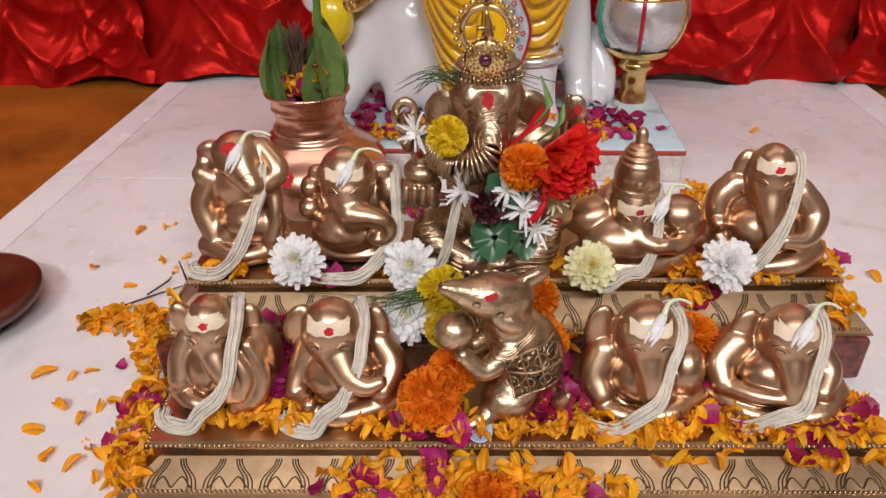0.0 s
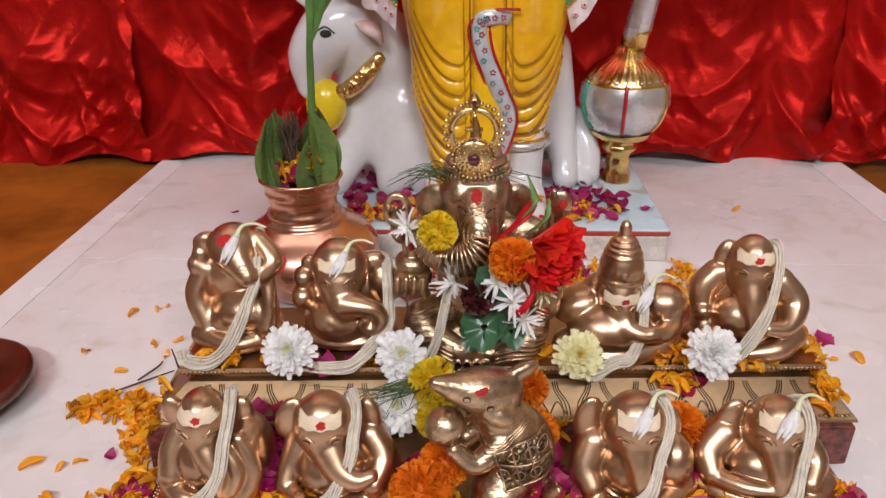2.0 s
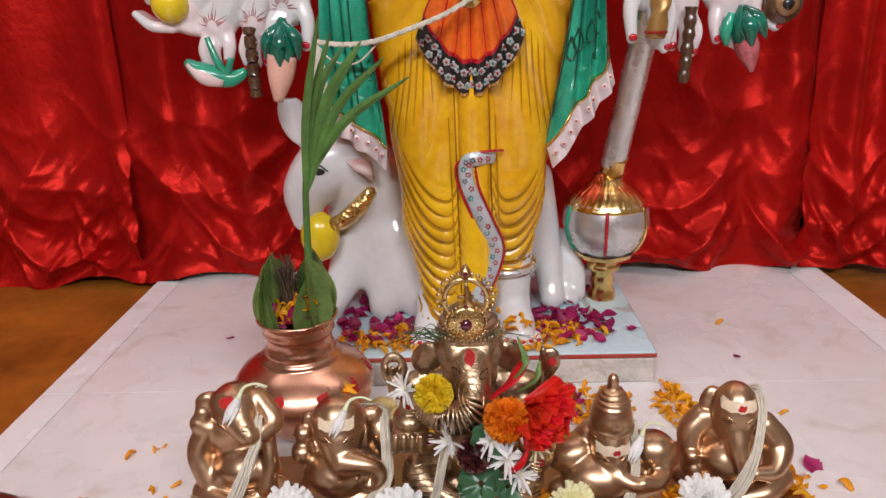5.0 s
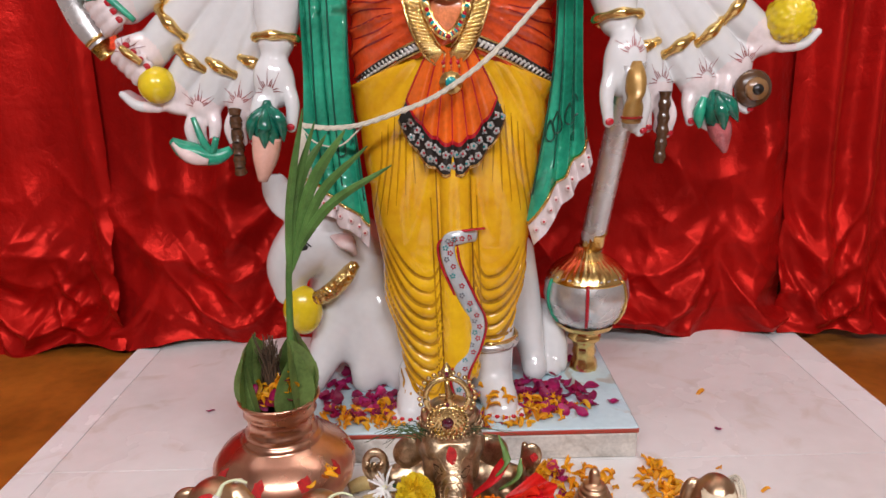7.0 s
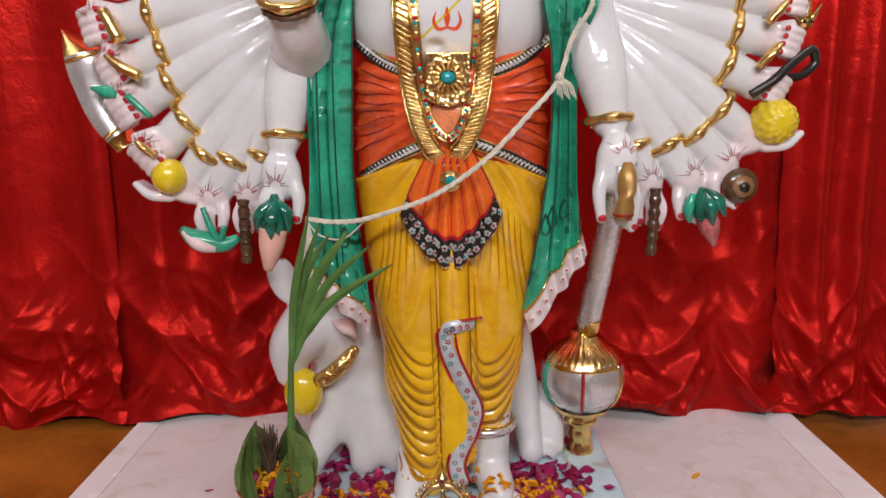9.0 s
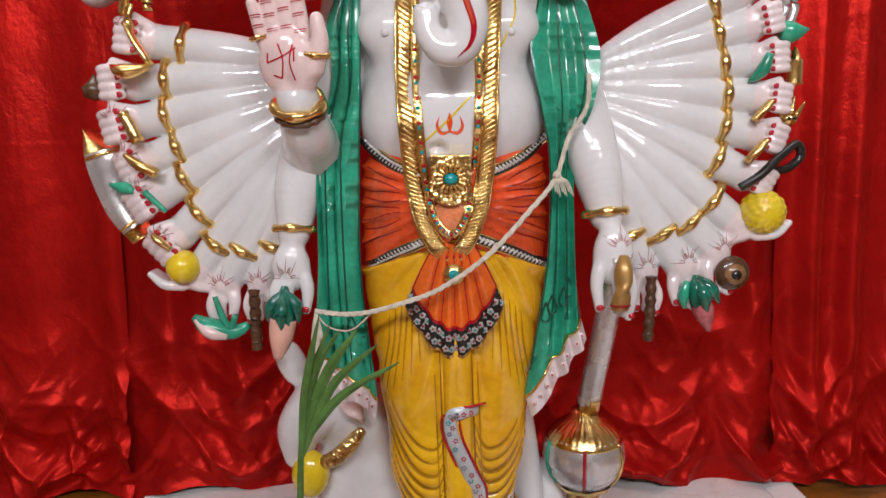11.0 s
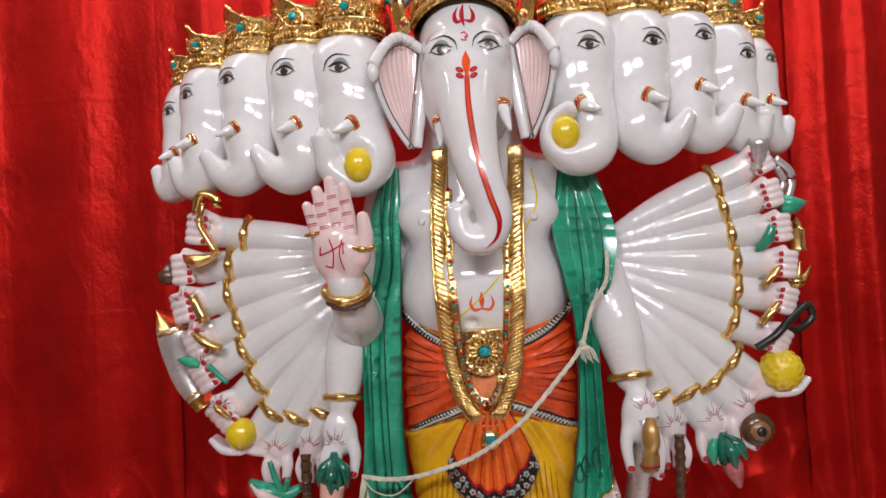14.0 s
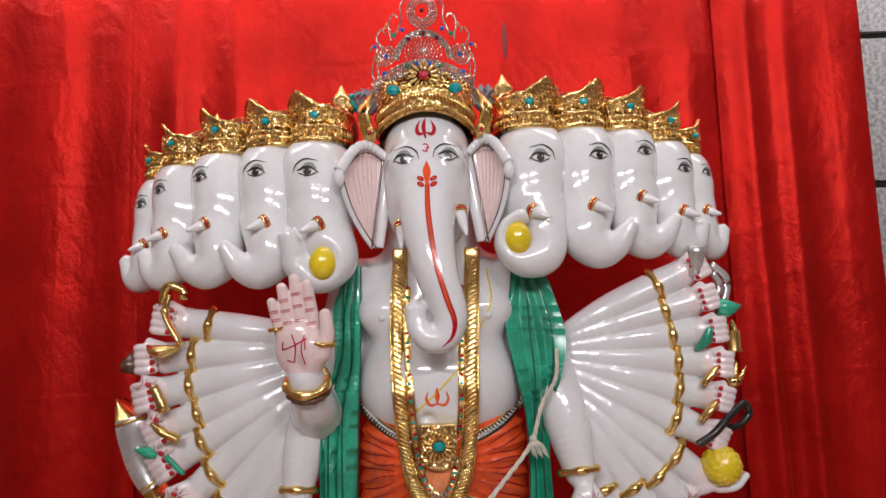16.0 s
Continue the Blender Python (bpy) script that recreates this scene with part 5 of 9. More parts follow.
    for k, (dq, dz) in enumerate(((0.42, -0.006), (0.46, 0.010), (0.72, 0.002), (0.76, 0.020), (0.98, -0.004), (-0.42, -0.006), (-0.46, 0.010), (-0.74, 0.0), (-1.0, 0.004), (1.2, 0.0))):
        q = gem + dq * sg
        w = m @ np.array((-math.sin(q), math.cos(q), 0))
        scroll(rim(q, 0.130 + dz, 0.001), w * (1 if k % 2 else -1), up, 0.0085 * s, 7.5, 0.0019 * s)
    statue.add(ball(at(-sg * 0.012, 0.045, 0.128), np.array((0.060, 0.070, 0.062)) * s, 10, 22), CAP)
    for k in range(5):
        q = 0.5 + k * 0.53
        statue.add(tube([at(-sg * 0.012 + 0.061 * math.cos(w) * math.cos(q), 0.045 - 0.071 * math.cos(w) * math.sin(q), 0.128 + 0.063 * math.sin(w)) for w in np.linspace(0.2, 1.5, 7)], 0.0016 * s, 5), GOLD)
    statue.add(lathe(np.array([(0.026, 0.178), (0.031, 0.188), (0.023, 0.197), (0.026, 0.204), (0.017, 0.218), (0.001, 0.242)]) * s, 20, at(-sg * 0.030, 0.065, 0)), GOLD)


TUCK = [(q[0] * 0.55 if q[0] > 0 else q[0], *q[1:]) for q in CURL]
HEADS = [(-0.178, 1.365, 1.425, 1.06, -1, -8, (-0.192, 1.441), INNER, (-0.160, 1.243)), (-0.285, 1.395, 1.428, 1.03, -1, -14, (-0.311, 1.451), CURL),
         (-0.402, 1.430, 1.428, 1.00, -1, -20, (-0.449, 1.454), CURL), (-0.508, 1.465, 1.418, 0.95, -1, -28, (-0.553, 1.436), TUCK),
         (-0.576, 1.520, 1.405, 0.88, -1, -40, (-0.618, 1.415), TUCK),
         (0.285, 1.365, 1.440, 1.06, 1, 8, (0.301, 1.455), OUTER, (0.243, 1.281)), (0.404, 1.400, 1.450, 1.04, 1, 14, (0.436, 1.466), CURL),
         (0.514, 1.435, 1.457, 0.98, 1, 20, (0.552, 1.482), CURL), (0.610, 1.465, 1.440, 0.92, 1, 28, (0.650, 1.446), TUCK),
         (0.676, 1.505, 1.425, 0.84, 1, 38, (0.722, 1.446), TUCK)]
for row in HEADS:
    side_head(*row)

# main head with its trunk and ears
c = Clay((-0.08, 1.10, 1.03), (0.20, 1.48, 1.60), 0.0034)
c.ell((0.060, 1.338, 1.482), (0.095, 0.104, 0.108), 0.02)
c.ell((0.060, 1.302, 1.400), (0.092, 0.084, 0.095), 0.04)
c.ell((0.060, 1.300, 1.330), (0.078, 0.070, 0.070), 0.04)
c.ell((0.016, 1.248, 1.450), (0.030, 0.020, 0.030), 0.03).ell((0.104, 1.248, 1.450), (0.030, 0.020, 0.030), 0.03)
c.chain([(0.058, 1.265, 1.385), (0.060, 1.215, 1.300), (0.074, 1.185, 1.205), (0.096, 1.175, 1.130), (0.086, 1.172, 1.088), (0.056, 1.172, 1.083), (0.034, 1.175, 1.108), (0.030, 1.178, 1.140)],
        [0.066, 0.052, 0.042, 0.034, 0.029, 0.0265, 0.0225, 0.021], 0.014, 64)
c.soften(2)
c.ell((0.028, 1.172, 1.152), (0.011, 0.013, 0.010), 0.006, cut=True)
sculpted(c, WHITE)
tusk((0.006, 1.245, 1.318), (-0.05, -0.45, -1), 0.060, 0.0140)
tusk((0.122, 1.245, 1.345), (0.25, -0.45, -1), 0.066, 0.0140)


def ear(sg, x, y, z, broad):
    """A hanging ear: a rolled upper rim, a ribbed pink shell and a broad white inner edge."""
    def at(u, v):
        wide = broad * (1 - v) ** 0.95 + 0.006 + 0.010 * np.sin(np.pi * v)
        inner = x - sg * (0.036 - 0.026 * v)
        xx = inner + sg * wide * u
        zz = z + 0.082 - 0.190 * v + 0.036 * np.sin(np.pi * np.clip(u, 0, 1) ** 1.1) * (1 - v) ** 2 - 0.036 * u ** 2 * (1 - v)
        yy = y + 0.020 - 0.050 * u * (1 - v) - 0.016 * v
        fan_ = np.sin((u * 9 + 1.5 * v * v) * 2 * np.pi) * (1 - v) * np.clip(np.sin(np.pi * np.clip(u, 0, 1)), 0, 1)
        return xx, yy + 0.012 * np.sin(np.pi * u) - 0.0030 * fan_, zz
    v, f = sheet(at, 60, 44)
    if sg < 0:
        f = f[:, ::-1]
    statue.add((v, f), PINK)
    statue.add((v + (0, 0.012, 0), f[:, ::-1]), WHITE)
    t = np.linspace(0, 1, 26)
    e = np.stack(at(np.zeros(26), t), -1)
    statue.add(tube(e + (-sg * 0.006, 0.004, 0), np.linspace(0.016, 0.010, 26), 10, 50, 0.7, (0, 1, 0)), WHITE)
    statue.add(tube(e + (sg * 0.0085, -0.006, 0), 0.0022, 5, 50), BROWN)
    e = np.stack(at(np.ones(26), t), -1)
    statue.add(tube(e + (0, 0.004, 0), 0.0065, 8, 50), WHITE)
    statue.add(tube(e + (-sg * 0.006, -0.002, 0), 0.0011, 5, 50), BROWN)
    e = np.stack(at(t, np.zeros(26)), -1)
    statue.add(tube(e + (0, -0.004, 0.004), np.linspace(0.009, 0.013, 26), 10, 44, 0.9, (0, 1, 0)), WHITE)
    statue.add(tube(e[3:] + (-sg * 0.002, -0.010, -0.014), 0.0016, 5, 40), BROWN)
    k = at(np.array(1.0), np.array(0.02))
    statue.add(ball((float(k[0]) + sg * 0.001, float(k[1]) - 0.003, float(k[2]) - 0.006), (0.012, 0.011, 0.020), 10, 14), WHITE)


ear(-1, -0.062, 1.285, 1.384, 0.090)
ear(1, 0.186, 1.285, 1.390, 0.074)

# main crown: chased bands, rosettes and side flares
v, f = lathe([(0.104, 1.500), (0.112, 1.508), (0.106, 1.516), (0.110, 1.522), (0.110, 1.540), (0.114, 1.546), (0.109, 1.552), (0.104, 1.585), (0.094, 1.612), (0.070, 1.632), (0.01, 1.645)], 96)
a = np.arctan2(v[:, 1], v[:, 0])
fr = np.clip(-np.sin(a), 0, 1)
v[:, 2] += 0.030 * fr ** 2 * (v[:, 2] < 1.60) + 0.020
v[:, 1] *= 1.08
crown_v = v + (0.060, 1.345, 0)
statue.add((crown_v, f), CHASED)
for row_z, cnt, rz in ((1.553, 40, 0.009), (1.530, 52, 0.004)):
    for k in range(cnt):
        t = -math.pi / 2 + (k - (cnt - 1) / 2) * 2.5 / cnt
        statue.add(ball((0.060 + 0.112 * math.cos(t), 1.345 + 0.121 * math.sin(t), row_z + 0.030 * math.cos(t + math.pi / 2) ** 2), (0.0035, 0.004, rz), 5, 8), GOLD)
for t, rr, mt, el in ((0.0, 0.011, RED, 1.612), (-0.62, 0.014, TEAL, 1.602), (0.62, 0.014, TEAL, 1.602)):
    a = -math.pi / 2 + t
    cx, cy, cz = 0.060 + 0.112 * math.cos(a), 1.345 + 0.120 * math.sin(a), el + 0.012 * (t == 0)
    for k in range(14):
        q = k * 2 * math.pi / 14
        statue.add(tube([(cx + 0.015 * math.cos(q), cy + 0.001 + 0.2 * abs(t) * 0.02 * math.cos(q), cz + 0.013 * math.sin(q)), (cx + 0.033 * math.cos(q) * (1 - 0.3 * abs(t)), cy + 0.006 + 0.012 * abs(t), cz + 0.030 * math.sin(q))], [0.0028, 0.0048], 6), GOLD)
    statue.add(ball((cx, cy - 0.002, cz), (rr, 0.006, rr * 0.85), 6, 14), mt)
for sg in (-1, 1):
    bx = 0.060 + sg * 0.112
    for k in range(5):
        statue.add(tube([(bx + sg * 0.004 * k, 1.290 + 0.006 * k, 1.505), (bx + sg * (0.012 + 0.004 * k), 1.278 + 0.006 * k, 1.565), (bx + sg * 0.006 * k, 1.285 + 0.006 * k, 1.612 - 0.004 * k)], [0.006, 0.0075, 0.003], 8), GOLD)
    statue.add(ball((bx + sg * 0.004, 1.275, 1.520), (0.012, 0.010, 0.014), 8, 12), GOLD)
    statue.add(ball((bx + sg * 0.006, 1.266, 1.518), 0.005, 5, 8), RED)
    for k in range(6):
        t = (k - 2.5) * 0.32
        statue.add(tube([(bx + sg * 0.03, 1.44, 1.600), (bx + sg * (0.03 + 0.05 * math.sin(t * sg) * sg), 1.435 - 0.002 * k, 1.64 + 0.012 * math.cos(t)), (bx + sg * 0.03 + 0.055 * math.sin(t), 1.44, 1.680 - 0.02 * abs(t))], [0.010, 0.012, 0.003], 8, flat=0.5), (GREY, TEAL)[k % 2 and k > 3])
statue.add(ball((0.060, 1.37, 1.50), (0.112, 0.09, 0.075), 8, 20), BLACK)

for k in range(22):
    q = -math.pi / 2 + (k - 10.5) * 0.115
    if min(abs((k - 10.5) * 0.115 - w) for w in (0.0, -0.62, 0.62)) > 0.20:
        scroll((0.060 + 0.112 * math.cos(q), 1.345 + 0.121 * math.sin(q), 1.596 + 0.024 * math.cos(q + math.pi / 2) ** 2 + 0.007 * (-1) ** k), (-math.sin(q), math.cos(q), 0), (0, 0, 1), 0.010, 7.5 * (-1) ** k, 0.0022)
black_hair = [(sg * 0.092 + 0.060, 1.375, 1.455) for sg in (-1, 1)]
for h in black_hair:
    statue.add(ball(h, (0.026, 0.040, 0.055), 8, 14), BLACK)

on = tree_of(skins)


def paint(vf, mat, lift=0.0013):
    statue.add(laid(on, vf, lift), mat)


def eye(ex, ez, s, sg):
    """Painted eye: shadowed lid, white, iris, pupil, lash lines and an arched brow."""
    s = s * 1.18
    lid = [(ex - 0.016 * s, ez + 0.003 * s), (ex - 0.004 * s, ez + 0.011 * s), (ex + 0.006 * s, ez + 0.011 * s), (ex + 0.016 * s, ez + 0.003 * s)]
    paint(stroke(lid, [0.001, 0.0095 * s, 0.0095 * s, 0.001], 14), LIDSHADE, 0.0007)
    paint(spot((ex, ez), 0.0140 * s, 0.0058 * s, 3, 20), WHITE, 0.0010)
    paint(spot((ex + sg * 0.001, ez), 0.0070 * s, 0.0064 * s, 3, 16), BLACK, 0.0014)
    paint(spot((ex + sg * 0.001, ez), 0.0054 * s, 0.0050 * s, 3, 16), HAZEL, 0.0019)
    paint(spot((ex + sg * 0.001, ez), 0.0034 * s, 0.0034 * s, 2, 12), BLACK, 0.0024)
    paint(spot((ex + 0.003 * s, ez + 0.003 * s), 0.0011 * s, 0.0011 * s, 1, 8), WHITE, 0.0028)
    up = [(ex - 0.0195 * s, ez + (0.003 if sg < 0 else -0.003) * s), (ex - 0.008 * s, ez + 0.0075 * s), (ex + 0.004 * s, ez + 0.0080 * s), (ex + 0.0195 * s, ez + (-0.003 if sg < 0 else 0.003) * s)]
    paint(stroke(up, [0.0010, 0.0040 * s, 0.0040 * s, 0.0010], 16), BLACK, 0.0026)
    dn = [(ex - 0.016 * s, ez - 0.001 * s), (ex, ez - 0.0076 * s), (ex + 0.016 * s, ez - 0.001 * s)]
    paint(stroke(dn, 0.0015 * s, 10), BLACK, 0.0024)
    br = [(ex + sg * 0.027 * s, ez - 0.002 * s), (ex + sg * 0.022 * s, ez + 0.014 * s), (ex + sg * 0.006 * s, ez + 0.0235 * s), (ex - sg * 0.018 * s, ez + 0.019 * s)]
    paint(stroke(br, [0.0008, 0.0026 * s, 0.0026 * s, 0.0008], 18), BLACK, 0.002)


eye(0.013, 1.447, 1.0, 1)
eye(0.105, 1.451, 1.0, -1)
for (e, s, sg) in EYES:
    eye(e[0], e[1], s, sg)
    tx, tz = e[0] - sg * 0.026 * s, e[1] - 0.108 * s
    tusk(np.array(onskin([(tx, tz)], -0.004)[0]), (sg * 0.80, -0.60, -0.42), 0.048 * s, 0.0135 * s)

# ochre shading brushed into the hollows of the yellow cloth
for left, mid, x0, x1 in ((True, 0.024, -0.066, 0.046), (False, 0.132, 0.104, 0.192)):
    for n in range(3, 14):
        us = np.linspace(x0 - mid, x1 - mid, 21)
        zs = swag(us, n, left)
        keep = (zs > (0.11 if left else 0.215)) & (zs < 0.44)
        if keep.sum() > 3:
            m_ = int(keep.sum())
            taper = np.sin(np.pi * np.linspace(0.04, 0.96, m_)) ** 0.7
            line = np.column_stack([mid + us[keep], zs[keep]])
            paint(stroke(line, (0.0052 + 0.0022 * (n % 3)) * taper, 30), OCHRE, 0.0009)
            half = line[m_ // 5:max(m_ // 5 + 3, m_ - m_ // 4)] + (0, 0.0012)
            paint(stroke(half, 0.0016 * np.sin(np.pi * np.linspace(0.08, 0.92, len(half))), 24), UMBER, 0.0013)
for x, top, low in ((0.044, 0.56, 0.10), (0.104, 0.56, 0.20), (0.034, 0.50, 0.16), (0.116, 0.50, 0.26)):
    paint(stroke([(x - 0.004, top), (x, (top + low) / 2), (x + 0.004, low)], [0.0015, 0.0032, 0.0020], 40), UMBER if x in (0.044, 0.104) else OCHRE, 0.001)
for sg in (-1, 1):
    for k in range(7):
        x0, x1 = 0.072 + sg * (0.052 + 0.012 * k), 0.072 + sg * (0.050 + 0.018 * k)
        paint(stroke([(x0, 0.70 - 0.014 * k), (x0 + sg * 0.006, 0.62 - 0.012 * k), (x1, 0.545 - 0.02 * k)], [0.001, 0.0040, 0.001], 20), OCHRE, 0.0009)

# dark red lines in the waist cloth's pleats
for sg in (-1, 1):
    for k in range(9):
        a = radians(-36 + 9 * k)
        x0, x1 = 0.07 + sg * 0.095, 0.07 + sg * 0.178
        pts = [(x, 0.832 + abs(x - 0.07) * math.tan(a) * 0.72 + 0.003 * math.sin(k * 2 + x * 60)) for x in np.linspace(x0, x1, 4)]
        paint(stroke(pts, [0.0012, 0.003, 0.003, 0.0015], 14), DEEPRED, 0.001)

# forehead mark, trunk line and breast mark
paint(stroke([(0.060, 1.492), (0.056, 1.518), (0.060, 1.543)], [0.002, 0.009, 0.001], 12), RED)
for sg in (-1, 1):
    paint(stroke([(0.060, 1.506), (0.060 + sg * 0.014, 1.503), (0.060 + sg * 0.018, 1.517), (0.060 + sg * 0.011, 1.536)], [0.002, 0.008, 0.007, 0.001], 14), RED)
paint(stroke([(0.052, 1.466), (0.062, 1.463), (0.060, 1.471), (0.066, 1.470), (0.060, 1.480), (0.053, 1.478)], 0.0026, 18), RED)
paint(stroke([(0.060, 1.442), (0.060, 1.418), (0.060, 1.385)], [0.001, 0.016, 0.003], 14), ORANGE)
for sg in (-1, 1):
    for dz in (0.0, -0.013):
        paint(spot((0.060 + sg * 0.013, 1.402 + dz), 0.0085, 0.005, 2, 12, turn=sg * 0.6), RED)
        paint(spot((0.060 + sg * 0.013, 1.402 + dz), 0.004, 0.0022, 1, 10, turn=sg * 0.6), ORANGE, 0.002)
line = [(0.060, 1.39), (0.061, 1.32), (0.072, 1.23), (0.090, 1.16), (0.104, 1.115), (0.098, 1.085), (0.078, 1.066)]
paint(stroke(line, [0.009, 0.011, 0.011, 0.011, 0.010, 0.006, 0.001], 44), RED)
paint(stroke(line[:5], [0.005, 0.0062, 0.0062, 0.0055, 0.003], 36), ORANGE, 0.0024)
for sg in (-1, 1):
    paint(stroke([(0.066, 0.953), (0.066 + sg * 0.014, 0.950), (0.066 + sg * 0.022, 0.962), (0.066 + sg * 0.018, 0.978)], [0.003, 0.006, 0.005, 0.001], 14), ORANGE)
paint(stroke([(0.066, 0.950), (0.066, 0.968), (0.066, 0.985)], [0.001, 0.010, 0.001], 10), ORANGE)
paint(stroke([(0.020, 0.935), (0.066, 0.975), (0.120, 1.030)], 0.0035, 20), LEMON)
paint(stroke([(0.160, 1.10), (0.186, 1.16), (0.182, 1.23)], 0.0035, 20), LEMON)
for x, z in ((-0.045, 1.128), (0.178, 1.126)):
    statue.add(ball(onskin([(x, z)], 0.0)[0], (0.008, 0.006, 0.008), 6, 10), WHITE)
# lines on the open palm
for pts in ([(-0.235, 1.070), (-0.212, 1.078), (-0.185, 1.092)], [(-0.215, 1.100), (-0.208, 1.075), (-0.212, 1.045)], [(-0.190, 1.098), (-0.196, 1.070), (-0.188, 1.040)],
            [(-0.235, 1.070), (-0.233, 1.086)], [(-0.212, 1.045), (-0.226, 1.050)], [(-0.188, 1.092), (-0.188, 1.070)]):
    paint(stroke(pts, 0.0026, 8), RED)
for fx, fz, tx, tz in ((-0.241, 1.105, -0.256, 1.165), (-0.222, 1.115, -0.236, 1.193), (-0.199, 1.118, -0.211, 1.210), (-0.176, 1.112, -0.185, 1.198)):
    for t in (0.12, 0.42, 0.68):
        px, pz = fx + (tx - fx) * t, fz + (tz - fz) * t
        paint(stroke([(px - 0.010, pz - 0.001), (px + 0.009, pz + 0.002)], 0.0016, 6), RED)
        paint(stroke([(px - 0.010, pz - 0.005), (px + 0.009, pz - 0.002)], 0.0012, 6), RED)
# fine red hair-lines round the fingers of the held things
for cx, cz in ((-0.245, 0.682), (-0.318, 0.66), (-0.392, 0.655), (0.374, 0.735), (0.447, 0.68), (0.527, 0.688), (0.596, 0.712), (-0.505, 0.755), (-0.54, 0.842), (-0.555, 0.912), (-0.57, 0.985), (-0.535, 1.155)):
    for k in range(11):
        a = radians(10 + k * 16)
        ln = 0.026 + 0.010 * math.sin(k * 2.3 + cx * 90)
        bend = 0.25 * math.sin(k * 1.7 + cz * 70)
        paint(stroke([(cx + 0.010 * math.cos(a), cz + 0.004 + 0.012 * math.sin(a)), (cx + 0.019 * math.cos(a + bend * 0.5), cz + 0.004 + 0.022 * math.sin(a + bend * 0.5)), (cx + ln * math.cos(a + bend), cz + 0.004 + ln * 1.2 * math.sin(a + bend))], [0.0016, 0.0011, 0.0004], 7), DEEPRED)

# the white animal lying behind the feet, with its gilt collar
c = Clay((-0.36, 1.36, 0.055), (0.34, 1.64, 0.52), 0.0048)
c.ell((0.02, 1.52, 0.20), (0.21, 0.085, 0.14), 0.04)
c.ell((-0.130, 1.50, 0.24), (0.11, 0.085, 0.15), 0.05)
c.chain([(-0.14, 1.49, 0.34), (-0.19, 1.46, 0.395), (-0.255, 1.43, 0.345), (-0.265, 1.425, 0.285)], [0.085, 0.072, 0.050, 0.030], 0.03)
c.ell((-0.275, 1.46, 0.475), (0.032, 0.014, 0.055), 0.012, (0, -20, 0))
c.chain([(-0.17, 1.47, 0.20), (-0.205, 1.44, 0.13), (-0.225, 1.415, 0.085)], [0.052, 0.036, 0.024], 0.02)
c.chain([(-0.085, 1.46, 0.22), (-0.105, 1.44, 0.13), (-0.118, 1.42, 0.085)], [0.060, 0.046, 0.030], 0.03)
c.chain([(-0.06, 1.46, 0.16), (-0.03, 1.44, 0.09)], [0.06, 0.05], 0.03)
c.chain([(0.195, 1.51, 0.33), (0.222, 1.495, 0.22), (0.236, 1.475, 0.13), (0.242, 1.450, 0.085)], [0.050, 0.038, 0.029, 0.026], 0.03)
c.chain([(0.262, 1.53, 0.19), (0.288, 1.505, 0.13), (0.292, 1.480, 0.085)], [0.026, 0.030, 0.026], 0.012)
c.chain([(0.276, 1.485, 0.085), (0.284, 1.455, 0.080)], [0.020, 0.016], 0.008)
c.keep(lambda X, Y, Z: 0.0635 - Z, (-0.36, 1.3, 0.05), (0.34, 1.64, 0.52))
animal = sculpted(c, WHITE)
statue.add(ball((-0.236, 1.405, 0.250), (0.040, 0.034, 0.052), 12, 18), LEMON)
statue.add(tube([(-0.125, 1.408, 0.345), (-0.150, 1.398, 0.315), (-0.185, 1.398, 0.285), (-0.220, 1.40, 0.272)], [0.012, 0.017, 0.017, 0.012], 10, 40), CHASED)
for k in range(9):
    t = k / 8
    statue.add(ball((-0.127 - 0.088 * t, 1.386 + 0.004 * abs(k - 4), 0.342 - 0.072 * t), 0.0095, 6, 10), GOLD)
tree2 = tree_of([animal])
for vf, mt in ((spot((-0.222, 0.388), 0.011, 0.007), BLACK), (stroke([(-0.240, 0.392), (-0.222, 0.400), (-0.205, 0.388)], 0.003, 10), BLACK)):
    statue.add(laid(tree2, vf, 0.0015), mt)
statue.add(tube([(-0.165, 1.40, 0.405), (-0.135, 1.385, 0.395), (-0.12, 1.385, 0.37)], [0.010, 0.026, 0.010], 10, 16, 0.5), PINK)
ob = statue.make("statue")
tagged(ob, "glazed white marble many-headed statue with gilt crowns and painted robes", "statue")


# ---- the stepped brass stand on its granite blocks ----
ENGRAVED = surface("darkened_engraving", (0.13, 0.075, 0.035), 0.45, 0.8, vary=0.2, scale=60)


def loft(x0, x1, y0, y1, levels):
    """A stepped block: levels of (outset, height) round a rectangle, from below, closed on top."""
    v = []
    for o, z in levels:
        v += [(x0 - o, y0 - o, z), (x1 + o, y0 - o, z), (x1 + o, y1 + o, z), (x0 - o, y1 + o, z)]
    n = len(levels)
    f = [[4 * i + j, 4 * i + (j + 1) % 4, 4 * i + 4 + (j + 1) % 4, 4 * i + 4 + j] for i in range(n - 1) for j in range(4)]
    f += [[4 * n - 4, 4 * n - 3, 4 * n - 2, 4 * n - 1], [3, 2, 1, 0]]
    return np.array(v, float), np.array(f)


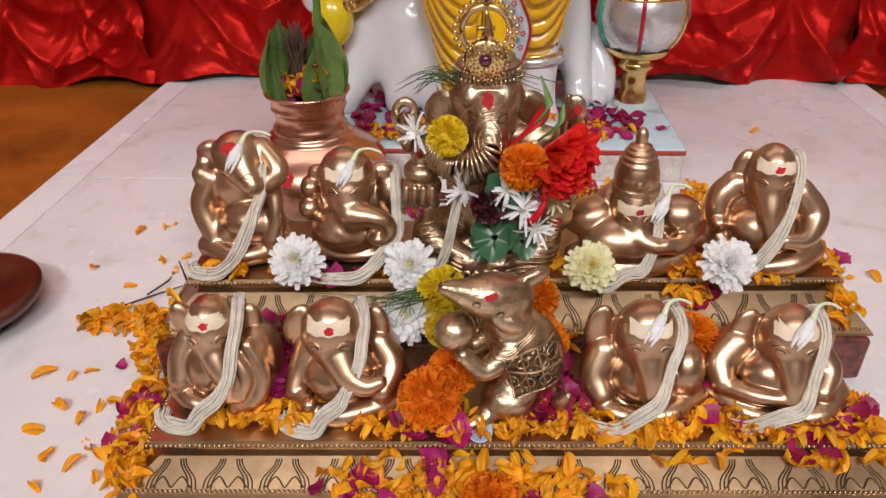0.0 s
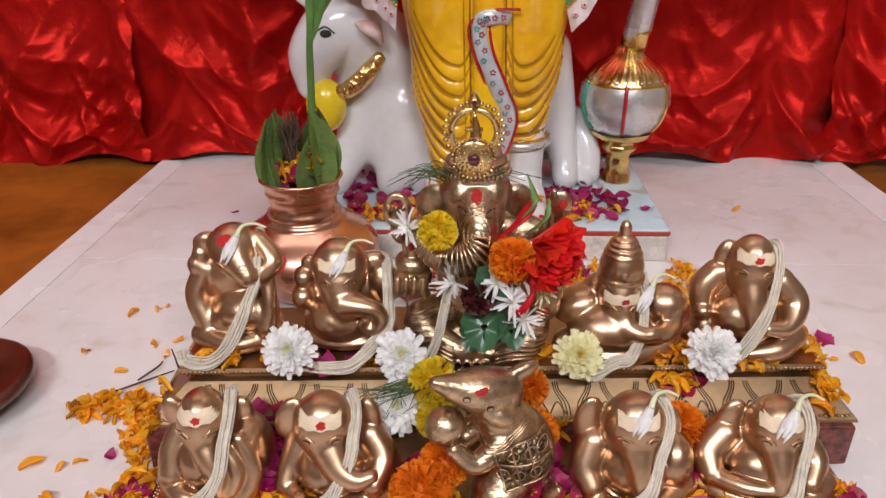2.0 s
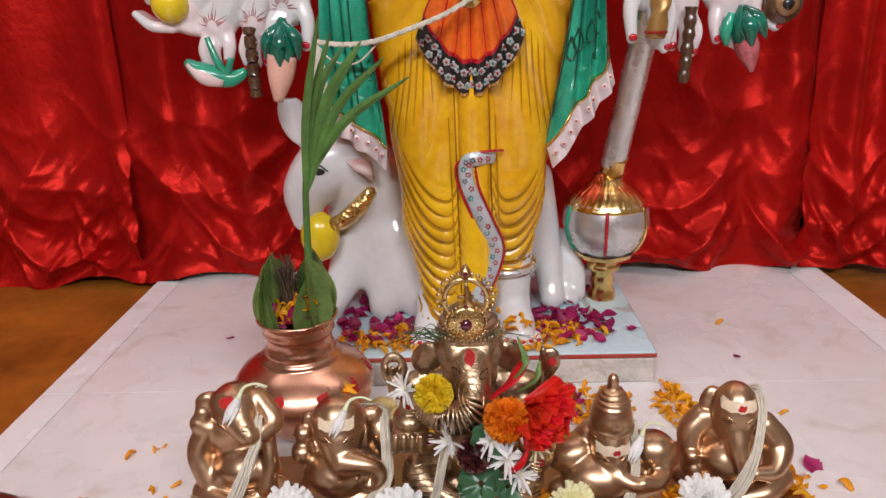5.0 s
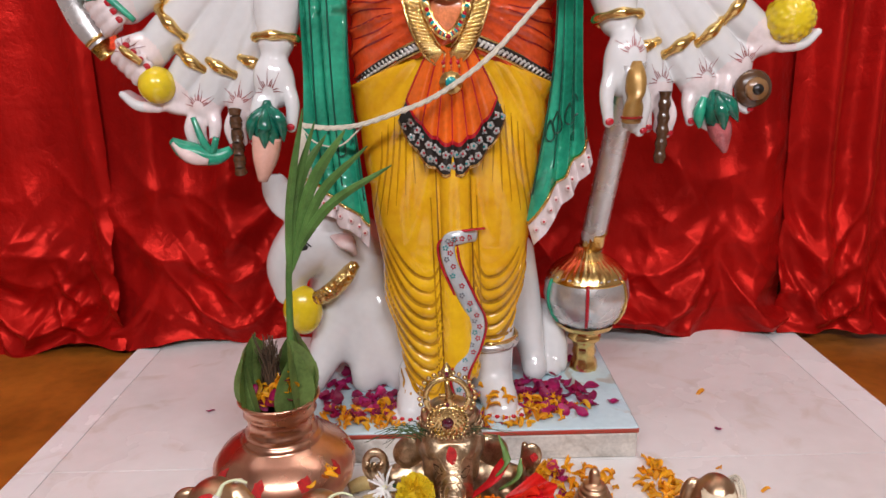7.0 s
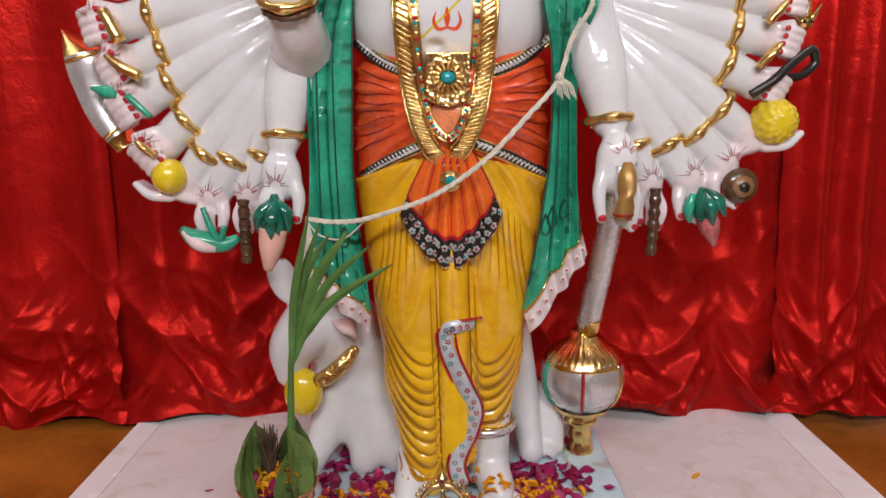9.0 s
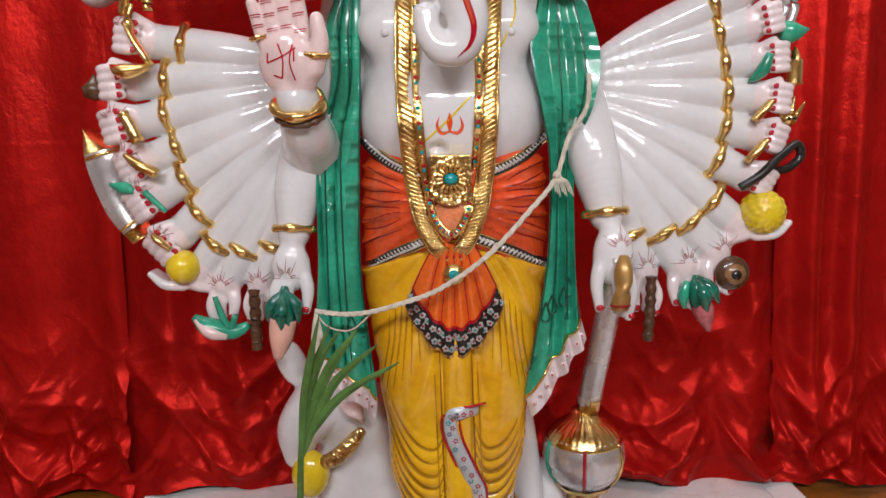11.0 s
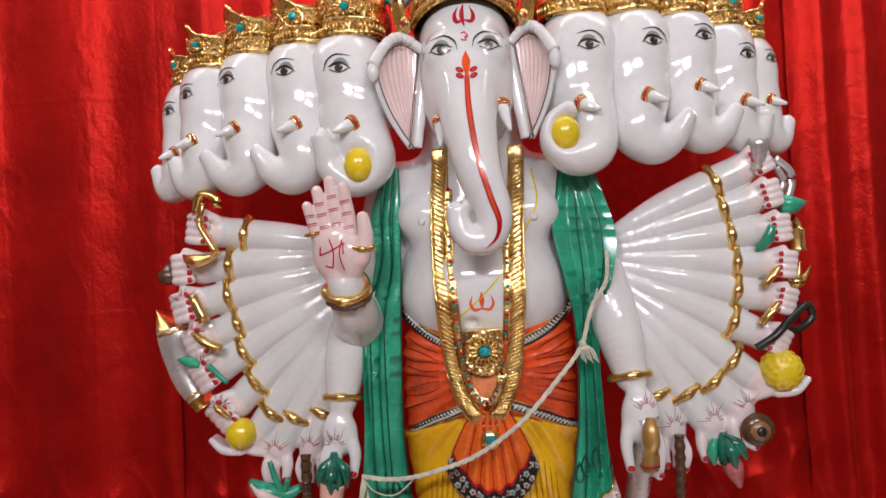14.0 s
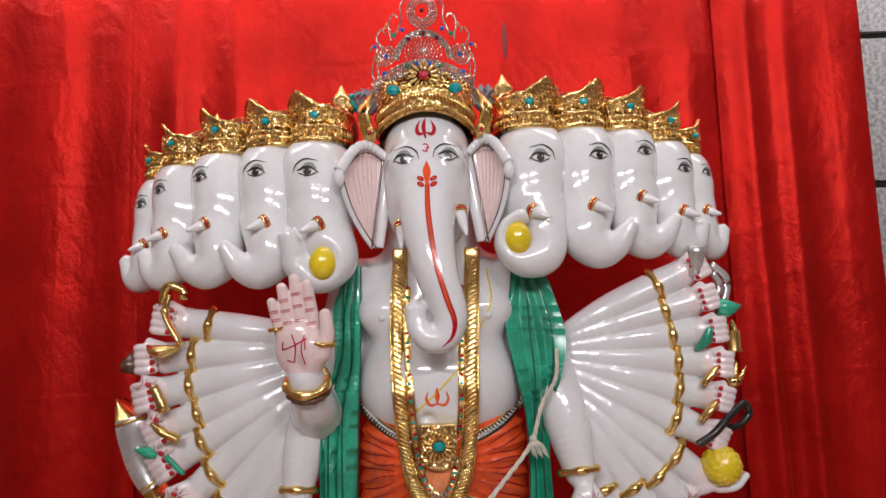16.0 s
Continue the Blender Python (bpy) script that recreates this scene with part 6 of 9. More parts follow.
STAND = (0.082, 0.548, 0.0)
STURN = 2.2
stand = thing("brass_stand", STAND, "two-step brass altar stand with engraved lotus petals and beaded edges", "altar stand", rz=STURN)
part("granite_block", Pile().add(box((-0.372, -0.012, 0.0), (0.385, 0.34, 0.006), 0.002), REDGRANITE, smooth=False), stand, "polished red granite slab under the lower step")
part("granite_block", Pile().add(box((-0.402, 0.142, 0.0065), (0.412, 0.345, 0.062), 0.003), REDGRANITE, smooth=False), stand, "polished red granite block under the upper step")
TIERS = [((-0.358, 0.358, 0.0, 0.18), [(0.030, 0.0065), (0.029, 0.0085), (0.024, 0.0105), (-0.005, 0.0275), (-0.013, 0.0290), (-0.013, 0.0435), (-0.001, 0.0445), (0.001, 0.048), (-0.001, 0.052)]),
         ((-0.366, 0.381, 0.186, 0.325), [(0.036, 0.0625), (0.035, 0.066), (0.031, 0.069), (-0.005, 0.097), (-0.012, 0.099), (-0.012, 0.109), (-0.001, 0.110), (0.001, 0.114), (-0.001, 0.118)])]
for (x0, x1, y0, y1), lv in TIERS:
    step = part("step", Pile().add(loft(x0, x1, y0, y1, lv), SHEETBRASS, smooth=False), stand)
    beads = Pile()
    zt, zl = lv[-1][1] - 0.004, lv[2][1] + 0.0005
    small = ball((0, 0, 0), 0.0021, 5, 7)
    for ze, out in ((zt, 0.0012), (zl, lv[2][0] + 0.0010)):
        n = int((x1 - x0 + 2 * out) / 0.0048)
        for k in range(n + 1):
            beads.add(small, SHEETBRASS, pose(x0 - out + 0.0048 * k, y0 - out, ze))
        for side in (x0 - out, x1 + out):
            for k in range(1, int((y1 - y0) / 0.0048)):
                beads.add(small, SHEETBRASS, pose(side, y0 + 0.0048 * k, ze))
    part("beaded_edge", beads, step)["kind"] = "stuff"
    lines = Pile()
    oa, za, ob_, zb = lv[2][0], lv[2][1], lv[3][0], lv[3][1]
    pitch = 0.0560
    for k in range(-7, 8):
        cx = (x0 + x1) / 2 + pitch * k
        for sgn in (-1, 1):
            for off, dep in ((0.0, 1.0), (0.0055, 1.0), (0.011, 0.97)):
                pts = []
                for t in np.linspace(0.06, 0.92, 9):
                    q = (0.004 + 0.8 * off) + 0.016 * (1 / (1 + math.exp(-9 * (t - 0.55)))) * (1 - 0.2 * off / 0.011)
                    x = cx + sgn * (pitch / 2 - q * 0.9)
                    o = oa + (ob_ - oa) * t
                    pts.append((x, y0 - o - 0.0007, za + (zb - za) * t + 0.0003))
                if x0 - 0.02 < pts[0][0] < x1 + 0.02 and x0 < pts[-1][0] < x1:
                    lines.add(tube(pts, 0.0007, 5, 18), ENGRAVED)
        heart = [(cx - 0.019 + 0.038 * t, 0.10 + 0.30 * abs(math.sin(t * 2 * math.pi)) ** 1.5) for t in np.linspace(0, 1, 13)]
        if x0 + 0.02 < cx < x1 - 0.02:
            lines.add(tube([(x, y0 - (oa + (ob_ - oa) * t) - 0.0006, za + (zb - za) * t + 0.0003) for x, t in heart], 0.0008, 5, 30), ENGRAVED)
    for k in range(-2, 3):
        for t in range(14):
            a = t * 0.45
            r = 0.0042 * (1 - t / 20)
            if t:
                lines.add(tube([(0.02 * k + pr * math.cos(pa), y0 + 0.0115, lv[4][1] + 0.0045 + pr * 0.8 * math.sin(pa)), (0.02 * k + r * math.cos(a), y0 + 0.0115, lv[4][1] + 0.0045 + r * 0.8 * math.sin(a))], 0.0006, 4, 2), ENGRAVED)
            pr, pa = r, a
    for sgn in (-1, 1):
        ex = (x0 if sgn < 0 else x1) - sgn * 0.018
        for k in range(9):
            for d in (-1, 1):
                xx = ex + sgn * -0.0045 * k + sgn * 0.012
                lines.add(tube([(xx - 0.004 * d, y0 + 0.0115, lv[4][1] + 0.0005), (xx + 0.004 * d, y0 + 0.0115, lv[5][1] - 0.0005)], 0.0006, 4, 2), ENGRAVED)
    part("engraving", lines, step, "darkened engraved petal outlines")["kind"] = "stuff"

on_stand = Matrix.Translation(STAND) @ Euler((0, 0, radians(STURN))).to_matrix().to_4x4()
SUPPORT = []


def rests(vf, m=None):
    """Remember a skin as something that petals can fall on."""
    v = np.asarray(vf[0], float)
    if m is not None:
        a = np.array(m)
        v = v @ a[:3, :3].T + a[:3, 3]
    f = np.asarray(vf[1])
    SUPPORT.append((v, f))


for (x0, x1, y0, y1), lv in TIERS:
    rests(loft(x0, x1, y0, y1, lv), on_stand)
rests(box((-0.402, 0.142, 0.0065), (0.412, 0.345, 0.062)), on_stand)
rests(box((-0.372, -0.012, 0.0), (0.385, 0.34, 0.006)), on_stand)
rests((np.array([(-1.5, -0.8, 0), (1.5, -0.8, 0), (1.5, 2.2, 0), (-1.5, 2.2, 0.0)]), np.array([[0, 1, 2, 3]])))
rests(box((PX0, PY0, 0), (PX1, PY1, PZ + 0.001)))


# ---- small brass idols ----
def base_form(c, w=1.0):
    """Seat and back that all the idols share."""
    c.ell((0, 0.006, 0.013), (0.050 * w, 0.036, 0.0145), 0.006)
    c.ell((0, 0.012, 0.056), (0.044 * w, 0.028, 0.047), 0.004)
    c.ell((0, -0.004, 0.034), (0.048 * w, 0.036, 0.030), 0.004)


def face(c, hx, hz, rx, rz, sd=1, drop=0.040):
    """An egg of a head with the root of its trunk."""
    c.ell((hx, -0.010, hz), (rx, 0.030, rz), 0.003)
    c.chain([(hx, -0.018, hz - 0.010), (hx + 0.003 * sd, -0.030, hz - 0.026), (hx + 0.008 * sd, -0.040, hz - drop)], [rx * 0.86, rx * 0.66, rx * 0.46], 0.004)


def seated_left(c):
    c.ell((0, 0.004, 0.010), (0.052, 0.040, 0.011), 0.003)
    c.ell((0.002, 0.010, 0.048), (0.044, 0.030, 0.046), 0.006)
    c.ell((-0.008, -0.016, 0.042), (0.030, 0.030, 0.030), 0.004)
    c.chain([(-0.034, -0.002, 0.066), (-0.043, -0.012, 0.048), (-0.044, -0.022, 0.030)], [0.0150, 0.0150, 0.0150], 0.0025)
    c.chain([(-0.048, -0.020, 0.014), (-0.030, -0.040, 0.013), (-0.014, -0.046, 0.012)], [0.013, 0.0125, 0.009], 0.0020)
    c.ell((0.034, -0.006, 0.044), (0.024, 0.034, 0.040), 0.0030)
    c.chain([(0.030, -0.026, 0.074), (0.042, -0.034, 0.048), (0.036, -0.042, 0.022), (0.014, -0.046, 0.012)], [0.008, 0.009, 0.010, 0.010], 0.0015)
    c.chain([(0.018, -0.034, 0.066), (0.028, -0.042, 0.046), (0.020, -0.047, 0.026)], [0.008, 0.008, 0.008], 0.0015)
    c.ell((-0.007, -0.012, 0.0875), (0.0250, 0.030, 0.0355), 0.0012)
    c.chain([(-0.005, -0.026, 0.076), (0.002, -0.040, 0.060), (0.010, -0.047, 0.044), (0.010, -0.049, 0.028)], [0.0165, 0.0120, 0.0095, 0.0075], 0.0040)
    c.ell((-0.039, 0.002, 0.088), (0.0125, 0.008, 0.021), 0.0020, (0, -12, 10)).ell((0.026, 0.002, 0.082), (0.014, 0.009, 0.024), 0.0020, (0, 14, -10))


def seated_broad(c):
    c.ell((0, 0.004, 0.010), (0.054, 0.040, 0.011), 0.003)
    c.ell((0, 0.010, 0.046), (0.046, 0.030, 0.044), 0.006)
    c.ell((-0.006, -0.018, 0.038), (0.035, 0.032, 0.028), 0.0040)
    c.chain([(-0.036, 0.000, 0.064), (-0.046, -0.012, 0.040), (-0.052, -0.026, 0.022)], [0.0150, 0.0135, 0.0120], 0.0025)
    c.chain([(-0.052, -0.026, 0.020), (-0.036, -0.044, 0.020)], [0.0100, 0.0080], 0.0020)
    c.ell((-0.034, -0.048, 0.022), 0.0082, 0.0012)
    c.chain([(-0.040, -0.042, 0.010), (-0.004, -0.052, 0.011), (0.052, -0.030, 0.012)], [0.0110, 0.0115, 0.0125], 0.0015)
    c.chain([(0.034, 0.000, 0.064), (0.046, -0.014, 0.044), (0.038, -0.036, 0.030)], [0.0165, 0.0160, 0.0120], 0.0025)
    c.ell((0.050, -0.010, 0.026), (0.014, 0.028, 0.020), 0.0030)
    c.ell((-0.010, -0.012, 0.0870), (0.0315, 0.030, 0.0360), 0.0012)
    c.chain([(-0.004, -0.028, 0.072), (0.008, -0.044, 0.056), (0.024, -0.050, 0.049), (0.038, -0.048, 0.052)], [0.0195, 0.0140, 0.0105, 0.0075], 0.0040)
    c.ell((-0.046, 0.002, 0.083), (0.0165, 0.008, 0.026), 0.0015, (0, 16, 12)).ell((0.034, 0.004, 0.084), (0.012, 0.008, 0.022), 0.0015, (0, -10, -10))


def seated_eared(c):
    c.ell((0, 0.004, 0.010), (0.060, 0.042, 0.011), 0.003)
    c.ell((0, 0.010, 0.046), (0.048, 0.030, 0.044), 0.006)
    c.ell((0.004, -0.016, 0.038), (0.036, 0.034, 0.030), 0.0040)
    c.chain([(-0.038, -0.004, 0.058), (-0.046, -0.018, 0.036), (-0.040, -0.032, 0.022)], [0.0185, 0.0170, 0.0140], 0.0020)
    c.chain([(-0.056, -0.020, 0.012), (-0.024, -0.048, 0.011), (0.012, -0.052, 0.010)], [0.0130, 0.0120, 0.0090], 0.0015)
    c.chain([(0.058, -0.016, 0.014), (0.030, -0.044, 0.012), (0.000, -0.050, 0.010)], [0.0150, 0.0130, 0.0090], 0.0015)
    c.ell((0.045, -0.006, 0.040), (0.022, 0.030, 0.034), 0.0025)
    c.ell((0.000, -0.012, 0.0880), (0.0325, 0.031, 0.0380), 0.0012)
    c.chain([(0.002, -0.028, 0.074), (0.004, -0.042, 0.056), (0.006, -0.050, 0.036)], [0.0190, 0.0130, 0.0085], 0.0040)
    c.ell((-0.044, 0.002, 0.080), (0.0160, 0.008, 0.031), 0.0015, (0, 6, 10)).ell((0.040, 0.002, 0.080), (0.0120, 0.008, 0.024), 0.0015, (0, -8, -10))


def seated_folded(c):
    c.ell((0, 0.004, 0.010), (0.062, 0.042, 0.011), 0.003)
    c.ell((0.002, 0.010, 0.042), (0.048, 0.030, 0.040), 0.006)
    c.ell((0.002, -0.014, 0.036), (0.036, 0.032, 0.028), 0.0040)
    c.chain([(-0.036, 0.000, 0.058), (-0.050, -0.012, 0.042), (-0.048, -0.030, 0.030)], [0.0190, 0.0180, 0.0120], 0.0020)
    c.chain([(-0.048, -0.030, 0.028), (-0.016, -0.048, 0.031), (0.020, -0.050, 0.032)], [0.0100, 0.0092, 0.0072], 0.0012)
    c.chain([(-0.058, -0.018, 0.012), (-0.024, -0.050, 0.010), (0.016, -0.054, 0.009)], [0.0140, 0.0118, 0.0090], 0.0012)
    c.chain([(0.064, -0.014, 0.014), (0.044, -0.044, 0.012), (0.010, -0.052, 0.009)], [0.0165, 0.0135, 0.0090], 0.0012)
    c.chain([(0.040, 0.000, 0.056), (0.052, -0.012, 0.042), (0.046, -0.032, 0.030)], [0.0165, 0.0150, 0.0110], 0.0020)
    c.ell((0.008, -0.012, 0.0800), (0.0285, 0.029, 0.0350), 0.0012)
    c.chain([(0.010, -0.028, 0.066), (0.012, -0.042, 0.050), (0.012, -0.050, 0.034)], [0.0175, 0.0120, 0.0080], 0.0040)
    c.ell((-0.030, 0.002, 0.076), (0.0150, 0.008, 0.024), 0.0015, (0, 14, 10)).ell((0.044, 0.002, 0.074), (0.0120, 0.008, 0.021), 0.0015, (0, -14, -10))


def seated_turned(c):
    base_form(c, 0.92)
    c.ell((0.002, 0.002, 0.082), (0.039, 0.026, 0.036), 0.004).ell((0.010, -0.014, 0.048), (0.036, 0.036, 0.027), 0.0042)
    c.chain([(-0.035, -0.002, 0.092), (-0.047, -0.008, 0.062), (-0.036, -0.022, 0.028)], [0.014, 0.0145, 0.013], 0.0042)
    c.chain([(0.038, -0.020, 0.092), (0.040, -0.034, 0.064), (0.034, -0.040, 0.034)], [0.0095, 0.0085, 0.012], 0.0042)
    c.chain([(0.030, -0.006, 0.132), (0.046, -0.022, 0.110), (0.034, -0.030, 0.098)], [0.0105, 0.013, 0.0105], 0.004)
    c.chain([(-0.044, -0.020, 0.016), (-0.006, -0.048, 0.016), (0.044, -0.024, 0.015)], [0.015, 0.012, 0.015], 0.0042)
    c.ell((0.002, -0.006, 0.122), (0.0285, 0.030, 0.028), 0.0042).chain([(0.008, -0.022, 0.114), (0.020, -0.038, 0.100)], [0.020, 0.012], 0.008)
    c.ell((-0.030, 0.002, 0.126), (0.016, 0.008, 0.012), 0.002, (0, -18, 0)).ell((-0.037, 0.000, 0.112), 0.0105, 0.0042).ell((-0.042, -0.002, 0.099), 0.0125, 0.0042)


def seated_coiled(c):
    base_form(c, 1.1)
    c.ell((-0.006, -0.016, 0.044), (0.039, 0.037, 0.029), 0.0042)
    c.ell((0.0, -0.008, 0.018), (0.058, 0.040, 0.016), 0.0042)
    c.ell((-0.048, 0.000, 0.090), (0.013, 0.016, 0.014), 0.0042).ell((-0.050, -0.006, 0.066), (0.0145, 0.018, 0.016), 0.0042)
    c.ell((0.044, 0.004, 0.076), (0.020, 0.018, 0.028), 0.0042).ell((0.034, 0.006, 0.106), (0.014, 0.010, 0.014), 0.0042)
    face(c, -0.004, 0.108, 0.0325, 0.037)
    c.chain([(0.004, -0.042, 0.076), (0.022, -0.048, 0.076), (0.038, -0.048, 0.070), (0.043, -0.048, 0.056), (0.034, -0.050, 0.046), (0.024, -0.050, 0.052), (0.027, -0.053, 0.060)], [0.017, 0.0125, 0.0105, 0.0095, 0.0085, 0.007, 0.005], 0.003, 28)
    c.ell((-0.040, 0.002, 0.108), (0.011, 0.008, 0.010), 0.0042)


def seated_crowned(c):
    base_form(c, 1.1)
    hx, hz = 0.0, 0.082
    c.ell((-0.010, -0.016, 0.040), (0.049, 0.038, 0.031), 0.0035)
    c.ell((-0.047, 0.000, 0.060), (0.031, 0.026, 0.022), 0.003, (0, -22, 0)).ell((0.055, 0.000, 0.062), (0.028, 0.026, 0.027), 0.003, (0, 20, 0))
    c.chain([(0.062, -0.016, 0.044), (0.050, -0.036, 0.044), (0.034, -0.044, 0.050)], [0.014, 0.011, 0.008], 0.0042)
    c.chain([(-0.058, -0.014, 0.016), (-0.010, -0.046, 0.014), (0.056, -0.016, 0.016)], [0.016, 0.013, 0.016], 0.0042)
    face(c, hx, hz, 0.0250, 0.032)
    c.chain([(0.006, -0.038, 0.052), (0.022, -0.046, 0.048), (0.042, -0.044, 0.046)], [0.013, 0.010, 0.007], 0.0042)
    c.ell((-0.026, 0.002, 0.080), (0.010, 0.008, 0.011), 0.0042)
    c.ell((hx, -0.006, hz + 0.034), (0.0255, 0.027, 0.030), 0.0042)
    for zc, rr in ((0.018, 0.0272), (0.023, 0.0278), (0.052, 0.0215), (0.058, 0.0190), (0.064, 0.0160), (0.069, 0.0125)):
        c.ell((hx, -0.006, hz + zc), (rr + 0.0016, rr + 0.0016, 0.0034), 0.0012)
    c.ell((hx, -0.006, hz + 0.080), (0.0072, 0.0072, 0.0120), 0.0042)
    c.ell((hx, -0.032, hz + 0.032), (0.0058, 0.0030, 0.0058), 0.001)
    c.press(lambda X, Y, Z: 0.0009 * np.sin((X + Z) * 1000) * np.sin((X - Z) * 1000) * (Z > hz + 0.027) * (Z < hz + 0.050), (hx - 0.04, -0.04, hz), (hx + 0.04, 0.04, hz + 0.06))


def seated_tall(c):
    base_form(c, 1.05)
    c.ell((-0.006, -0.018, 0.046), (0.034, 0.032, 0.030), 0.0030)
    c.chain([(-0.036, 0.000, 0.092), (-0.050, -0.006, 0.074), (-0.050, -0.018, 0.050)], [0.0165, 0.0165, 0.0125], 0.0030)
    c.ell((-0.050, -0.024, 0.052), (0.0110, 0.0120, 0.0100), 0.0015)
    c.ell((-0.046, -0.012, 0.030), (0.0140, 0.0220, 0.0180), 0.0030)
    c.chain([(0.036, 0.000, 0.086), (0.054, -0.008, 0.062), (0.044, -0.034, 0.044), (0.020, -0.046, 0.046)], [0.0175, 0.0185, 0.0120, 0.0080], 0.0025)
    c.chain([(-0.056, -0.016, 0.014), (-0.030, -0.042, 0.013), (0.004, -0.048, 0.011)], [0.0140, 0.0125, 0.0090], 0.0015)
    c.chain([(0.060, -0.012, 0.018), (0.036, -0.040, 0.015), (0.006, -0.048, 0.011)], [0.0170, 0.0150, 0.0090], 0.0015)
    c.ell((-0.002, -0.010, 0.1080), (0.0275, 0.030, 0.0400), 0.0015)
    c.chain([(-0.002, -0.026, 0.094), (0.000, -0.040, 0.074), (0.004, -0.048, 0.052)], [0.0175, 0.0125, 0.0085], 0.0040)
    c.ell((-0.030, 0.002, 0.116), (0.0120, 0.008, 0.0200), 0.0020, (0, 14, 10)).ell((0.027, 0.002, 0.112), (0.0110, 0.008, 0.0200), 0.0020, (0, -14, -10))


def idol(form, at, rz, label, s=1.0, head=(0.0, 0.112), crown=False, mark=True, bud=0, fall=-1, tall=1.0):
    """A smooth seated brass idol, its forehead marked with paste and vermilion; fall: the side to which its thread drops."""
    hx, hz = head
    c = Clay((-0.092, -0.078, -0.003), (0.092, 0.062, 0.182 if crown else 0.162), 0.0016)
    form(c)
    c.soften(1)
    c.keep(lambda X, Y, Z: 0.0008 - Z, (-0.09, -0.08, -0.01), (0.09, 0.07, 0.02))
    vf = c.skin()
    geo = Pile().add(vf, BRASS)
    tr = tree_of([vf])
    for k in (-1, 1):
        ex, ez = hx + 0.0145 * k + 0.001, hz - 0.008
        geo.add(laid(tr, spot((ex, ez), 0.0044, 0.0024, 2, 12), 0.0004), SADDLE)
        geo.add(laid(tr, spot((ex, ez), 0.0034, 0.0016, 2, 12), 0.0010), BRASS)
        q, _ = laid(tr, stroke([(ex - 0.008, ez + 0.001), (ex, ez + 0.0062), (ex + 0.008, ez + 0.001)], 0.001, 7), 0.0004)
        geo.add(tube(q[1::3], 0.0010, 5, 12), BRASS)
    if mark:
        zz = hz + (0.012 if not crown else 0.006)
        geo.add(laid(tr, sheet(lambda u, v: (hx - 0.0205 + 0.041 * u, 0 * u, zz - 0.0062 + 0.0124 * v + 0.0008 * np.sin(u * 20)), 24, 6), 0.0005), PASTE)
        geo.add(laid(tr, spot((hx + 0.002, zz - 0.001), 0.0046, 0.0036, 2, 14, 0.6), 0.0014), KUMKUM)
    else:
        geo.add(laid(tr, spot((hx - 0.002, hz + 0.022), 0.012, 0.005, 2, 14, 0.4), 0.0012), KUMKUM)
    m = pose(*at, 0, 0, rz) @ Matrix.Diagonal((s, s, s * tall, 1))
    ob = geo.make("brass_idol")
    ob.matrix_world = m
    tagged(ob, label, "idol", "brass idols on the stand")
    if fall < 0:
        rough_way = [(hx + 0.016, 0.032, hz - 0.02), (hx + 0.026, 0.012, hz + 0.014), (hx + 0.028, -0.020, hz - 0.002), (hx + 0.022, -0.044, hz - 0.034), (hx + 0.012, -0.058, hz - 0.060),
                     (hx - 0.006, -0.068, 0.026), (-0.026, -0.071, 0.008), (-0.044, -0.066, 0.004), (-0.060, -0.056, 0.003), (-0.064, -0.040, 0.004)]
    else:
        rough_way = [(hx + 0.020, 0.030, hz - 0.01), (hx + 0.044, 0.014, hz - 0.002), (hx + 0.054, -0.014, hz - 0.014), (hx + 0.056, -0.034, hz - 0.040), (hx + 0.050, -0.050, hz - 0.066),
                     (hx + 0.034, -0.064, 0.024), (hx + 0.014, -0.072, 0.008), (hx - 0.006, -0.072, 0.004), (hx - 0.024, -0.070, 0.003), (hx - 0.040, -0.066, 0.003)]
    route = np.array(rough_way)
    fine = spline(route, 28)
    for q in fine:
        near = tr.find_nearest(Vector(q))
        if near[0] is not None:
            out = Vector(q) - near[0]
            if out.dot(near[1]) < 0.0045:
                q[:] = near[0] + near[1] * 0.0045
        q[2] = max(q[2], 0.0035)
    fine[1:-1] = (fine[:-2] + 2 * fine[1:-1] + fine[2:]) / 4
    strands = Pile()
    for k in range(24):
        a = k * 2.399
        r = 0.0072 * math.sqrt((k + 0.5) / 24)
        wav = np.stack([cloud(np.linspace(0, 4, 28) + 7 * k, 1.5 + q, 0) - 0.5 for q in range(3)], 1) * 0.0075
        tang = np.gradient(fine, axis=0)
        tang /= np.linalg.norm(tang, axis=1, keepdims=True) + 1e-9
        across = np.cross(tang, (0.15, -0.85, 0.5))
        across /= np.linalg.norm(across, axis=1, keepdims=True) + 1e-9
        lift = np.cross(across, tang)
        wide = (0.75 + 0.6 * np.linspace(0, 1, 28) ** 2)[:, None]
        p = fine + wav + across * (r * math.cos(a)) * wide + np.array((0, -0.5, 0.6)) * (abs(r * math.sin(a)) * 0.55)
        p[:, 2] = np.maximum(p[:, 2], 0.0018)
        strands.add(tube(p, 0.00120, 5, 56), COTTON)
    th = strands.make("cotton_thread")
    th.matrix_world = m
    tagged(th, "skein of raw cotton thread draped over a brass idol", "thread", "threads on the idols")
    if bud:
        tuberose((hx + 0.010, -0.024, hz + 0.030) if not crown else (hx + 0.034, -0.018, hz + 0.020), m, bud)
    return ob


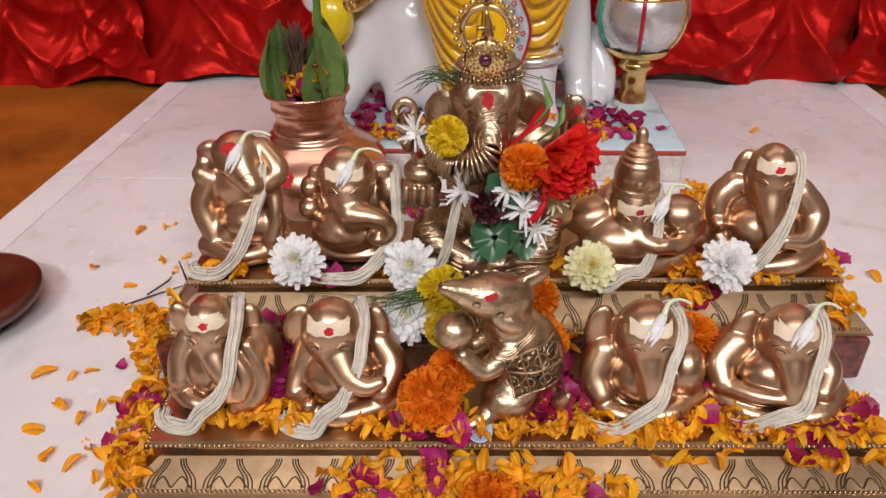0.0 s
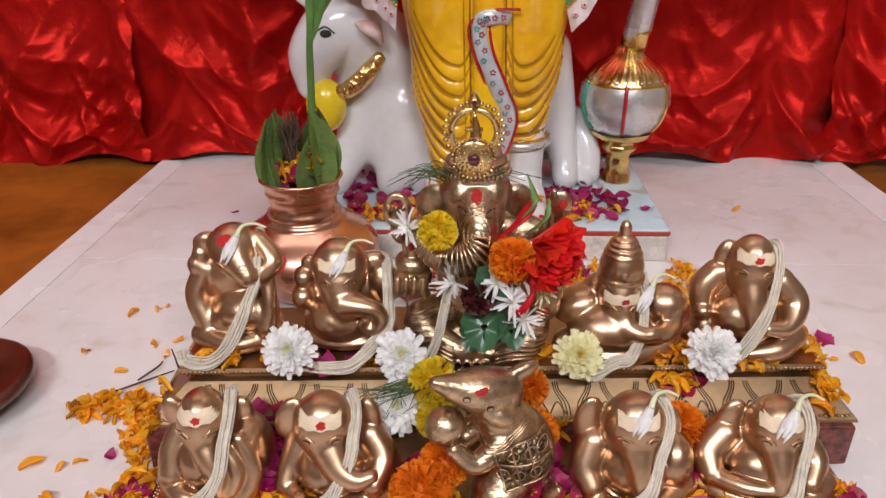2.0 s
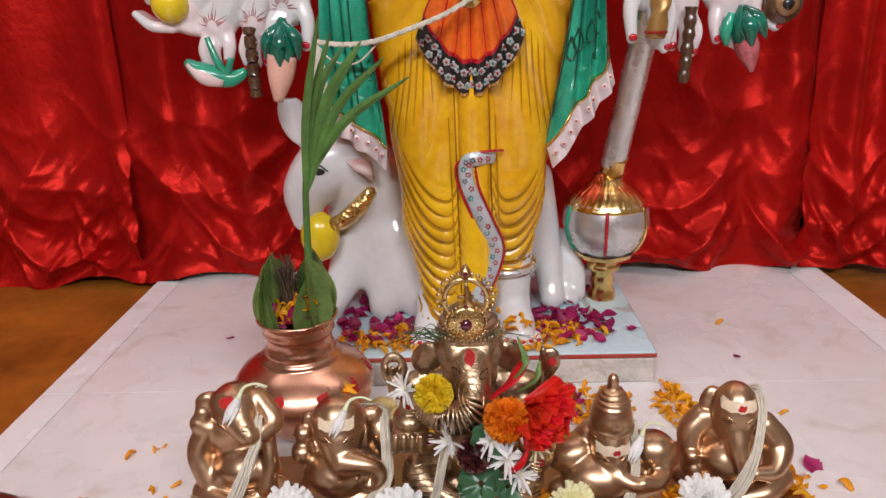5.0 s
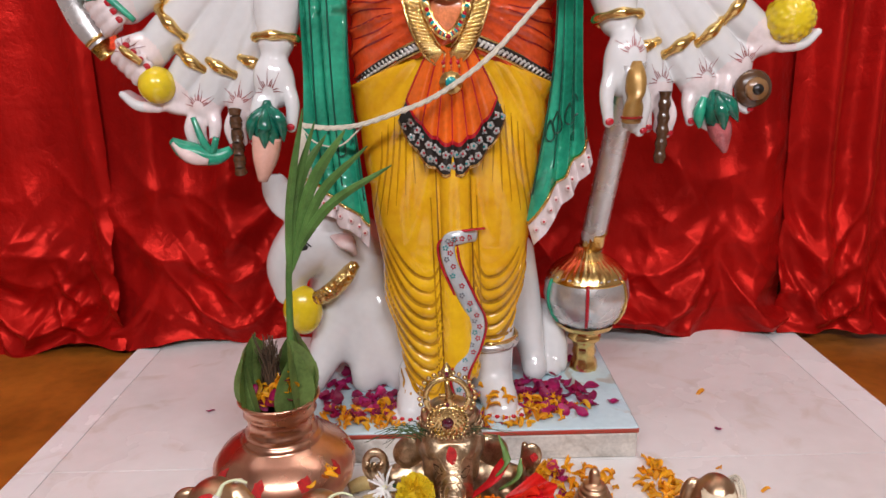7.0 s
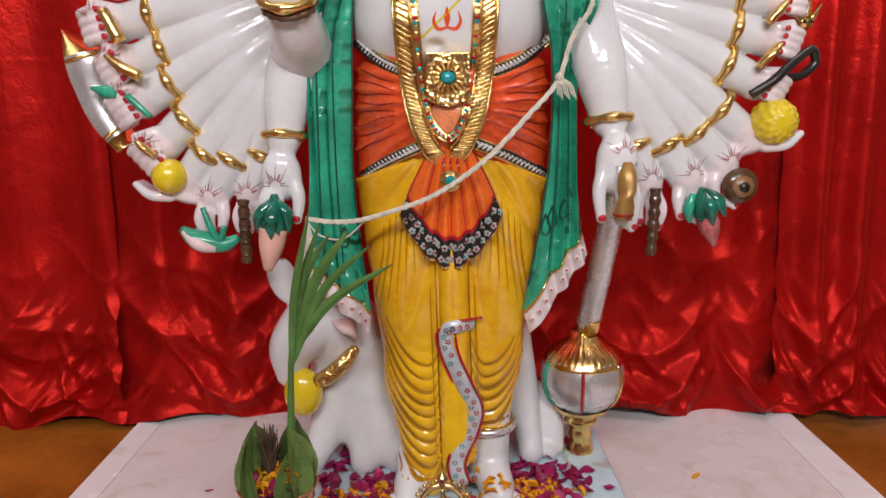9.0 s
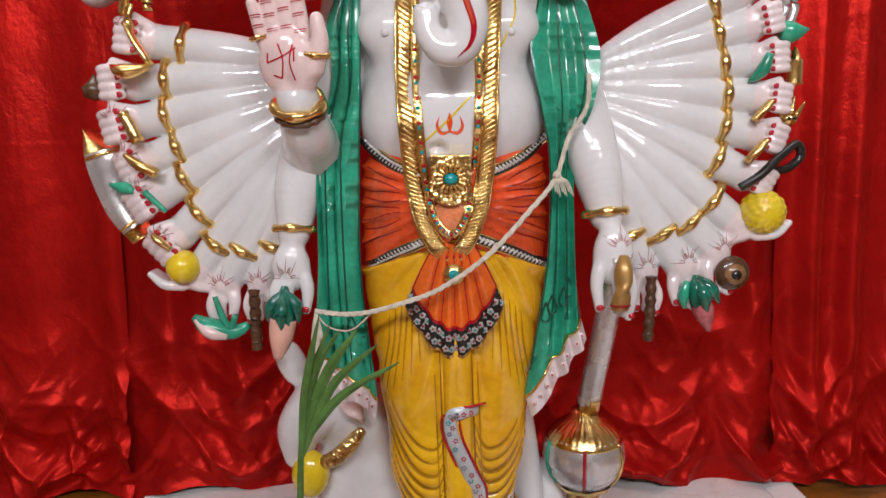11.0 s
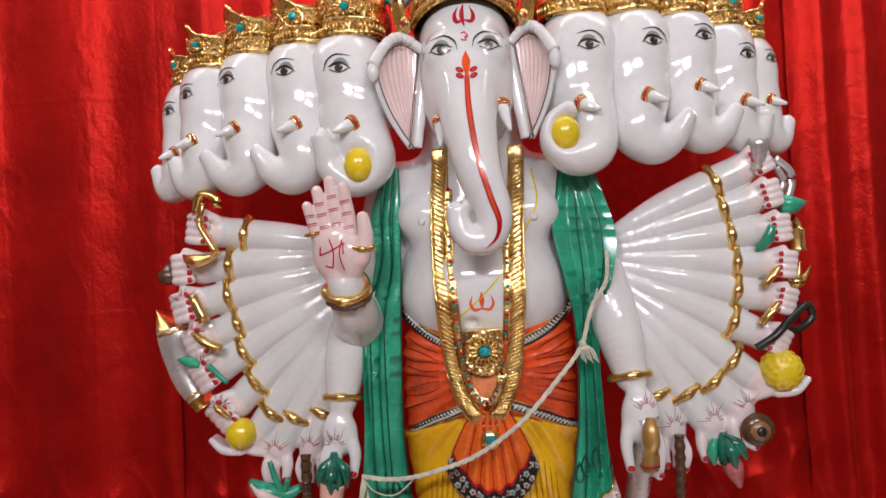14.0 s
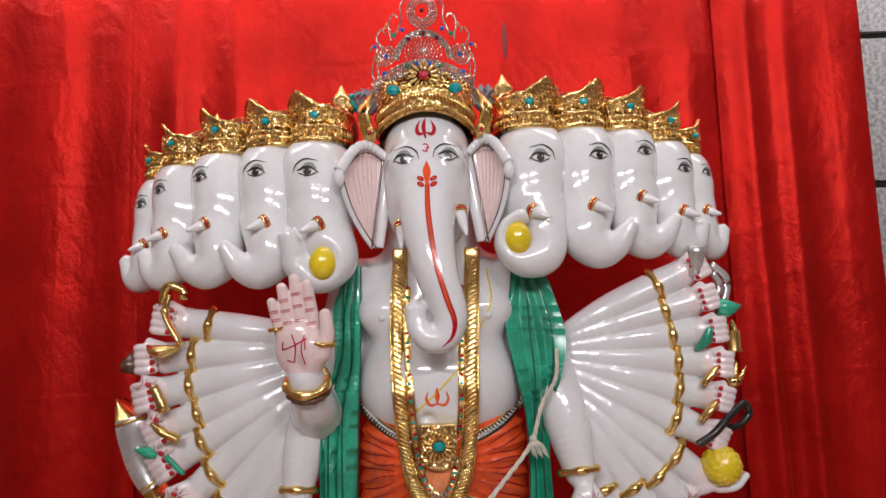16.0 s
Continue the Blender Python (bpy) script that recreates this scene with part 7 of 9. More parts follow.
def thin(m, share=0.4):
    """Let light through a thin petal or leaf."""
    n, link = m.node_tree.nodes, m.node_tree.links
    b, out = n["Principled BSDF"], n["Material Output"]
    tr, mx = n.new("ShaderNodeBsdfTranslucent"), n.new("ShaderNodeMixShader")
    src = b.inputs["Base Color"].links[0].from_socket
    link.new(src, tr.inputs["Color"])
    mx.inputs[0].default_value = share
    link.new(b.outputs[0], mx.inputs[1])
    link.new(tr.outputs[0], mx.inputs[2])
    link.new(mx.outputs[0], out.inputs["Surface"])
    return m


PETALWHITE = thin(surface("white_petal", (0.95, 0.95, 0.93), 0.5, vary=0.02, scale=40), 0.45)
CREAM = thin(surface("cream_petal", (0.93, 0.90, 0.58), 0.5, vary=0.04, scale=40), 0.45)
PALESTEM = surface("pale_green_stem", (0.66, 0.70, 0.45), 0.5, vary=0.08, scale=40)
STEM = surface("green_stem", (0.12, 0.22, 0.05), 0.5, vary=0.2, scale=40)


def tuberose(at, m, side):
    """A white tuberose bud on a thin pale stem, laid over an idol's head."""
    x, y, z = at
    flower = thing("tuberose", (0, 0, 0), "fresh white tuberose blossom laid on an idol's head", "flower", "tuberoses on the idols")
    flower.matrix_world = m
    base = [(x + 0.030 * side, y + 0.014, z - 0.002), (x + 0.018 * side, y + 0.014, z + 0.003), (x + 0.006 * side, y + 0.006, z + 0.004), (x, y - 0.004, z - 0.004)]
    part("stem", Pile().add(tube(base, [0.0014, 0.0016, 0.0020, 0.0034], 8, 20), PALESTEM), flower)
    bell = Pile()
    e, w = np.array(base[-1]), np.array((-0.45 * side, -0.45, -0.80))
    w /= np.linalg.norm(w)
    bell.add(tube([e, e + w * 0.008, e + w * 0.018, e + w * 0.024], [0.0038, 0.0058, 0.0068, 0.0040], 10, 16), PETALWHITE)
    u = np.cross(w, (0, 0, 1.0))
    u /= np.linalg.norm(u)
    v = np.cross(w, u)
    for k in range(6):
        a = k * math.pi / 3
        o = math.cos(a) * u + math.sin(a) * v
        bell.add(tube([e + w * 0.010 + o * 0.0044, e + w * 0.020 + o * 0.0048, e + w * (0.029 + 0.004 * (k % 2)) + o * 0.0036], [0.0034, 0.0030, 0.0008], 7, 8, 0.6), PETALWHITE)
    part("petals", bell, flower)
    return flower


ZF, ZB = 0.0515, 0.1175
SMOOTH = "polished brass idol seated cross-legged, draped with cotton thread"
idol(seated_left, (-0.214, 0.620, ZF), 4, SMOOTH, 1.0, (-0.007, 0.096))
idol(seated_broad, (-0.088, 0.618, ZF), 2, SMOOTH, 1.0, (-0.010, 0.095))
idol(seated_eared, (0.210, 0.626, ZF), -2, "polished brass idol with raised ears under a tuberose and thread", 0.97, (0.0, 0.097), bud=1)
idol(seated_folded, (0.343, 0.634, ZF), -6, "polished brass idol with folded arms under a tuberose and thread", 1.0, (0.008, 0.088), bud=1)
idol(seated_turned, (-0.234, 0.797, ZB), 6, "polished brass idol turned aside under a tuberose and thread", 1.03, (0.002, 0.118), mark=False, bud=1)
idol(seated_coiled, (-0.102, 0.793, ZB), 2, "polished brass idol with a coiled trunk under a tuberose", 1.02, (-0.004, 0.110), bud=1, fall=1, tall=0.95)
idol(seated_crowned, (0.218, 0.780, ZB), -2, "round brass idol wearing a ringed conical crown", 0.98, (0.0, 0.082), crown=True, bud=1)
idol(seated_tall, (0.372, 0.800, ZB), -8, "polished brass idol with large ears, draped with thread", 0.98, (-0.002, 0.117))




# ---- brass mouse holding a sweet ----
def mouse(at, rz):
    c = Clay((-0.085, -0.065, -0.003), (0.085, 0.075, 0.185), 0.00155)
    c.chain([(0.030, 0.012, 0.032), (0.032, 0.008, 0.060), (0.018, 0.002, 0.092), (0.004, -0.002, 0.116)], [0.036, 0.037, 0.028, 0.020], 0.008)
    c.ell((0.012, -0.016, 0.022), (0.028, 0.026, 0.022), 0.012)
    c.chain([(0.000, -0.022, 0.016), (-0.016, -0.034, 0.010), (-0.028, -0.040, 0.008)], [0.014, 0.011, 0.008], 0.004)
    c.chain([(0.012, 0.002, 0.132), (-0.006, -0.006, 0.138), (-0.028, -0.014, 0.148), (-0.050, -0.022, 0.160)], [0.0225, 0.0235, 0.0150, 0.0065], 0.005)
    c.ell((0.032, 0.006, 0.150), (0.019, 0.007, 0.0095), 0.003, (0, -18, 20)).ell((0.008, -0.024, 0.120), (0.017, 0.007, 0.0095), 0.003, (0, 30, 0))
    c.chain([(0.012, -0.020, 0.086), (-0.014, -0.034, 0.074), (-0.034, -0.034, 0.092)], [0.0135, 0.0105, 0.008], 0.004)
    c.chain([(-0.002, 0.010, 0.088), (-0.026, 0.000, 0.076), (-0.044, -0.012, 0.094)], [0.0135, 0.0105, 0.008], 0.004)
    c.chain([(0.050, 0.010, 0.010), (0.064, -0.014, 0.016), (0.060, -0.034, 0.030), (0.066, -0.040, 0.044)], [0.012, 0.010, 0.007, 0.004], 0.004)
    c.keep(lambda X, Y, Z: 0.0008 - Z, (-0.09, -0.08, -0.01), (0.09, 0.08, 0.02))
    vf = c.skin()
    geo = Pile().add(vf, OLDBRASS)
    tr = tree_of([vf])
    v, f = ball((-0.042, -0.024, 0.112), 0.0185, 18, 26)
    geo.add((v + 0.0006 * np.sign(np.sin(v[:, :1] * 900) * np.sin(v[:, 2:] * 900)), f), OLDBRASS)
    geo.add(laid(tr, spot((-0.008, 0.152), 0.0060, 0.0032, 2, 12, 0.4), 0.0008), KUMKUM)
    for ex, ez in ((-0.022, 0.146), (0.000, 0.134)):
        geo.add(laid(tr, spot((ex, ez), 0.0040, 0.0032, 2, 10), 0.0008), ENGRAVED)
        geo.add(laid(tr, spot((ex, ez), 0.0028, 0.0022, 2, 10), 0.0014), OLDBRASS)
    for k, z in enumerate((0.100, 0.097, 0.094)):
        q, _ = laid(tr, stroke([(-0.020, z - 0.004), (0.008, z - 0.006), (0.036, z + 0.010)], 0.001, 20), 0.0008)
        geo.add(tube(q[1::3], 0.0016 if k == 1 else 0.001, 5, 50), OLDBRASS)
    saddle = laid(tr, sheet(lambda u, v: (0.004 + 0.052 * u + 0.012 * v, 0 * u, 0.088 + 0.006 * u - 0.050 * v), 20, 20), 0.0016)
    geo.add(saddle, SADDLE)
    for a, b in (((0.004, 0.088), (0.056, 0.094)), ((0.004, 0.088), (0.016, 0.038)), ((0.016, 0.038), (0.066, 0.046)), ((0.020, 0.089), (0.032, 0.040)), ((0.036, 0.091), (0.048, 0.043)), ((0.010, 0.064), (0.062, 0.070))):
        q, _ = laid(tr, stroke([a, ((a[0] + b[0]) / 2, (a[1] + b[1]) / 2), b], 0.001, 14), 0.0022)
        geo.add(tube(q[1::3], 0.0013, 5, 30), OLDBRASS)
    for sx, sz in ((0.022, 0.077), (0.040, 0.079), (0.029, 0.053), (0.046, 0.056), (0.014, 0.052), (0.052, 0.082)):
        for rr in (0.0062, 0.0030):
            ang = np.linspace(0, 2 * math.pi, 13)
            q, _ = laid(tr, (np.stack([sx + rr * np.cos(ang), 0 * ang, sz + rr * np.sin(ang)], -1), np.zeros((0, 3), int)), 0.0022)
            geo.add(tube(q, 0.0009, 4, 26), ENGRAVED if rr < 0.005 else OLDBRASS)
    m = pose(*at, 0, 0, rz) @ Matrix.Scale(1.0, 4)
    ob = geo.make("brass_mouse")
    ob.matrix_world = m
    tagged(ob, "antique brass mouse with a patterned saddle cloth holding a sweet", "figurine")


mouse((0.064, 0.603, ZF), 4)


# ---- the crowned brass idol in the middle ----
def main_idol(at):
    c = Clay((-0.135, -0.085, -0.003), (0.135, 0.075, 0.275), 0.0019)
    c.ell((0, 0.010, 0.018), (0.085, 0.055, 0.020), 0.01)
    c.ell((0, 0.010, 0.085), (0.055, 0.042, 0.070), 0.015).ell((0.004, -0.012, 0.072), (0.048, 0.046, 0.046), 0.015)
    c.chain([(-0.030, 0.0, 0.030), (-0.075, -0.030, 0.034), (-0.030, -0.062, 0.018), (0.020, -0.066, 0.014)], [0.030, 0.026, 0.018, 0.013], 0.005)
    c.chain([(0.030, 0.0, 0.030), (0.078, -0.024, 0.036), (0.066, -0.058, 0.022), (0.030, -0.062, 0.014)], [0.030, 0.027, 0.020, 0.014], 0.005)
    for k in (-1, 1):
        c.chain([(k * 0.040, 0.012, 0.135), (k * 0.075, 0.004, 0.115), (k * 0.082, -0.030, 0.098)], [0.022, 0.019, 0.015], 0.006)
        c.chain([(k * 0.045, 0.018, 0.140), (k * 0.088, 0.006, 0.134), (k * 0.102, -0.012, 0.140)], [0.018, 0.016, 0.012], 0.006)
        c.ell((k * 0.103, -0.016, 0.148), (0.013, 0.010, 0.016), 0.004)
        for q in range(3):
            c.chain([(k * (0.096 + 0.007 * q), -0.020, 0.156), (k * (0.098 + 0.009 * q), -0.024, 0.170), (k * (0.096 + 0.009 * q), -0.030, 0.176)], [0.0046, 0.0042, 0.003], 0.002)
    # bowl of sweets on the near palm, its fingers below
    c.ell((-0.084, -0.040, 0.100), (0.026, 0.024, 0.014), 0.003).ell((-0.084, -0.040, 0.118), (0.024, 0.024, 0.013), 0.002).ell((-0.084, -0.040, 0.134), (0.014, 0.014, 0.012), 0.003)
    for q in range(4):
        c.chain([(-0.106 + 0.013 * q, -0.046, 0.082), (-0.104 + 0.012 * q, -0.062, 0.092), (-0.102 + 0.011 * q, -0.064, 0.106)], [0.0068, 0.0062, 0.0048], 0.0015)
    # noose and axe in the raised hands
    ringp = [(-0.104 + 0.014 * math.cos(a), -0.024, 0.172 + 0.016 * math.sin(a)) for a in np.linspace(0, 2 * math.pi, 13)]
    c.chain(ringp, [0.0052] * 13, 0.002, 30)
    c.cap((0.094, -0.028, 0.130), (0.100, -0.030, 0.196), 0.0050, 0.0042, 0.002)
    c.ell((0.110, -0.030, 0.182), (0.014, 0.006, 0.016), 0.002)
    # the blessing hand on the knee, fingers up
    c.ell((0.094, -0.046, 0.070), (0.022, 0.013, 0.022), 0.004)
    for q in range(4):
        c.chain([(0.080 + 0.0105 * q, -0.050, 0.084), (0.079 + 0.0112 * q, -0.052, 0.100), (0.079 + 0.0115 * q, -0.050, 0.112)], [0.0064, 0.0058, 0.0046], 0.0012)
    # toes of the folded foot
    for q in range(5):
        c.cap((-0.036 + 0.013 * q, -0.072, 0.010), (-0.036 + 0.013 * q, -0.082, 0.009), 0.0068, 0.0056, 0.0012)
    c.ell((0.0, -0.004, 0.188), (0.047, 0.041, 0.032), 0.008).ell((0.0, -0.020, 0.164), (0.032, 0.030, 0.034), 0.015)
    for k in (-1, 1):
        c.ell((k * 0.019, -0.022, 0.200), (0.019, 0.020, 0.013), 0.008)
    c.ell((-0.018, -0.036, 0.192), (0.015, 0.009, 0.007), 0.006, (0, 10, 0)).ell((0.018, -0.036, 0.192), (0.015, 0.009, 0.007), 0.006, (0, -10, 0))
    c.ell((-0.026, -0.028, 0.166), (0.012, 0.012, 0.015), 0.008).ell((0.026, -0.028, 0.166), (0.012, 0.012, 0.015), 0.008)
    for k in (-1, 1):
        c.ell((k * 0.059, 0.002, 0.173), (0.026, 0.008, 0.019), 0.002, (0, 30 * k, 14 * k))
        c.ell((k * 0.063, -0.0075, 0.172), (0.015, 0.0035, 0.011), 0.003, (0, 24 * k, 14 * k), cut=True)
    path = [(0.001, -0.040, 0.178), (0.005, -0.060, 0.162), (0.001, -0.070, 0.146), (-0.018, -0.074, 0.135), (-0.046, -0.070, 0.136), (-0.064, -0.062, 0.143), (-0.074, -0.058, 0.153), (-0.084, -0.056, 0.148)]
    rad = np.array([0.026, 0.0235, 0.0205, 0.018, 0.0150, 0.0125, 0.0095, 0.0065])
    c.chain(path, rad, 0.006, 40)
    fine = spline(np.array(path), 30)
    fr = spline(np.column_stack([rad, rad]), 30)[:, 0]
    for zc, rr in ((0.209, 0.045), (0.2155, 0.0435), (0.223, 0.041), (0.230, 0.034)):
        c.ell((0, -0.002, zc), (rr, rr * 0.92, 0.006), 0.002)
    c.ell((0, 0.0, 0.231), (0.026, 0.025, 0.009), 0.004)
    c.keep(lambda X, Y, Z: 0.0008 - Z, (-0.14, -0.1, -0.01), (0.14, 0.1, 0.02))
    vf = c.skin()
    geo = Pile().add(vf, OLDBRASS)
    tr = tree_of([vf])
    for k in range(1, 28):
        p, t = fine[k], fine[min(k + 1, 29)] - fine[k - 1]
        t = Vector(t).normalized()
        u = t.cross(Vector((0, 1, 0.2))).normalized()
        w = t.cross(u)
        a = np.linspace(0, 2 * math.pi, 13)
        geo.add(tube([Vector(p) + (u * math.cos(q) + w * math.sin(q)) * fr[k] * 0.955 for q in a], 0.0022, 5, 24), OLDBRASS)
    for side in (-1, 1):
        for k in range(12):
            z0 = 0.012 + 0.0052 * k
            pts = [(side * 0.028, z0 - 0.004), (side * 0.060, z0 + 0.004), (side * 0.098, z0 - 0.002)]
            q, _ = laid(tr, stroke(pts, 0.001, 14), 0.0006)
            geo.add(tube(q[1::3], 0.0017, 5, 20), OLDBRASS)
    for k in range(22):
        a = math.pi + (k + 0.5) * math.pi / 22
        geo.add(ball((0.0450 * math.cos(a), -0.002 + 0.0420 * math.sin(a), 0.2130), 0.0026, 5, 7), OLDBRASS)
        geo.add(ball((0.0420 * math.cos(a), -0.002 + 0.0390 * math.sin(a), 0.2200), 0.0022, 5, 7), OLDBRASS)
    for k in (-1, 1):
        ex, ez = 0.018 * k, 0.184
        geo.add(laid(tr, spot((ex, ez), 0.0065, 0.0035, 2, 12), 0.0006), ENGRAVED)
        geo.add(laid(tr, spot((ex, ez), 0.0048, 0.0025, 2, 12), 0.0014), OLDBRASS)
        q, _ = laid(tr, stroke([(ex - 0.010, ez + 0.004), (ex, ez + 0.010), (ex + 0.010, ez + 0.003)], 0.001, 9), 0.0006)
        geo.add(tube(q[1::3], 0.0012, 5, 16), OLDBRASS)
    geo.add(laid(tr, spot((0.0, 0.199), 0.0074, 0.0058, 2, 14, 0.4), 0.0012), KUMKUM)
    for rr in (0.0165, 0.0115, 0.0065):
        a = np.linspace(0, 2 * math.pi, 25)
        q, _ = laid(tr, (np.stack([0.001 + rr * np.cos(a), 0 * a, 0.166 + 1.15 * rr * np.sin(a)], -1), np.zeros((0, 3), int)), 0.0006)
        geo.add(tube(q, 0.0012, 5, 48), OLDBRASS)
    for cx, cz in ((-0.084, 0.142), (0.103, 0.150), (0.112, 0.184), (0.096, 0.066)):
        geo.add(laid(tr, spot((cx, cz), 0.0055, 0.0055, 2, 12, 0.4), 0.0012), KUMKUM)
    m = Matrix.Translation(at) @ Matrix.Diagonal((0.84, 0.92, 1.04, 1))
    ob = geo.make("brass_idol")
    ob.matrix_world = m
    tagged(ob, "antique brass seated idol with a ribbed trunk, garlanded with flowers", "idol", "brass idols on the stand")


MI = (0.052, 0.800, ZB)
main_idol(MI)
GILT = surface("bright_gilt_filigree", (0.76, 0.56, 0.26), 0.25, 1.0, vary=0.2, scale=90)
RUBY = surface("ruby_glass", (0.10, 0.004, 0.02), 0.05, vary=0.3, scale=60, coat=1.0)


def small_crown(at):
    """A jewelled filigree ornament: a round plate with an open beaded ring above it."""
    root = thing("crown_ornament", at, "gilt filigree crown ornament with dark red stones", "crown")
    plate = Pile()
    plate.add(lathe([(0.001, -0.004), (0.020, -0.003), (0.024, 0.0), (0.020, 0.003), (0.001, 0.004)], 36), GILT, pose(0, 0, 0.012, 90, 0, 0))
    for k in range(60):
        r, a = 0.005 * math.sqrt(k * 0.32), k * 2.4
        if r > 0.008:
            plate.add(ball((r * math.cos(a), -0.0045, 0.012 + r * math.sin(a)), 0.0016, 4, 6), GILT)
    for k in range(30):
        a = k * 2 * math.pi / 30
        plate.add(ball((0.0245 * math.cos(a), -0.001, 0.012 + 0.0245 * math.sin(a)), 0.0020, 4, 6), GILT)
    part("plate", plate, root)
    arch = Pile()
    for rr, bead in ((0.024, 0.0022), (0.0285, 0.0015)):
        n = int(2 * math.pi * rr / 0.0042)
        for k in range(n):
            a = k * 2 * math.pi / n
            arch.add(ball((rr * math.cos(a), 0.004, 0.043 + rr * math.sin(a)), bead, 4, 6), GILT)
    a = np.linspace(0, 2 * math.pi, 41)
    arch.add(tube(np.stack([0.0262 * np.cos(a), 0 * a + 0.005, 0.043 + 0.0262 * np.sin(a)], -1), 0.0036, 8, 60), GILT)
    for k in range(19):
        t = math.radians(-30 + k * 240 / 18)
        arch.add(ball((0.0335 * math.cos(t), 0.005, 0.043 + 0.0335 * math.sin(t)), (0.0032, 0.0028, 0.0032), 6, 8), GILT)
    arch.add(tube([(0, 0.004, 0.026), (0.003, 0.003, 0.040), (0, 0.003, 0.066)], [0.006, 0.006, 0.0015], 8), GILT)
    arch.add(tube([(-0.010, 0.004, 0.046), (0.010, 0.004, 0.046)], 0.0025, 6), GILT)
    part("ring", arch, root)
    tip = Pile().add(tube([(0, 0.004, 0.069), (0, 0.003, 0.078), (0, 0.004, 0.090)], [0.003, 0.0075, 0.001], 10), GILT)
    part("finial", tip, root)
    part("stone", Pile().add(ball((0, -0.005, 0.012), (0.0075, 0.005, 0.0075), 8, 12), RUBY), root, "dark red faceted stone")
    part("stone", Pile().add(ball((0, -0.003, 0.036), (0.003, 0.003, 0.003), 6, 8), RUBY), root)
    part("stone", Pile().add(ball((0, -0.003, 0.078), (0.003, 0.003, 0.004), 6, 8), RUBY), root)
    return root


small_crown((0.049, 0.752, 0.355)).scale = (0.90, 0.90, 0.88)

# ---- copper pot with leaves and a coconut shoot ----
KX, KY = -0.227, 1.118
pot = thing("copper_pot", (KX, KY, 0), "polished copper water pot with vermilion dots, filled with leaves and petals", "pot")
prof = [(0.001, 0.001), (0.050, 0.001), (0.070, 0.010), (0.098, 0.036), (0.114, 0.062), (0.119, 0.082), (0.117, 0.096), (0.104, 0.114), (0.084, 0.128), (0.070, 0.136), (0.066, 0.139), (0.067, 0.142),
        (0.061, 0.145), (0.058, 0.150), (0.060, 0.153), (0.055, 0.158), (0.054, 0.172), (0.056, 0.182), (0.060, 0.186), (0.058, 0.190), (0.060, 0.202), (0.0655, 0.208), (0.0675, 0.211), (0.0655, 0.2145), (0.061, 0.2115), (0.056, 0.200), (0.052, 0.17), (0.001, 0.165)]
body = Pile().add(lathe(prof, 72), COPPER)
pot_tree = tree_of([lathe(prof, 72)])
for a in (-100, -62, -30, 8, -140):
    d = Vector((math.cos(radians(a)), math.sin(radians(a)), 0))
    pv, pf = spot((0, 0), 0.0095, 0.0100, 2, 14, 0.6)
    rot = np.array(Euler((0, 0, radians(a + 90))).to_matrix())
    pv = pv @ rot.T + np.array((d * 0.3)) + (0, 0, 0.106)
    body.add(laid(pot_tree, (pv, pf), 0.001, tuple(-d), 0.1), KUMKUM)
part("body", body, pot)
rests((lathe(prof, 72)[0] + (KX, KY, 0), lathe(prof, 72)[1]))

LEAFGREEN = thin(surface("glossy_green_leaf", (0.27, 0.40, 0.11), 0.34, vary=0.26, scale=18, per_piece=0.25), 0.3)
LEAFDARK = surface("dark_green_leaf", (0.045, 0.125, 0.055), 0.30, vary=0.25, scale=24)
HUSK = surface("dry_brown_fibre", (0.085, 0.045, 0.022), 0.9, vary=0.3, scale=60)


def leaf_mesh(length, width, cup=0.25, bend=0.2):
    """A pointed leaf standing along z, cupped, with a raised midrib."""
    def at(u, v):
        w = width * np.sin(np.pi * np.clip(0.10 + 0.90 * v, 0, 1)) ** 0.75 * (1 - 0.25 * v)
        x = (u - 0.5) * w
        y = -cup * np.abs(u - 0.5) * w * 1.6 + bend * length * v ** 2 + 0.0012 * np.sin(v * 60 + np.abs(u - 0.5) * 24) * np.abs(u - 0.5)
        return x, y, v * length
    v, f = sheet(at, 11, 22)
    g = Pile().add(thick((v, f), (0, 0.0010, 0)), LEAFGREEN)
    mid = np.stack(at(np.full(12, 0.5), np.linspace(0, 1, 12)), -1)
    g.add(tube(mid + (0, -0.0006, 0), np.linspace(0.0016, 0.0005, 12), 5, 20), LEAFGREEN)
    return g


wide_leaf = leaf_mesh(0.118, 0.080, 0.16).mesh("mango_leaf")
for k, (a, tilt, zz, sc) in enumerate(((-168, 10, 0.192, 1.0), (-128, 14, 0.190, 0.86), (-58, 12, 0.190, 0.95), (-20, 9, 0.194, 1.10), (24, 8, 0.196, 1.02), (75, 8, 0.196, 0.95), (130, 8, 0.196, 0.95), (170, 9, 0.194, 1.0))):
    lf = part("mango_leaf", wide_leaf, pot)
    r = 0.045
    lf.matrix_basis = Matrix.Translation((r * math.cos(radians(a)), r * math.sin(radians(a)), zz)) @ Euler((radians(tilt), 0, radians(a + 90))).to_matrix().to_4x4() @ Euler((0, radians((-1) ** k * 9), 0)).to_matrix().to_4x4() @ Matrix.Scale(sc, 4)
husk = Pile()
for k in range(70):
    a, r = RNG.random() * 6.28, 0.014 * math.sqrt(RNG.random())
    x, y = -0.012 + r * math.cos(a), 0.006 + r * math.sin(a)
    husk.add(tube([(x, y, 0.17), (x + RNG.normal(0, 0.004), y, 0.24), (x + RNG.normal(0, 0.009), y + RNG.normal(0, 0.006), 0.285 + 0.03 * RNG.random())], [0.002, 0.0016, 0.0006], 4, 8), HUSK)
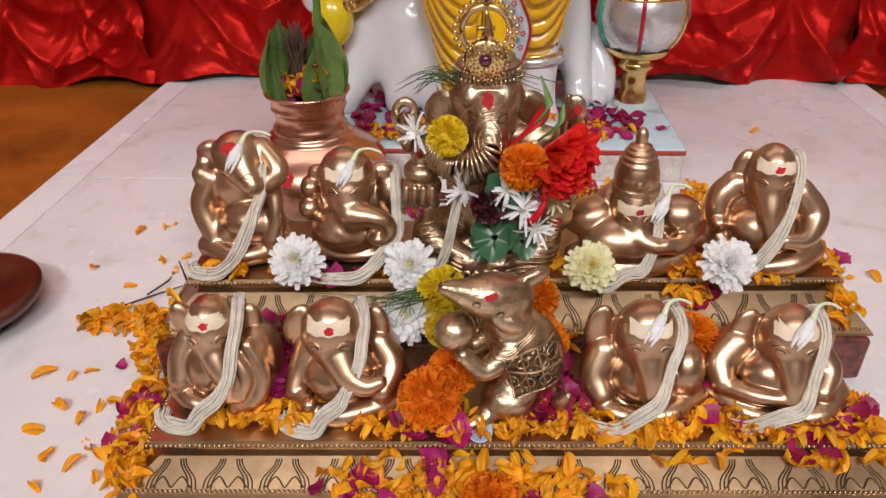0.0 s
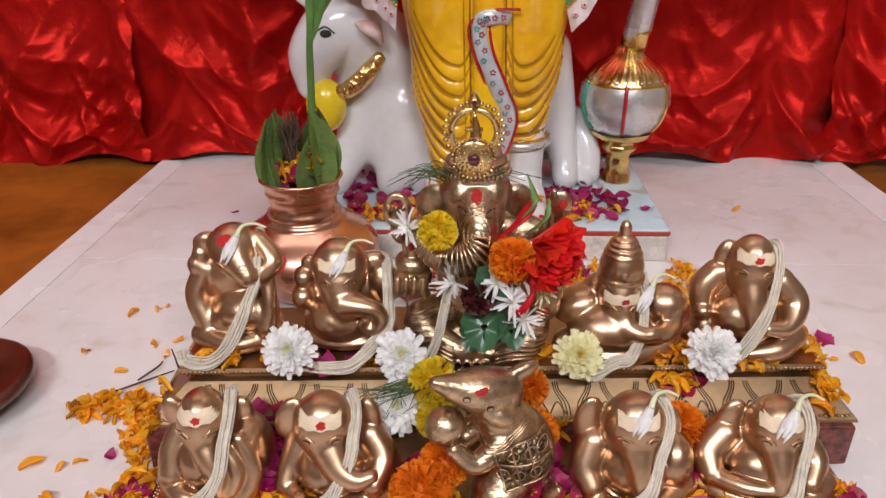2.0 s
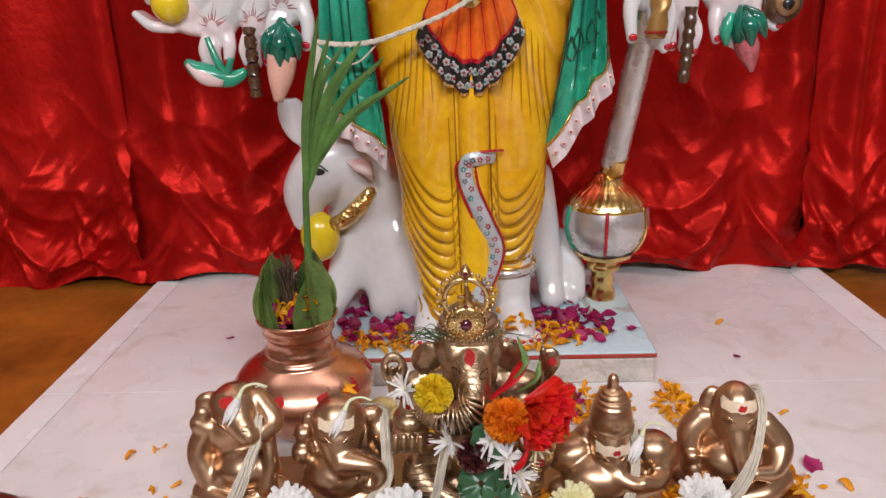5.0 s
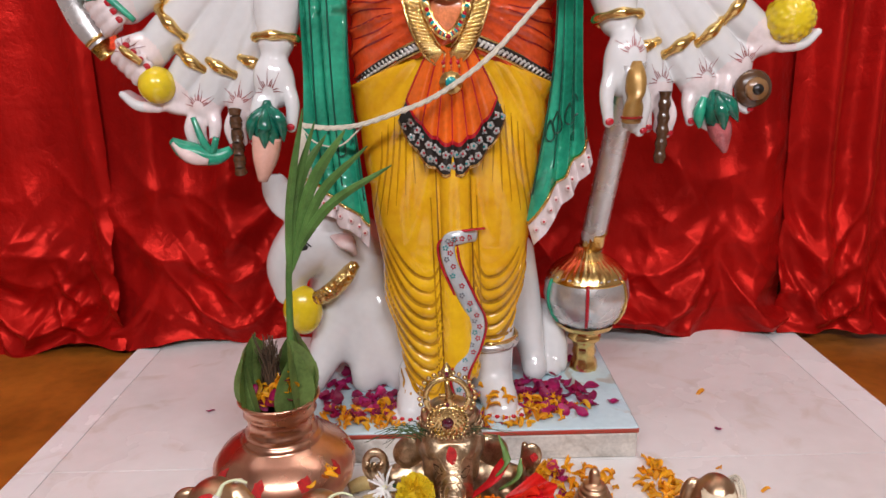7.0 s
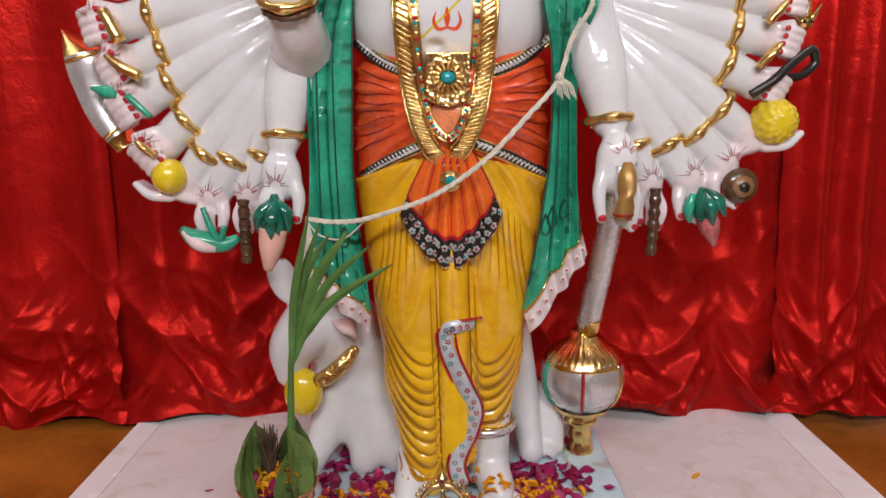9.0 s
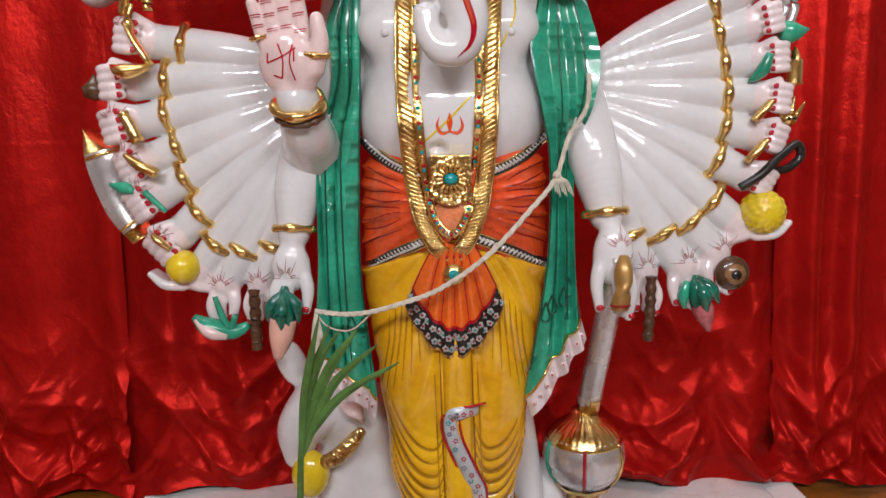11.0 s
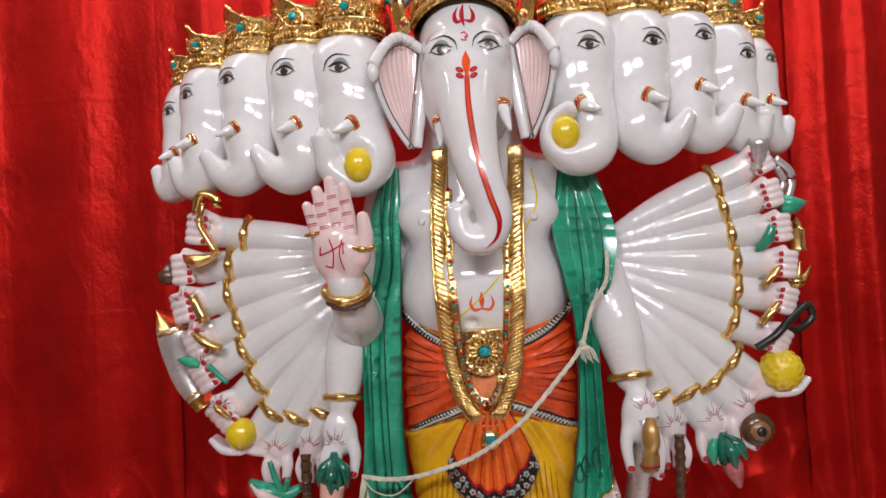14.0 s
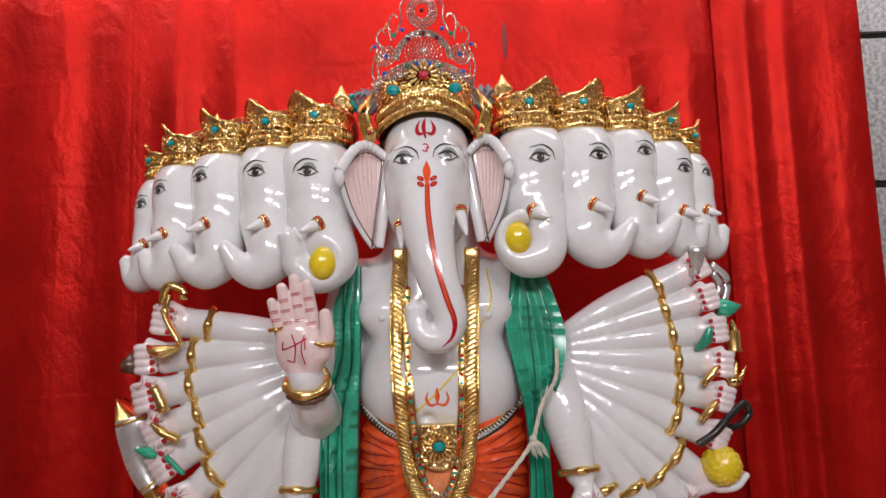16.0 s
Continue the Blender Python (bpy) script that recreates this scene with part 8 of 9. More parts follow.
part("coconut_fibre", husk, pot, "dry brown fibre tuft")["kind"] = "stuff"
shoot = thing("coconut_shoot", (KX + 0.02, KY, 0.17), "green coconut palm seedling standing in the copper pot", "plant")
FROND = surface("palm_shoot_green", (0.095, 0.205, 0.045), 0.4, vary=0.2, scale=30)
part("stem", Pile().add(tube([(0, 0, 0), (0.006, 0.002, 0.12), (0.012, 0.004, 0.24), (0.018, 0.006, 0.30)], [0.0070, 0.0062, 0.0052, 0.0040], 10, 24), FROND), shoot)


def blade(pts, width):
    """A folded palm blade along a line, ribbed lengthwise."""
    line = spline(pts, 26)

    def at(u, v):
        k = np.clip((v * 25).astype(int), 0, 25)
        p = line[k]
        w = width * np.clip(np.sin(np.pi * (0.06 + 0.93 * v)), 0, 1) ** 0.7
        return p[..., 0] + (u - 0.5) * w * 0.9, p[..., 1] + np.abs(u - 0.5) * w * 0.6 - 0.0012 * np.abs(np.sin(u * 16)), p[..., 2] + (u - 0.5) * w * -0.55
    v, f = sheet(at, 17, 26)
    return Pile().add(thick((v, f), (0, 0.0008, 0)), FROND)


for pts, wd in (([(0.010, 0.004, 0.20), (0.026, -0.015, 0.36), (0.066, -0.060, 0.510)], 0.013), ([(0.016, 0.004, 0.27), (0.060, -0.010, 0.39), (0.118, -0.020, 0.475)], 0.017),
                ([(0.018, 0.004, 0.27), (0.085, -0.020, 0.36), (0.185, -0.040, 0.425)], 0.015), ([(0.016, 0.004, 0.28), (0.045, 0.0, 0.40), (0.085, 0.010, 0.465)], 0.013),
                ([(0.016, 0.002, 0.25), (0.072, -0.012, 0.375), (0.150, -0.030, 0.452)], 0.014), ([(0.012, 0.003, 0.24), (0.036, -0.010, 0.38), (0.078, -0.040, 0.490)], 0.012)):
    part("blade", blade(pts, wd), shoot)

# ---- round wooden stool at the platform's edge ----
WOOD = surface("dark_red_wood", (0.075, 0.018, 0.008), 0.3, vary=0.3, scale=12, coat=0.3)
stool = thing("wooden_stool", (-0.648, 0.788, 0), "dark red turned wooden stool with a rounded rim", "stool")
part("seat", Pile().add(lathe([(0.001, 0.022), (0.090, 0.022), (0.102, 0.026), (0.108, 0.034), (0.106, 0.042), (0.096, 0.045), (0.084, 0.040), (0.001, 0.038)], 56), WOOD), stool)
part("foot", Pile().add(lathe([(0.001, 0.0), (0.070, 0.0), (0.074, 0.006), (0.066, 0.014), (0.070, 0.021), (0.001, 0.0215)], 48), WOOD), stool)

# ---- coin ----
STEEL = surface("worn_steel_coin", (0.34, 0.40, 0.50), 0.5, 0.5, vary=0.1, scale=80)
coin = Pile().add(lathe([(0.001, 0.0), (0.0128, 0.0), (0.0132, 0.0005), (0.0132, 0.0013), (0.0128, 0.0018), (0.0118, 0.0016), (0.001, 0.0015)], 40), STEEL)
for k in range(3):
    coin.add(box((-0.005, -0.004 + 0.0035 * k, 0.0015), (0.005 - 0.002 * k, -0.003 + 0.0035 * k, 0.0019)), STEEL)
cb = coin.make("coin")
cb.matrix_world = pose(0.049, 0.556, ZF + 0.008, 30, 4, 0)
tagged(cb, "worn steel coin lying among petals on the brass step", "coin")

# ---- dry twigs and fruit pieces on the marble ----
for k, pts in enumerate(([(-0.45, 0.815, 0.004), (-0.41, 0.835, 0.010), (-0.375, 0.870, 0.006)], [(-0.385, 0.90, 0.004), (-0.35, 0.905, 0.012), (-0.335, 0.89, 0.006)], [(-0.345, 0.84, 0.004), (-0.330, 0.80, 0.05), (-0.318, 0.765, 0.115)],
                         [(-0.37, 0.79, 0.003), (-0.345, 0.795, 0.006), (-0.325, 0.775, 0.004)], [(-0.42, 0.85, 0.003), (-0.40, 0.875, 0.009), (-0.402, 0.895, 0.004)])):
    tagged(Pile().add(tube(pts, [0.0012, 0.0015, 0.0008], 6, 16), HUSK).make("twig"), "thin dry twig lying by the brass stand", "twig", "twigs by the stand")
FRUIT = surface("pale_cut_fruit", (0.74, 0.58, 0.24), 0.5, vary=0.15, scale=40)
for x, y, a, s in ((-0.088, 1.100, 35, 1.0), (-0.068, 1.128, 50, 0.9), (-0.102, 1.150, 20, 1.1)):
    fr = Pile().add(tube([(-0.022, 0, 0.011), (0, 0.003, 0.013), (0.024, 0, 0.010)], [0.010, 0.0125, 0.009], 12, 16, 0.9), FRUIT).make("fruit_piece")
    fr.matrix_world = pose(x, y, 0, 0, 0, a) @ Matrix.Scale(s, 4)
    tagged(fr, "pale yellow piece of fruit beside the copper pot", "fruit", "fruit pieces by the pot")

# ---- flowers ----
def strip(length, width, curl, cup, tip=0.6, n=8):
    """One petal: a strip along +y that rises and curls, rounded at its end."""
    def at(u, v):
        w = width * np.clip(np.sin(np.pi * (0.12 + 0.80 * v)), 0.05, 1) ** tip
        x = (u - 0.5) * w
        z = curl * length * v ** 2 + cup * width * (2 * u - 1) ** 2 * 0.5
        return x, v * length, z
    return sheet(at, 4, n)


def place(yaw, tilt, off=(0, 0, 0), roll=0.0, scale=1.0):
    return Matrix.Translation(off) @ Euler((0, 0, yaw)).to_matrix().to_4x4() @ Euler((tilt, roll, 0)).to_matrix().to_4x4() @ Matrix.Scale(scale, 4)


def chrysanthemum(radius, mat, heart, loose=0.0):
    """A daisy-like head of many narrow petals in rings, facing +z."""
    g = Pile()
    for layer in range(7):
        n = 24 - 2 * layer
        ln = radius * (1.0 - 0.095 * layer)
        for k in range(n):
            vf = strip(ln * (0.88 + 0.24 * RNG.random()), radius * 0.31, 0.05 + 0.10 * layer / 7 + 0.10 * RNG.random(), 0.45, 0.45)
            g.add(vf, mat, place(k * 2 * math.pi / n + layer * 0.21 + RNG.normal(0, 0.08), -0.10 + 0.150 * layer - loose * RNG.random() + RNG.normal(0, 0.05), (0, 0, 0.0020 * layer), RNG.normal(0, 0.25)))
    h = Pile()
    for k in range(26):
        r, a = radius * 0.055 * math.sqrt(k), k * 2.4
        h.add(strip(radius * 0.42, radius * 0.16, 0.5, 0.5, n=5), heart, place(a, 1.20 - 1.2 * r / radius, (0.7 * r * math.cos(a), 0.7 * r * math.sin(a), radius * 0.20)))
    return g, h


def wilted(radius, mat, heart):
    """A limp blossom: a few long narrow petals, drooping unevenly."""
    g, h = Pile(), Pile()
    for k in range(24):
        vf = strip(radius * (0.5 + 0.6 * RNG.random()), radius * 0.17, -0.5 + 0.8 * RNG.random(), 0.8, 0.5)
        g.add(vf, mat, place(k * 2.399 + RNG.normal(0, 0.2), 0.15 + 0.9 * RNG.random(), (0, 0, 0.001 * (k % 4)), RNG.normal(0, 0.4)))
    for k in range(10):
        h.add(strip(radius * 0.25, radius * 0.10, 0.4, 0.5, n=4), heart, place(k * 2.4, 1.1 * RNG.random() + 0.3, (0, 0, radius * 0.08)))
    return g, h


def marigold(radius, mat):
    """A dense round head of ruffled florets, facing +z."""
    g = Pile()
    n = 210
    for k in range(n):
        t = (k + 0.5) / n
        pol = math.acos(1 - 1.28 * t)
        az = k * 2.39996
        ln = radius * (0.42 + 0.14 * RNG.random())

        def at(u, v):
            w = radius * 0.30 * (0.35 + 0.65 * v)
            return (u - 0.5) * w, v * ln, 0.10 * ln * v + radius * 0.045 * np.sin(u * 11 + k) * v ** 2
        vf = sheet(at, 6, 4)
        d = Vector((math.sin(pol) * math.cos(az), math.sin(pol) * math.sin(az), math.cos(pol)))
        q = d.to_track_quat("Y", "Z").to_matrix().to_4x4()
        g.add(vf, mat, Matrix.Translation(d * radius * 0.50) @ q @ Euler((RNG.normal(0, 0.25), RNG.random() * 6.28, 0)).to_matrix().to_4x4())
    g.add(ball((0, 0, 0), radius * 0.6, 8, 12), mat)
    return g


def ruffled(radius, mat, n=22, low=0.05, span=1.15):
    """A large crumpled bloom of broad thin petals."""
    g = Pile()
    for k in range(n):
        ph = RNG.random() * 6

        def at(u, v):
            w = radius * (0.30 + 0.75 * v)
            fold = 0.13 * radius * (cloud(u * 6 + ph, v * 2, ph) - 0.5) * v * 2 + 0.09 * radius * np.sin(u * 23 + ph + 2 * v) * v ** 2
            return (u - 0.5) * w * 0.95, v * radius * (1.0 - 0.30 * (2 * u - 1) ** 2 + 0.05 * np.sin(u * 14 + ph)), fold + 0.35 * radius * v ** 2 * (k % 3) / 2
        g.add(sheet(at, 30, 12), mat, place(k * 2.399, low + span * (k / n) + RNG.normal(0, 0.10), (0, 0, 0), RNG.normal(0, 0.3)))
    return g


def flower(name, geos, at, aim, label, group, centre=None, spin=0.0):
    """A cut flower facing aim, as a thing with its petals and heart."""
    root = new(name)
    root.empty_display_size = 0.01
    q = Vector(aim).to_track_quat("Z", "Y").to_matrix().to_4x4()
    root.matrix_world = Matrix.Translation(at) @ q @ Euler((0, 0, spin)).to_matrix().to_4x4()
    tagged(root, label, "flower", group)
    ob = part("petals", geos, root)
    ob["kind"] = "stuff"
    if centre is not None:
        part("centre", centre, root)
    return root


MARIGOLD = thin(surface("orange_marigold_petal", (0.98, 0.29, 0.008), 0.6, vary=0.10, scale=60, island=0.14), 0.5)
YMARIGOLD = thin(surface("yellow_marigold_petal", (0.95, 0.74, 0.03), 0.6, vary=0.10, scale=60, island=0.12), 0.5)
GOLDPETAL = thin(surface("amber_marigold_petal", (0.97, 0.44, 0.010), 0.55, vary=0.10, scale=50, island=0.22), 0.35)
ROSEPETAL = thin(surface("magenta_rose_petal", (0.52, 0.014, 0.13), 0.5, vary=0.4, scale=60, island=0.38, dark=(0.20, 0.003, 0.045)), 0.3)
REDPETAL = thin(surface("scarlet_petal", (0.86, 0.016, 0.012), 0.5, vary=0.2, scale=40, island=0.12), 0.45)
MAROON = surface("maroon_petal", (0.10, 0.006, 0.006), 0.55, vary=0.4, scale=60, island=0.4)

for at, sp in (((-0.158, 0.716, 0.150), 0.3), ((-0.030, 0.716, 0.146), 1.1)):
    g, h = chrysanthemum(0.0305, PETALWHITE, CREAM, 0.1)
    flower("chrysanthemum", g, at, (0.05, -0.75, 0.62), "white chrysanthemum with a cream heart resting on the step's edge", "chrysanthemums on the stand", h, sp)
g, h = chrysanthemum(0.0305, PETALWHITE, PETALWHITE, 0.0)
flower("chrysanthemum", g, (0.318, 0.726, 0.148), (0.0, -0.72, 0.66), "full white chrysanthemum resting on the step's edge", "chrysanthemums on the stand", h)
g, h = chrysanthemum(0.028, CREAM, YMARIGOLD, 0.15)
flower("chrysanthemum", g, (0.168, 0.716, 0.148), (0.0, -0.72, 0.66), "pale yellow chrysanthemum resting on the step's edge", "chrysanthemums on the stand", h, 0.5)
g, h = chrysanthemum(0.030, PETALWHITE, CREAM, 0.3)
flower("chrysanthemum", g, (-0.026, 0.650, 0.125), (-0.2, -0.6, 0.7), "wilting white chrysanthemum lying between the idols", "chrysanthemums on the stand", h, 0.5)
for at, aim, r in (((0.000, 0.572, 0.084), (0, -0.75, 0.6), 0.032), ((0.022, 0.598, 0.098), (0.2, -0.5, 0.8), 0.026), ((0.113, 0.630, 0.112), (0.1, -0.7, 0.7), 0.026),
                   ((0.268, 0.650, 0.104), (0.0, -0.7, 0.7), 0.028), ((0.108, 0.680, 0.130), (0.1, -0.6, 0.8), 0.024), ((0.060, 0.494, 0.026), (0, -0.4, 0.9), 0.030)):
    flower("marigold", marigold(r, MARIGOLD), at, aim, "bright orange ruffled marigold lying on the brass step", "marigolds on the stand", None, RNG.random() * 6)
for at, aim, r in (((0.008, 0.662, 0.150), (-0.3, -0.6, 0.7), 0.026), ((0.012, 0.640, 0.120), (-0.2, -0.7, 0.6), 0.022)):
    flower("marigold", marigold(r, YMARIGOLD), at, aim, "yellow marigold tucked beside the brass mouse", "marigolds on the stand", None, RNG.random() * 6)
flower("marigold", marigold(0.021, YMARIGOLD), (0.012, 0.724, 0.296), (-0.1, -0.85, 0.5), "yellow marigold laid on the crowned idol's trunk", "flowers on the crowned idol")
flower("marigold", marigold(0.025, MARIGOLD), (0.090, 0.714, 0.268), (0.1, -0.85, 0.5), "orange marigold laid on the crowned idol's chest", "flowers on the crowned idol")
flower("red_bloom", ruffled(0.051, REDPETAL, 28, 0.55, 0.85), (0.112, 0.730, 0.276), (0.80, -0.55, -0.32), "large crumpled scarlet bloom on the crowned idol", "flowers on the crowned idol")
flower("maroon_flower", marigold(0.020, MAROON), (0.056, 0.716, 0.222), (0, -0.85, 0.5), "dark maroon marigold on the crowned idol", "flowers on the crowned idol")
for at, aim in (((0.090, 0.712, 0.220), (0.3, -0.8, 0.3)), ((0.074, 0.716, 0.240), (0.0, -0.9, 0.5)), ((0.104, 0.716, 0.196), (0.4, -0.7, 0.2)), ((0.030, 0.722, 0.236), (-0.5, -0.8, 0.2)), ((-0.018, 0.740, 0.292), (-0.5, -0.6, 0.6)), ((0.120, 0.730, 0.226), (0.7, -0.6, 0.2))):
    g, h = wilted(0.024, PETALWHITE if at[0] < 0.115 else CREAM, CREAM)
    flower("chrysanthemum", g, at, aim, "small white blossom tucked into the crowned idol's flowers", "flowers on the crowned idol", h, RNG.random() * 6)


def round_leaf(name, at, aim, size, mat, label):
    """A broad lobed leaf with veins pressed into it."""
    def surf(u, v):
        a = u * 2 * np.pi
        r = size * (0.15 + 0.85 * v) * (1 + 0.12 * np.sin(a * 3) + 0.05 * np.sin(a * 11))
        return r * np.cos(a), r * np.sin(a), 0.12 * size * np.sin(a * 5) * v + 0.25 * size * v ** 2
    ob = Pile().add(thick(sheet(surf, 44, 8), (0, 0, -0.0008)), mat).make(name)
    ob.matrix_world = Matrix.Translation(at) @ Vector(aim).to_track_quat("Z", "Y").to_matrix().to_4x4()
    return tagged(ob, label, "leaf", "leaves on the crowned idol")


for at, aim, sz in (((0.062, 0.712, 0.186), (-0.1, -0.8, 0.5), 0.024), ((0.092, 0.714, 0.180), (0.4, -0.8, 0.4), 0.018), ((0.074, 0.718, 0.240), (0.2, -0.9, 0.2), 0.024), ((0.050, 0.715, 0.172), (-0.4, -0.7, 0.4), 0.015), ((-0.006, 0.742, 0.282), (-0.3, -0.8, 0.3), 0.012)):
    round_leaf("green_leaf", at, aim, sz, LEAFDARK, "dark green lobed leaf among the crowned idol's flowers")
for pts in ([(0.098, 0.740, 0.300), (0.112, 0.735, 0.325), (0.104, 0.745, 0.352)], [(0.105, 0.742, 0.285), (0.124, 0.735, 0.305), (0.128, 0.74, 0.325)]):
    tagged(Pile().add(tube(pts, [0.003, 0.005, 0.001], 8, 14, 0.4), STEM).make("green_sprig"), "pointed green leaf sprig beside the idol's ear", "leaf", "leaves on the crowned idol")
tagged(Pile().add(tube([(0.075, 0.742, 0.278), (0.096, 0.738, 0.300), (0.112, 0.748, 0.318)], [0.007, 0.009, 0.007], 8, 16, 0.25), REDPETAL).make("red_ribbon"), "strip of red cloth round the crowned idol", "ribbon")
tagged(Pile().add(tube([(0.098, 0.706, 0.208), (0.106, 0.700, 0.222), (0.114, 0.704, 0.238)], [0.004, 0.004, 0.002], 6, 14), REDPETAL).make("red_tassel"), "thin red thread tassel among white blossoms", "tassel")
# white skein over the crowned idol's knee
sk = Pile()
for k in range(14):
    o = np.array((math.cos(k * 1.9), 0.5 * math.sin(k * 2.3), math.sin(k * 1.1))) * 0.004
    sk.add(tube(np.array([(0.030, 0.742, 0.250), (0.020, 0.722, 0.215), (0.010, 0.714, 0.170), (-0.004, 0.720, 0.135), (-0.020, 0.730, 0.122)]) + o, 0.0011, 5, 40), COTTON)
tagged(sk.make("cotton_thread"), "skein of raw cotton thread hanging from the crowned idol", "thread", "threads on the idols")

# thin green grass blades behind the crown ornament
grass = Pile()
DURVA = surface("dark_grass_blade", (0.05, 0.09, 0.025), 0.6, vary=0.3, scale=30)
for k in range(20):
    x0, z0 = 0.020 + RNG.normal(0, 0.006), 0.335 + RNG.normal(0, 0.004)
    sgn = -1 if k < 16 else 1
    e = (x0 + sgn * (0.025 + 0.040 * RNG.random()), 0.775 + RNG.normal(0, 0.012), 0.318 + 0.045 * RNG.random())
    grass.add(tube([(x0 + (0.06 if sgn > 0 else 0), 0.775, z0), ((x0 + e[0]) / 2 + (0.03 if sgn > 0 else 0), 0.772, (z0 + e[2]) / 2 + 0.012), (e[0] + (0.05 if sgn > 0 else 0), e[1], e[2])], [0.0007, 0.0006, 0.0003], 4, 8), DURVA)
tagged(grass.make("grass_blades"), "bunch of thin dark grass blades on the crowned idol", "grass", kind="stuff")
blades2 = Pile()
for k in range(26):
    x0 = -0.005 + RNG.normal(0, 0.010)
    blades2.add(tube([(x0, 0.665, 0.150), (x0 - 0.02 + RNG.normal(0, 0.015), 0.645, 0.152), (x0 - 0.05 + RNG.normal(0, 0.02), 0.630, 0.146 + RNG.normal(0, 0.012))], [0.0007, 0.0006, 0.0003], 4, 8), DURVA)
tagged(blades2.make("grass_blades"), "thin dark grass blades lying over a yellow marigold", "grass", kind="stuff")

# ---- silver jewelled tiara on the statue ----
RHINE = surface("silver_rhinestone", (0.72, 0.68, 0.60), 0.16, 0.9, vary=0.3, scale=300, island=0.3)
SAPPHIRE = surface("blue_glass_stone", (0.02, 0.10, 0.40), 0.08, vary=0.2, coat=1.0)
EMERALD = surface("green_glass_stone", (0.01, 0.20, 0.09), 0.08, vary=0.2, coat=1.0)
tiara = thing("tiara", (0.060, 1.232, 1.618), "tall silver rhinestone tiara with coloured stones", "crown")


def bow(x):
    """Depth of the tiara's curved front."""
    return 4.2 * x * x


def studs(points, r, mat=RHINE):
    g = Pile()
    b = ball((0, 0, 0), r, 4, 6)
    for x, z in points:
        g.add(b, mat, pose(x, bow(x), z))
    return g


def along(line, gap):
    p = spline(line, 80)
    d = np.concatenate([[0], np.cumsum(np.linalg.norm(np.diff(p, axis=0), axis=1))])
    t = np.arange(0, d[-1], gap)
    return np.column_stack([np.interp(t, d, p[:, 0]), np.interp(t, d, p[:, 1])])


band = [(x, 0.006 + 0.0052 * row + 0.030 * (1 - (x / 0.11) ** 2) - 0.02) for row in range(6) for x in np.arange(-0.110, 0.1101, 0.0046)]
part("band", studs(band, 0.0029), tiara)["kind"] = "stuff"
arcs = []
for rr in (0.052, 0.057, 0.062):
    arcs += [(rr * math.cos(a), 0.045 + rr * math.sin(a)) for a in np.linspace(0.1, math.pi - 0.1, int(rr * 700))]
part("arch", studs(arcs, 0.0029), tiara)["kind"] = "stuff"
rose = [(r * math.cos(a + 0.3 * r * 100), 0.062 + r * math.sin(a + 0.3 * r * 100)) for r in (0.006, 0.012, 0.018, 0.024, 0.031, 0.038) for a in np.linspace(0, 2 * math.pi, int(6 + r * 600), endpoint=False)]
part("rosette", studs(rose, 0.0028), tiara)["kind"] = "stuff"
for sg in (-1, 1):
    side = [(sg * (0.078 + r * math.cos(a)), 0.062 + r * math.sin(a)) for r in (0.008, 0.014, 0.020) for a in np.linspace(0, 2 * math.pi, int(5 + r * 800), endpoint=False)]
    for line in ([(0.105, 0.010), (0.112, 0.045), (0.098, 0.085)], [(0.098, 0.02), (0.098, 0.055), (0.085, 0.088)], [(0.090, 0.085), (0.100, 0.112), (0.088, 0.125), (0.080, 0.112)], [(0.066, 0.095), (0.072, 0.135), (0.060, 0.150), (0.050, 0.138)],
                 [(0.060, 0.100), (0.044, 0.135), (0.046, 0.165), (0.034, 0.178)], [(0.030, 0.180), (0.020, 0.208), (0.0, 0.232)]):
        side += [(sg * x, z) for x, z in along([(a, b) for a, b in line], 0.0046)]
    part("scroll", studs(side, 0.0028), tiara)["kind"] = "stuff"
    for x, z in ((0.112, 0.098), (0.076, 0.135), (0.098, 0.070)):
        part("drop", Pile().add(tube([(sg * x, bow(x), z), (sg * (x + 0.003), bow(x), z - 0.012)], [0.0012, 0.003], 6), GILT), tiara)
oval = [(a * math.cos(t), 0.150 + 1.2 * a * math.sin(t)) for a in (0.016, 0.021, 0.026, 0.031) for t in np.linspace(0, 2 * math.pi, int(a * 1250), endpoint=False)]
part("medallion", studs(oval, 0.0029), tiara)["kind"] = "stuff"
for x, z, mt in ((0.078, 0.062, SAPPHIRE), (-0.078, 0.062, SAPPHIRE), (0, 0.062, RHINE), (0.034, 0.030, EMERALD), (-0.034, 0.030, EMERALD), (0.012, 0.034, SAPPHIRE), (-0.014, 0.034, SAPPHIRE), (0.060, 0.104, EMERALD),
                 (-0.060, 0.104, EMERALD), (0.042, 0.112, SAPPHIRE), (-0.042, 0.112, SAPPHIRE), (0.084, 0.026, SAPPHIRE), (-0.084, 0.026, SAPPHIRE), (0, 0.10, RUBY), (0.030, 0.090, RUBY), (-0.030, 0.090, RUBY), (0, 0.150, RUBY), (0.104, 0.092, SAPPHIRE), (-0.104, 0.092, SAPPHIRE)):
    part("stone", Pile().add(ball((x, bow(x) - 0.002, z), (0.0052, 0.004, 0.0052), 6, 10), mt), tiara)
part("frame", Pile().add(tube([(x, bow(x) + 0.003, 0.012 + 0.030 * (1 - (x / 0.11) ** 2) - 0.02) for x in np.linspace(-0.112, 0.112, 15)], 0.003, 6, 40), GILT), tiara)

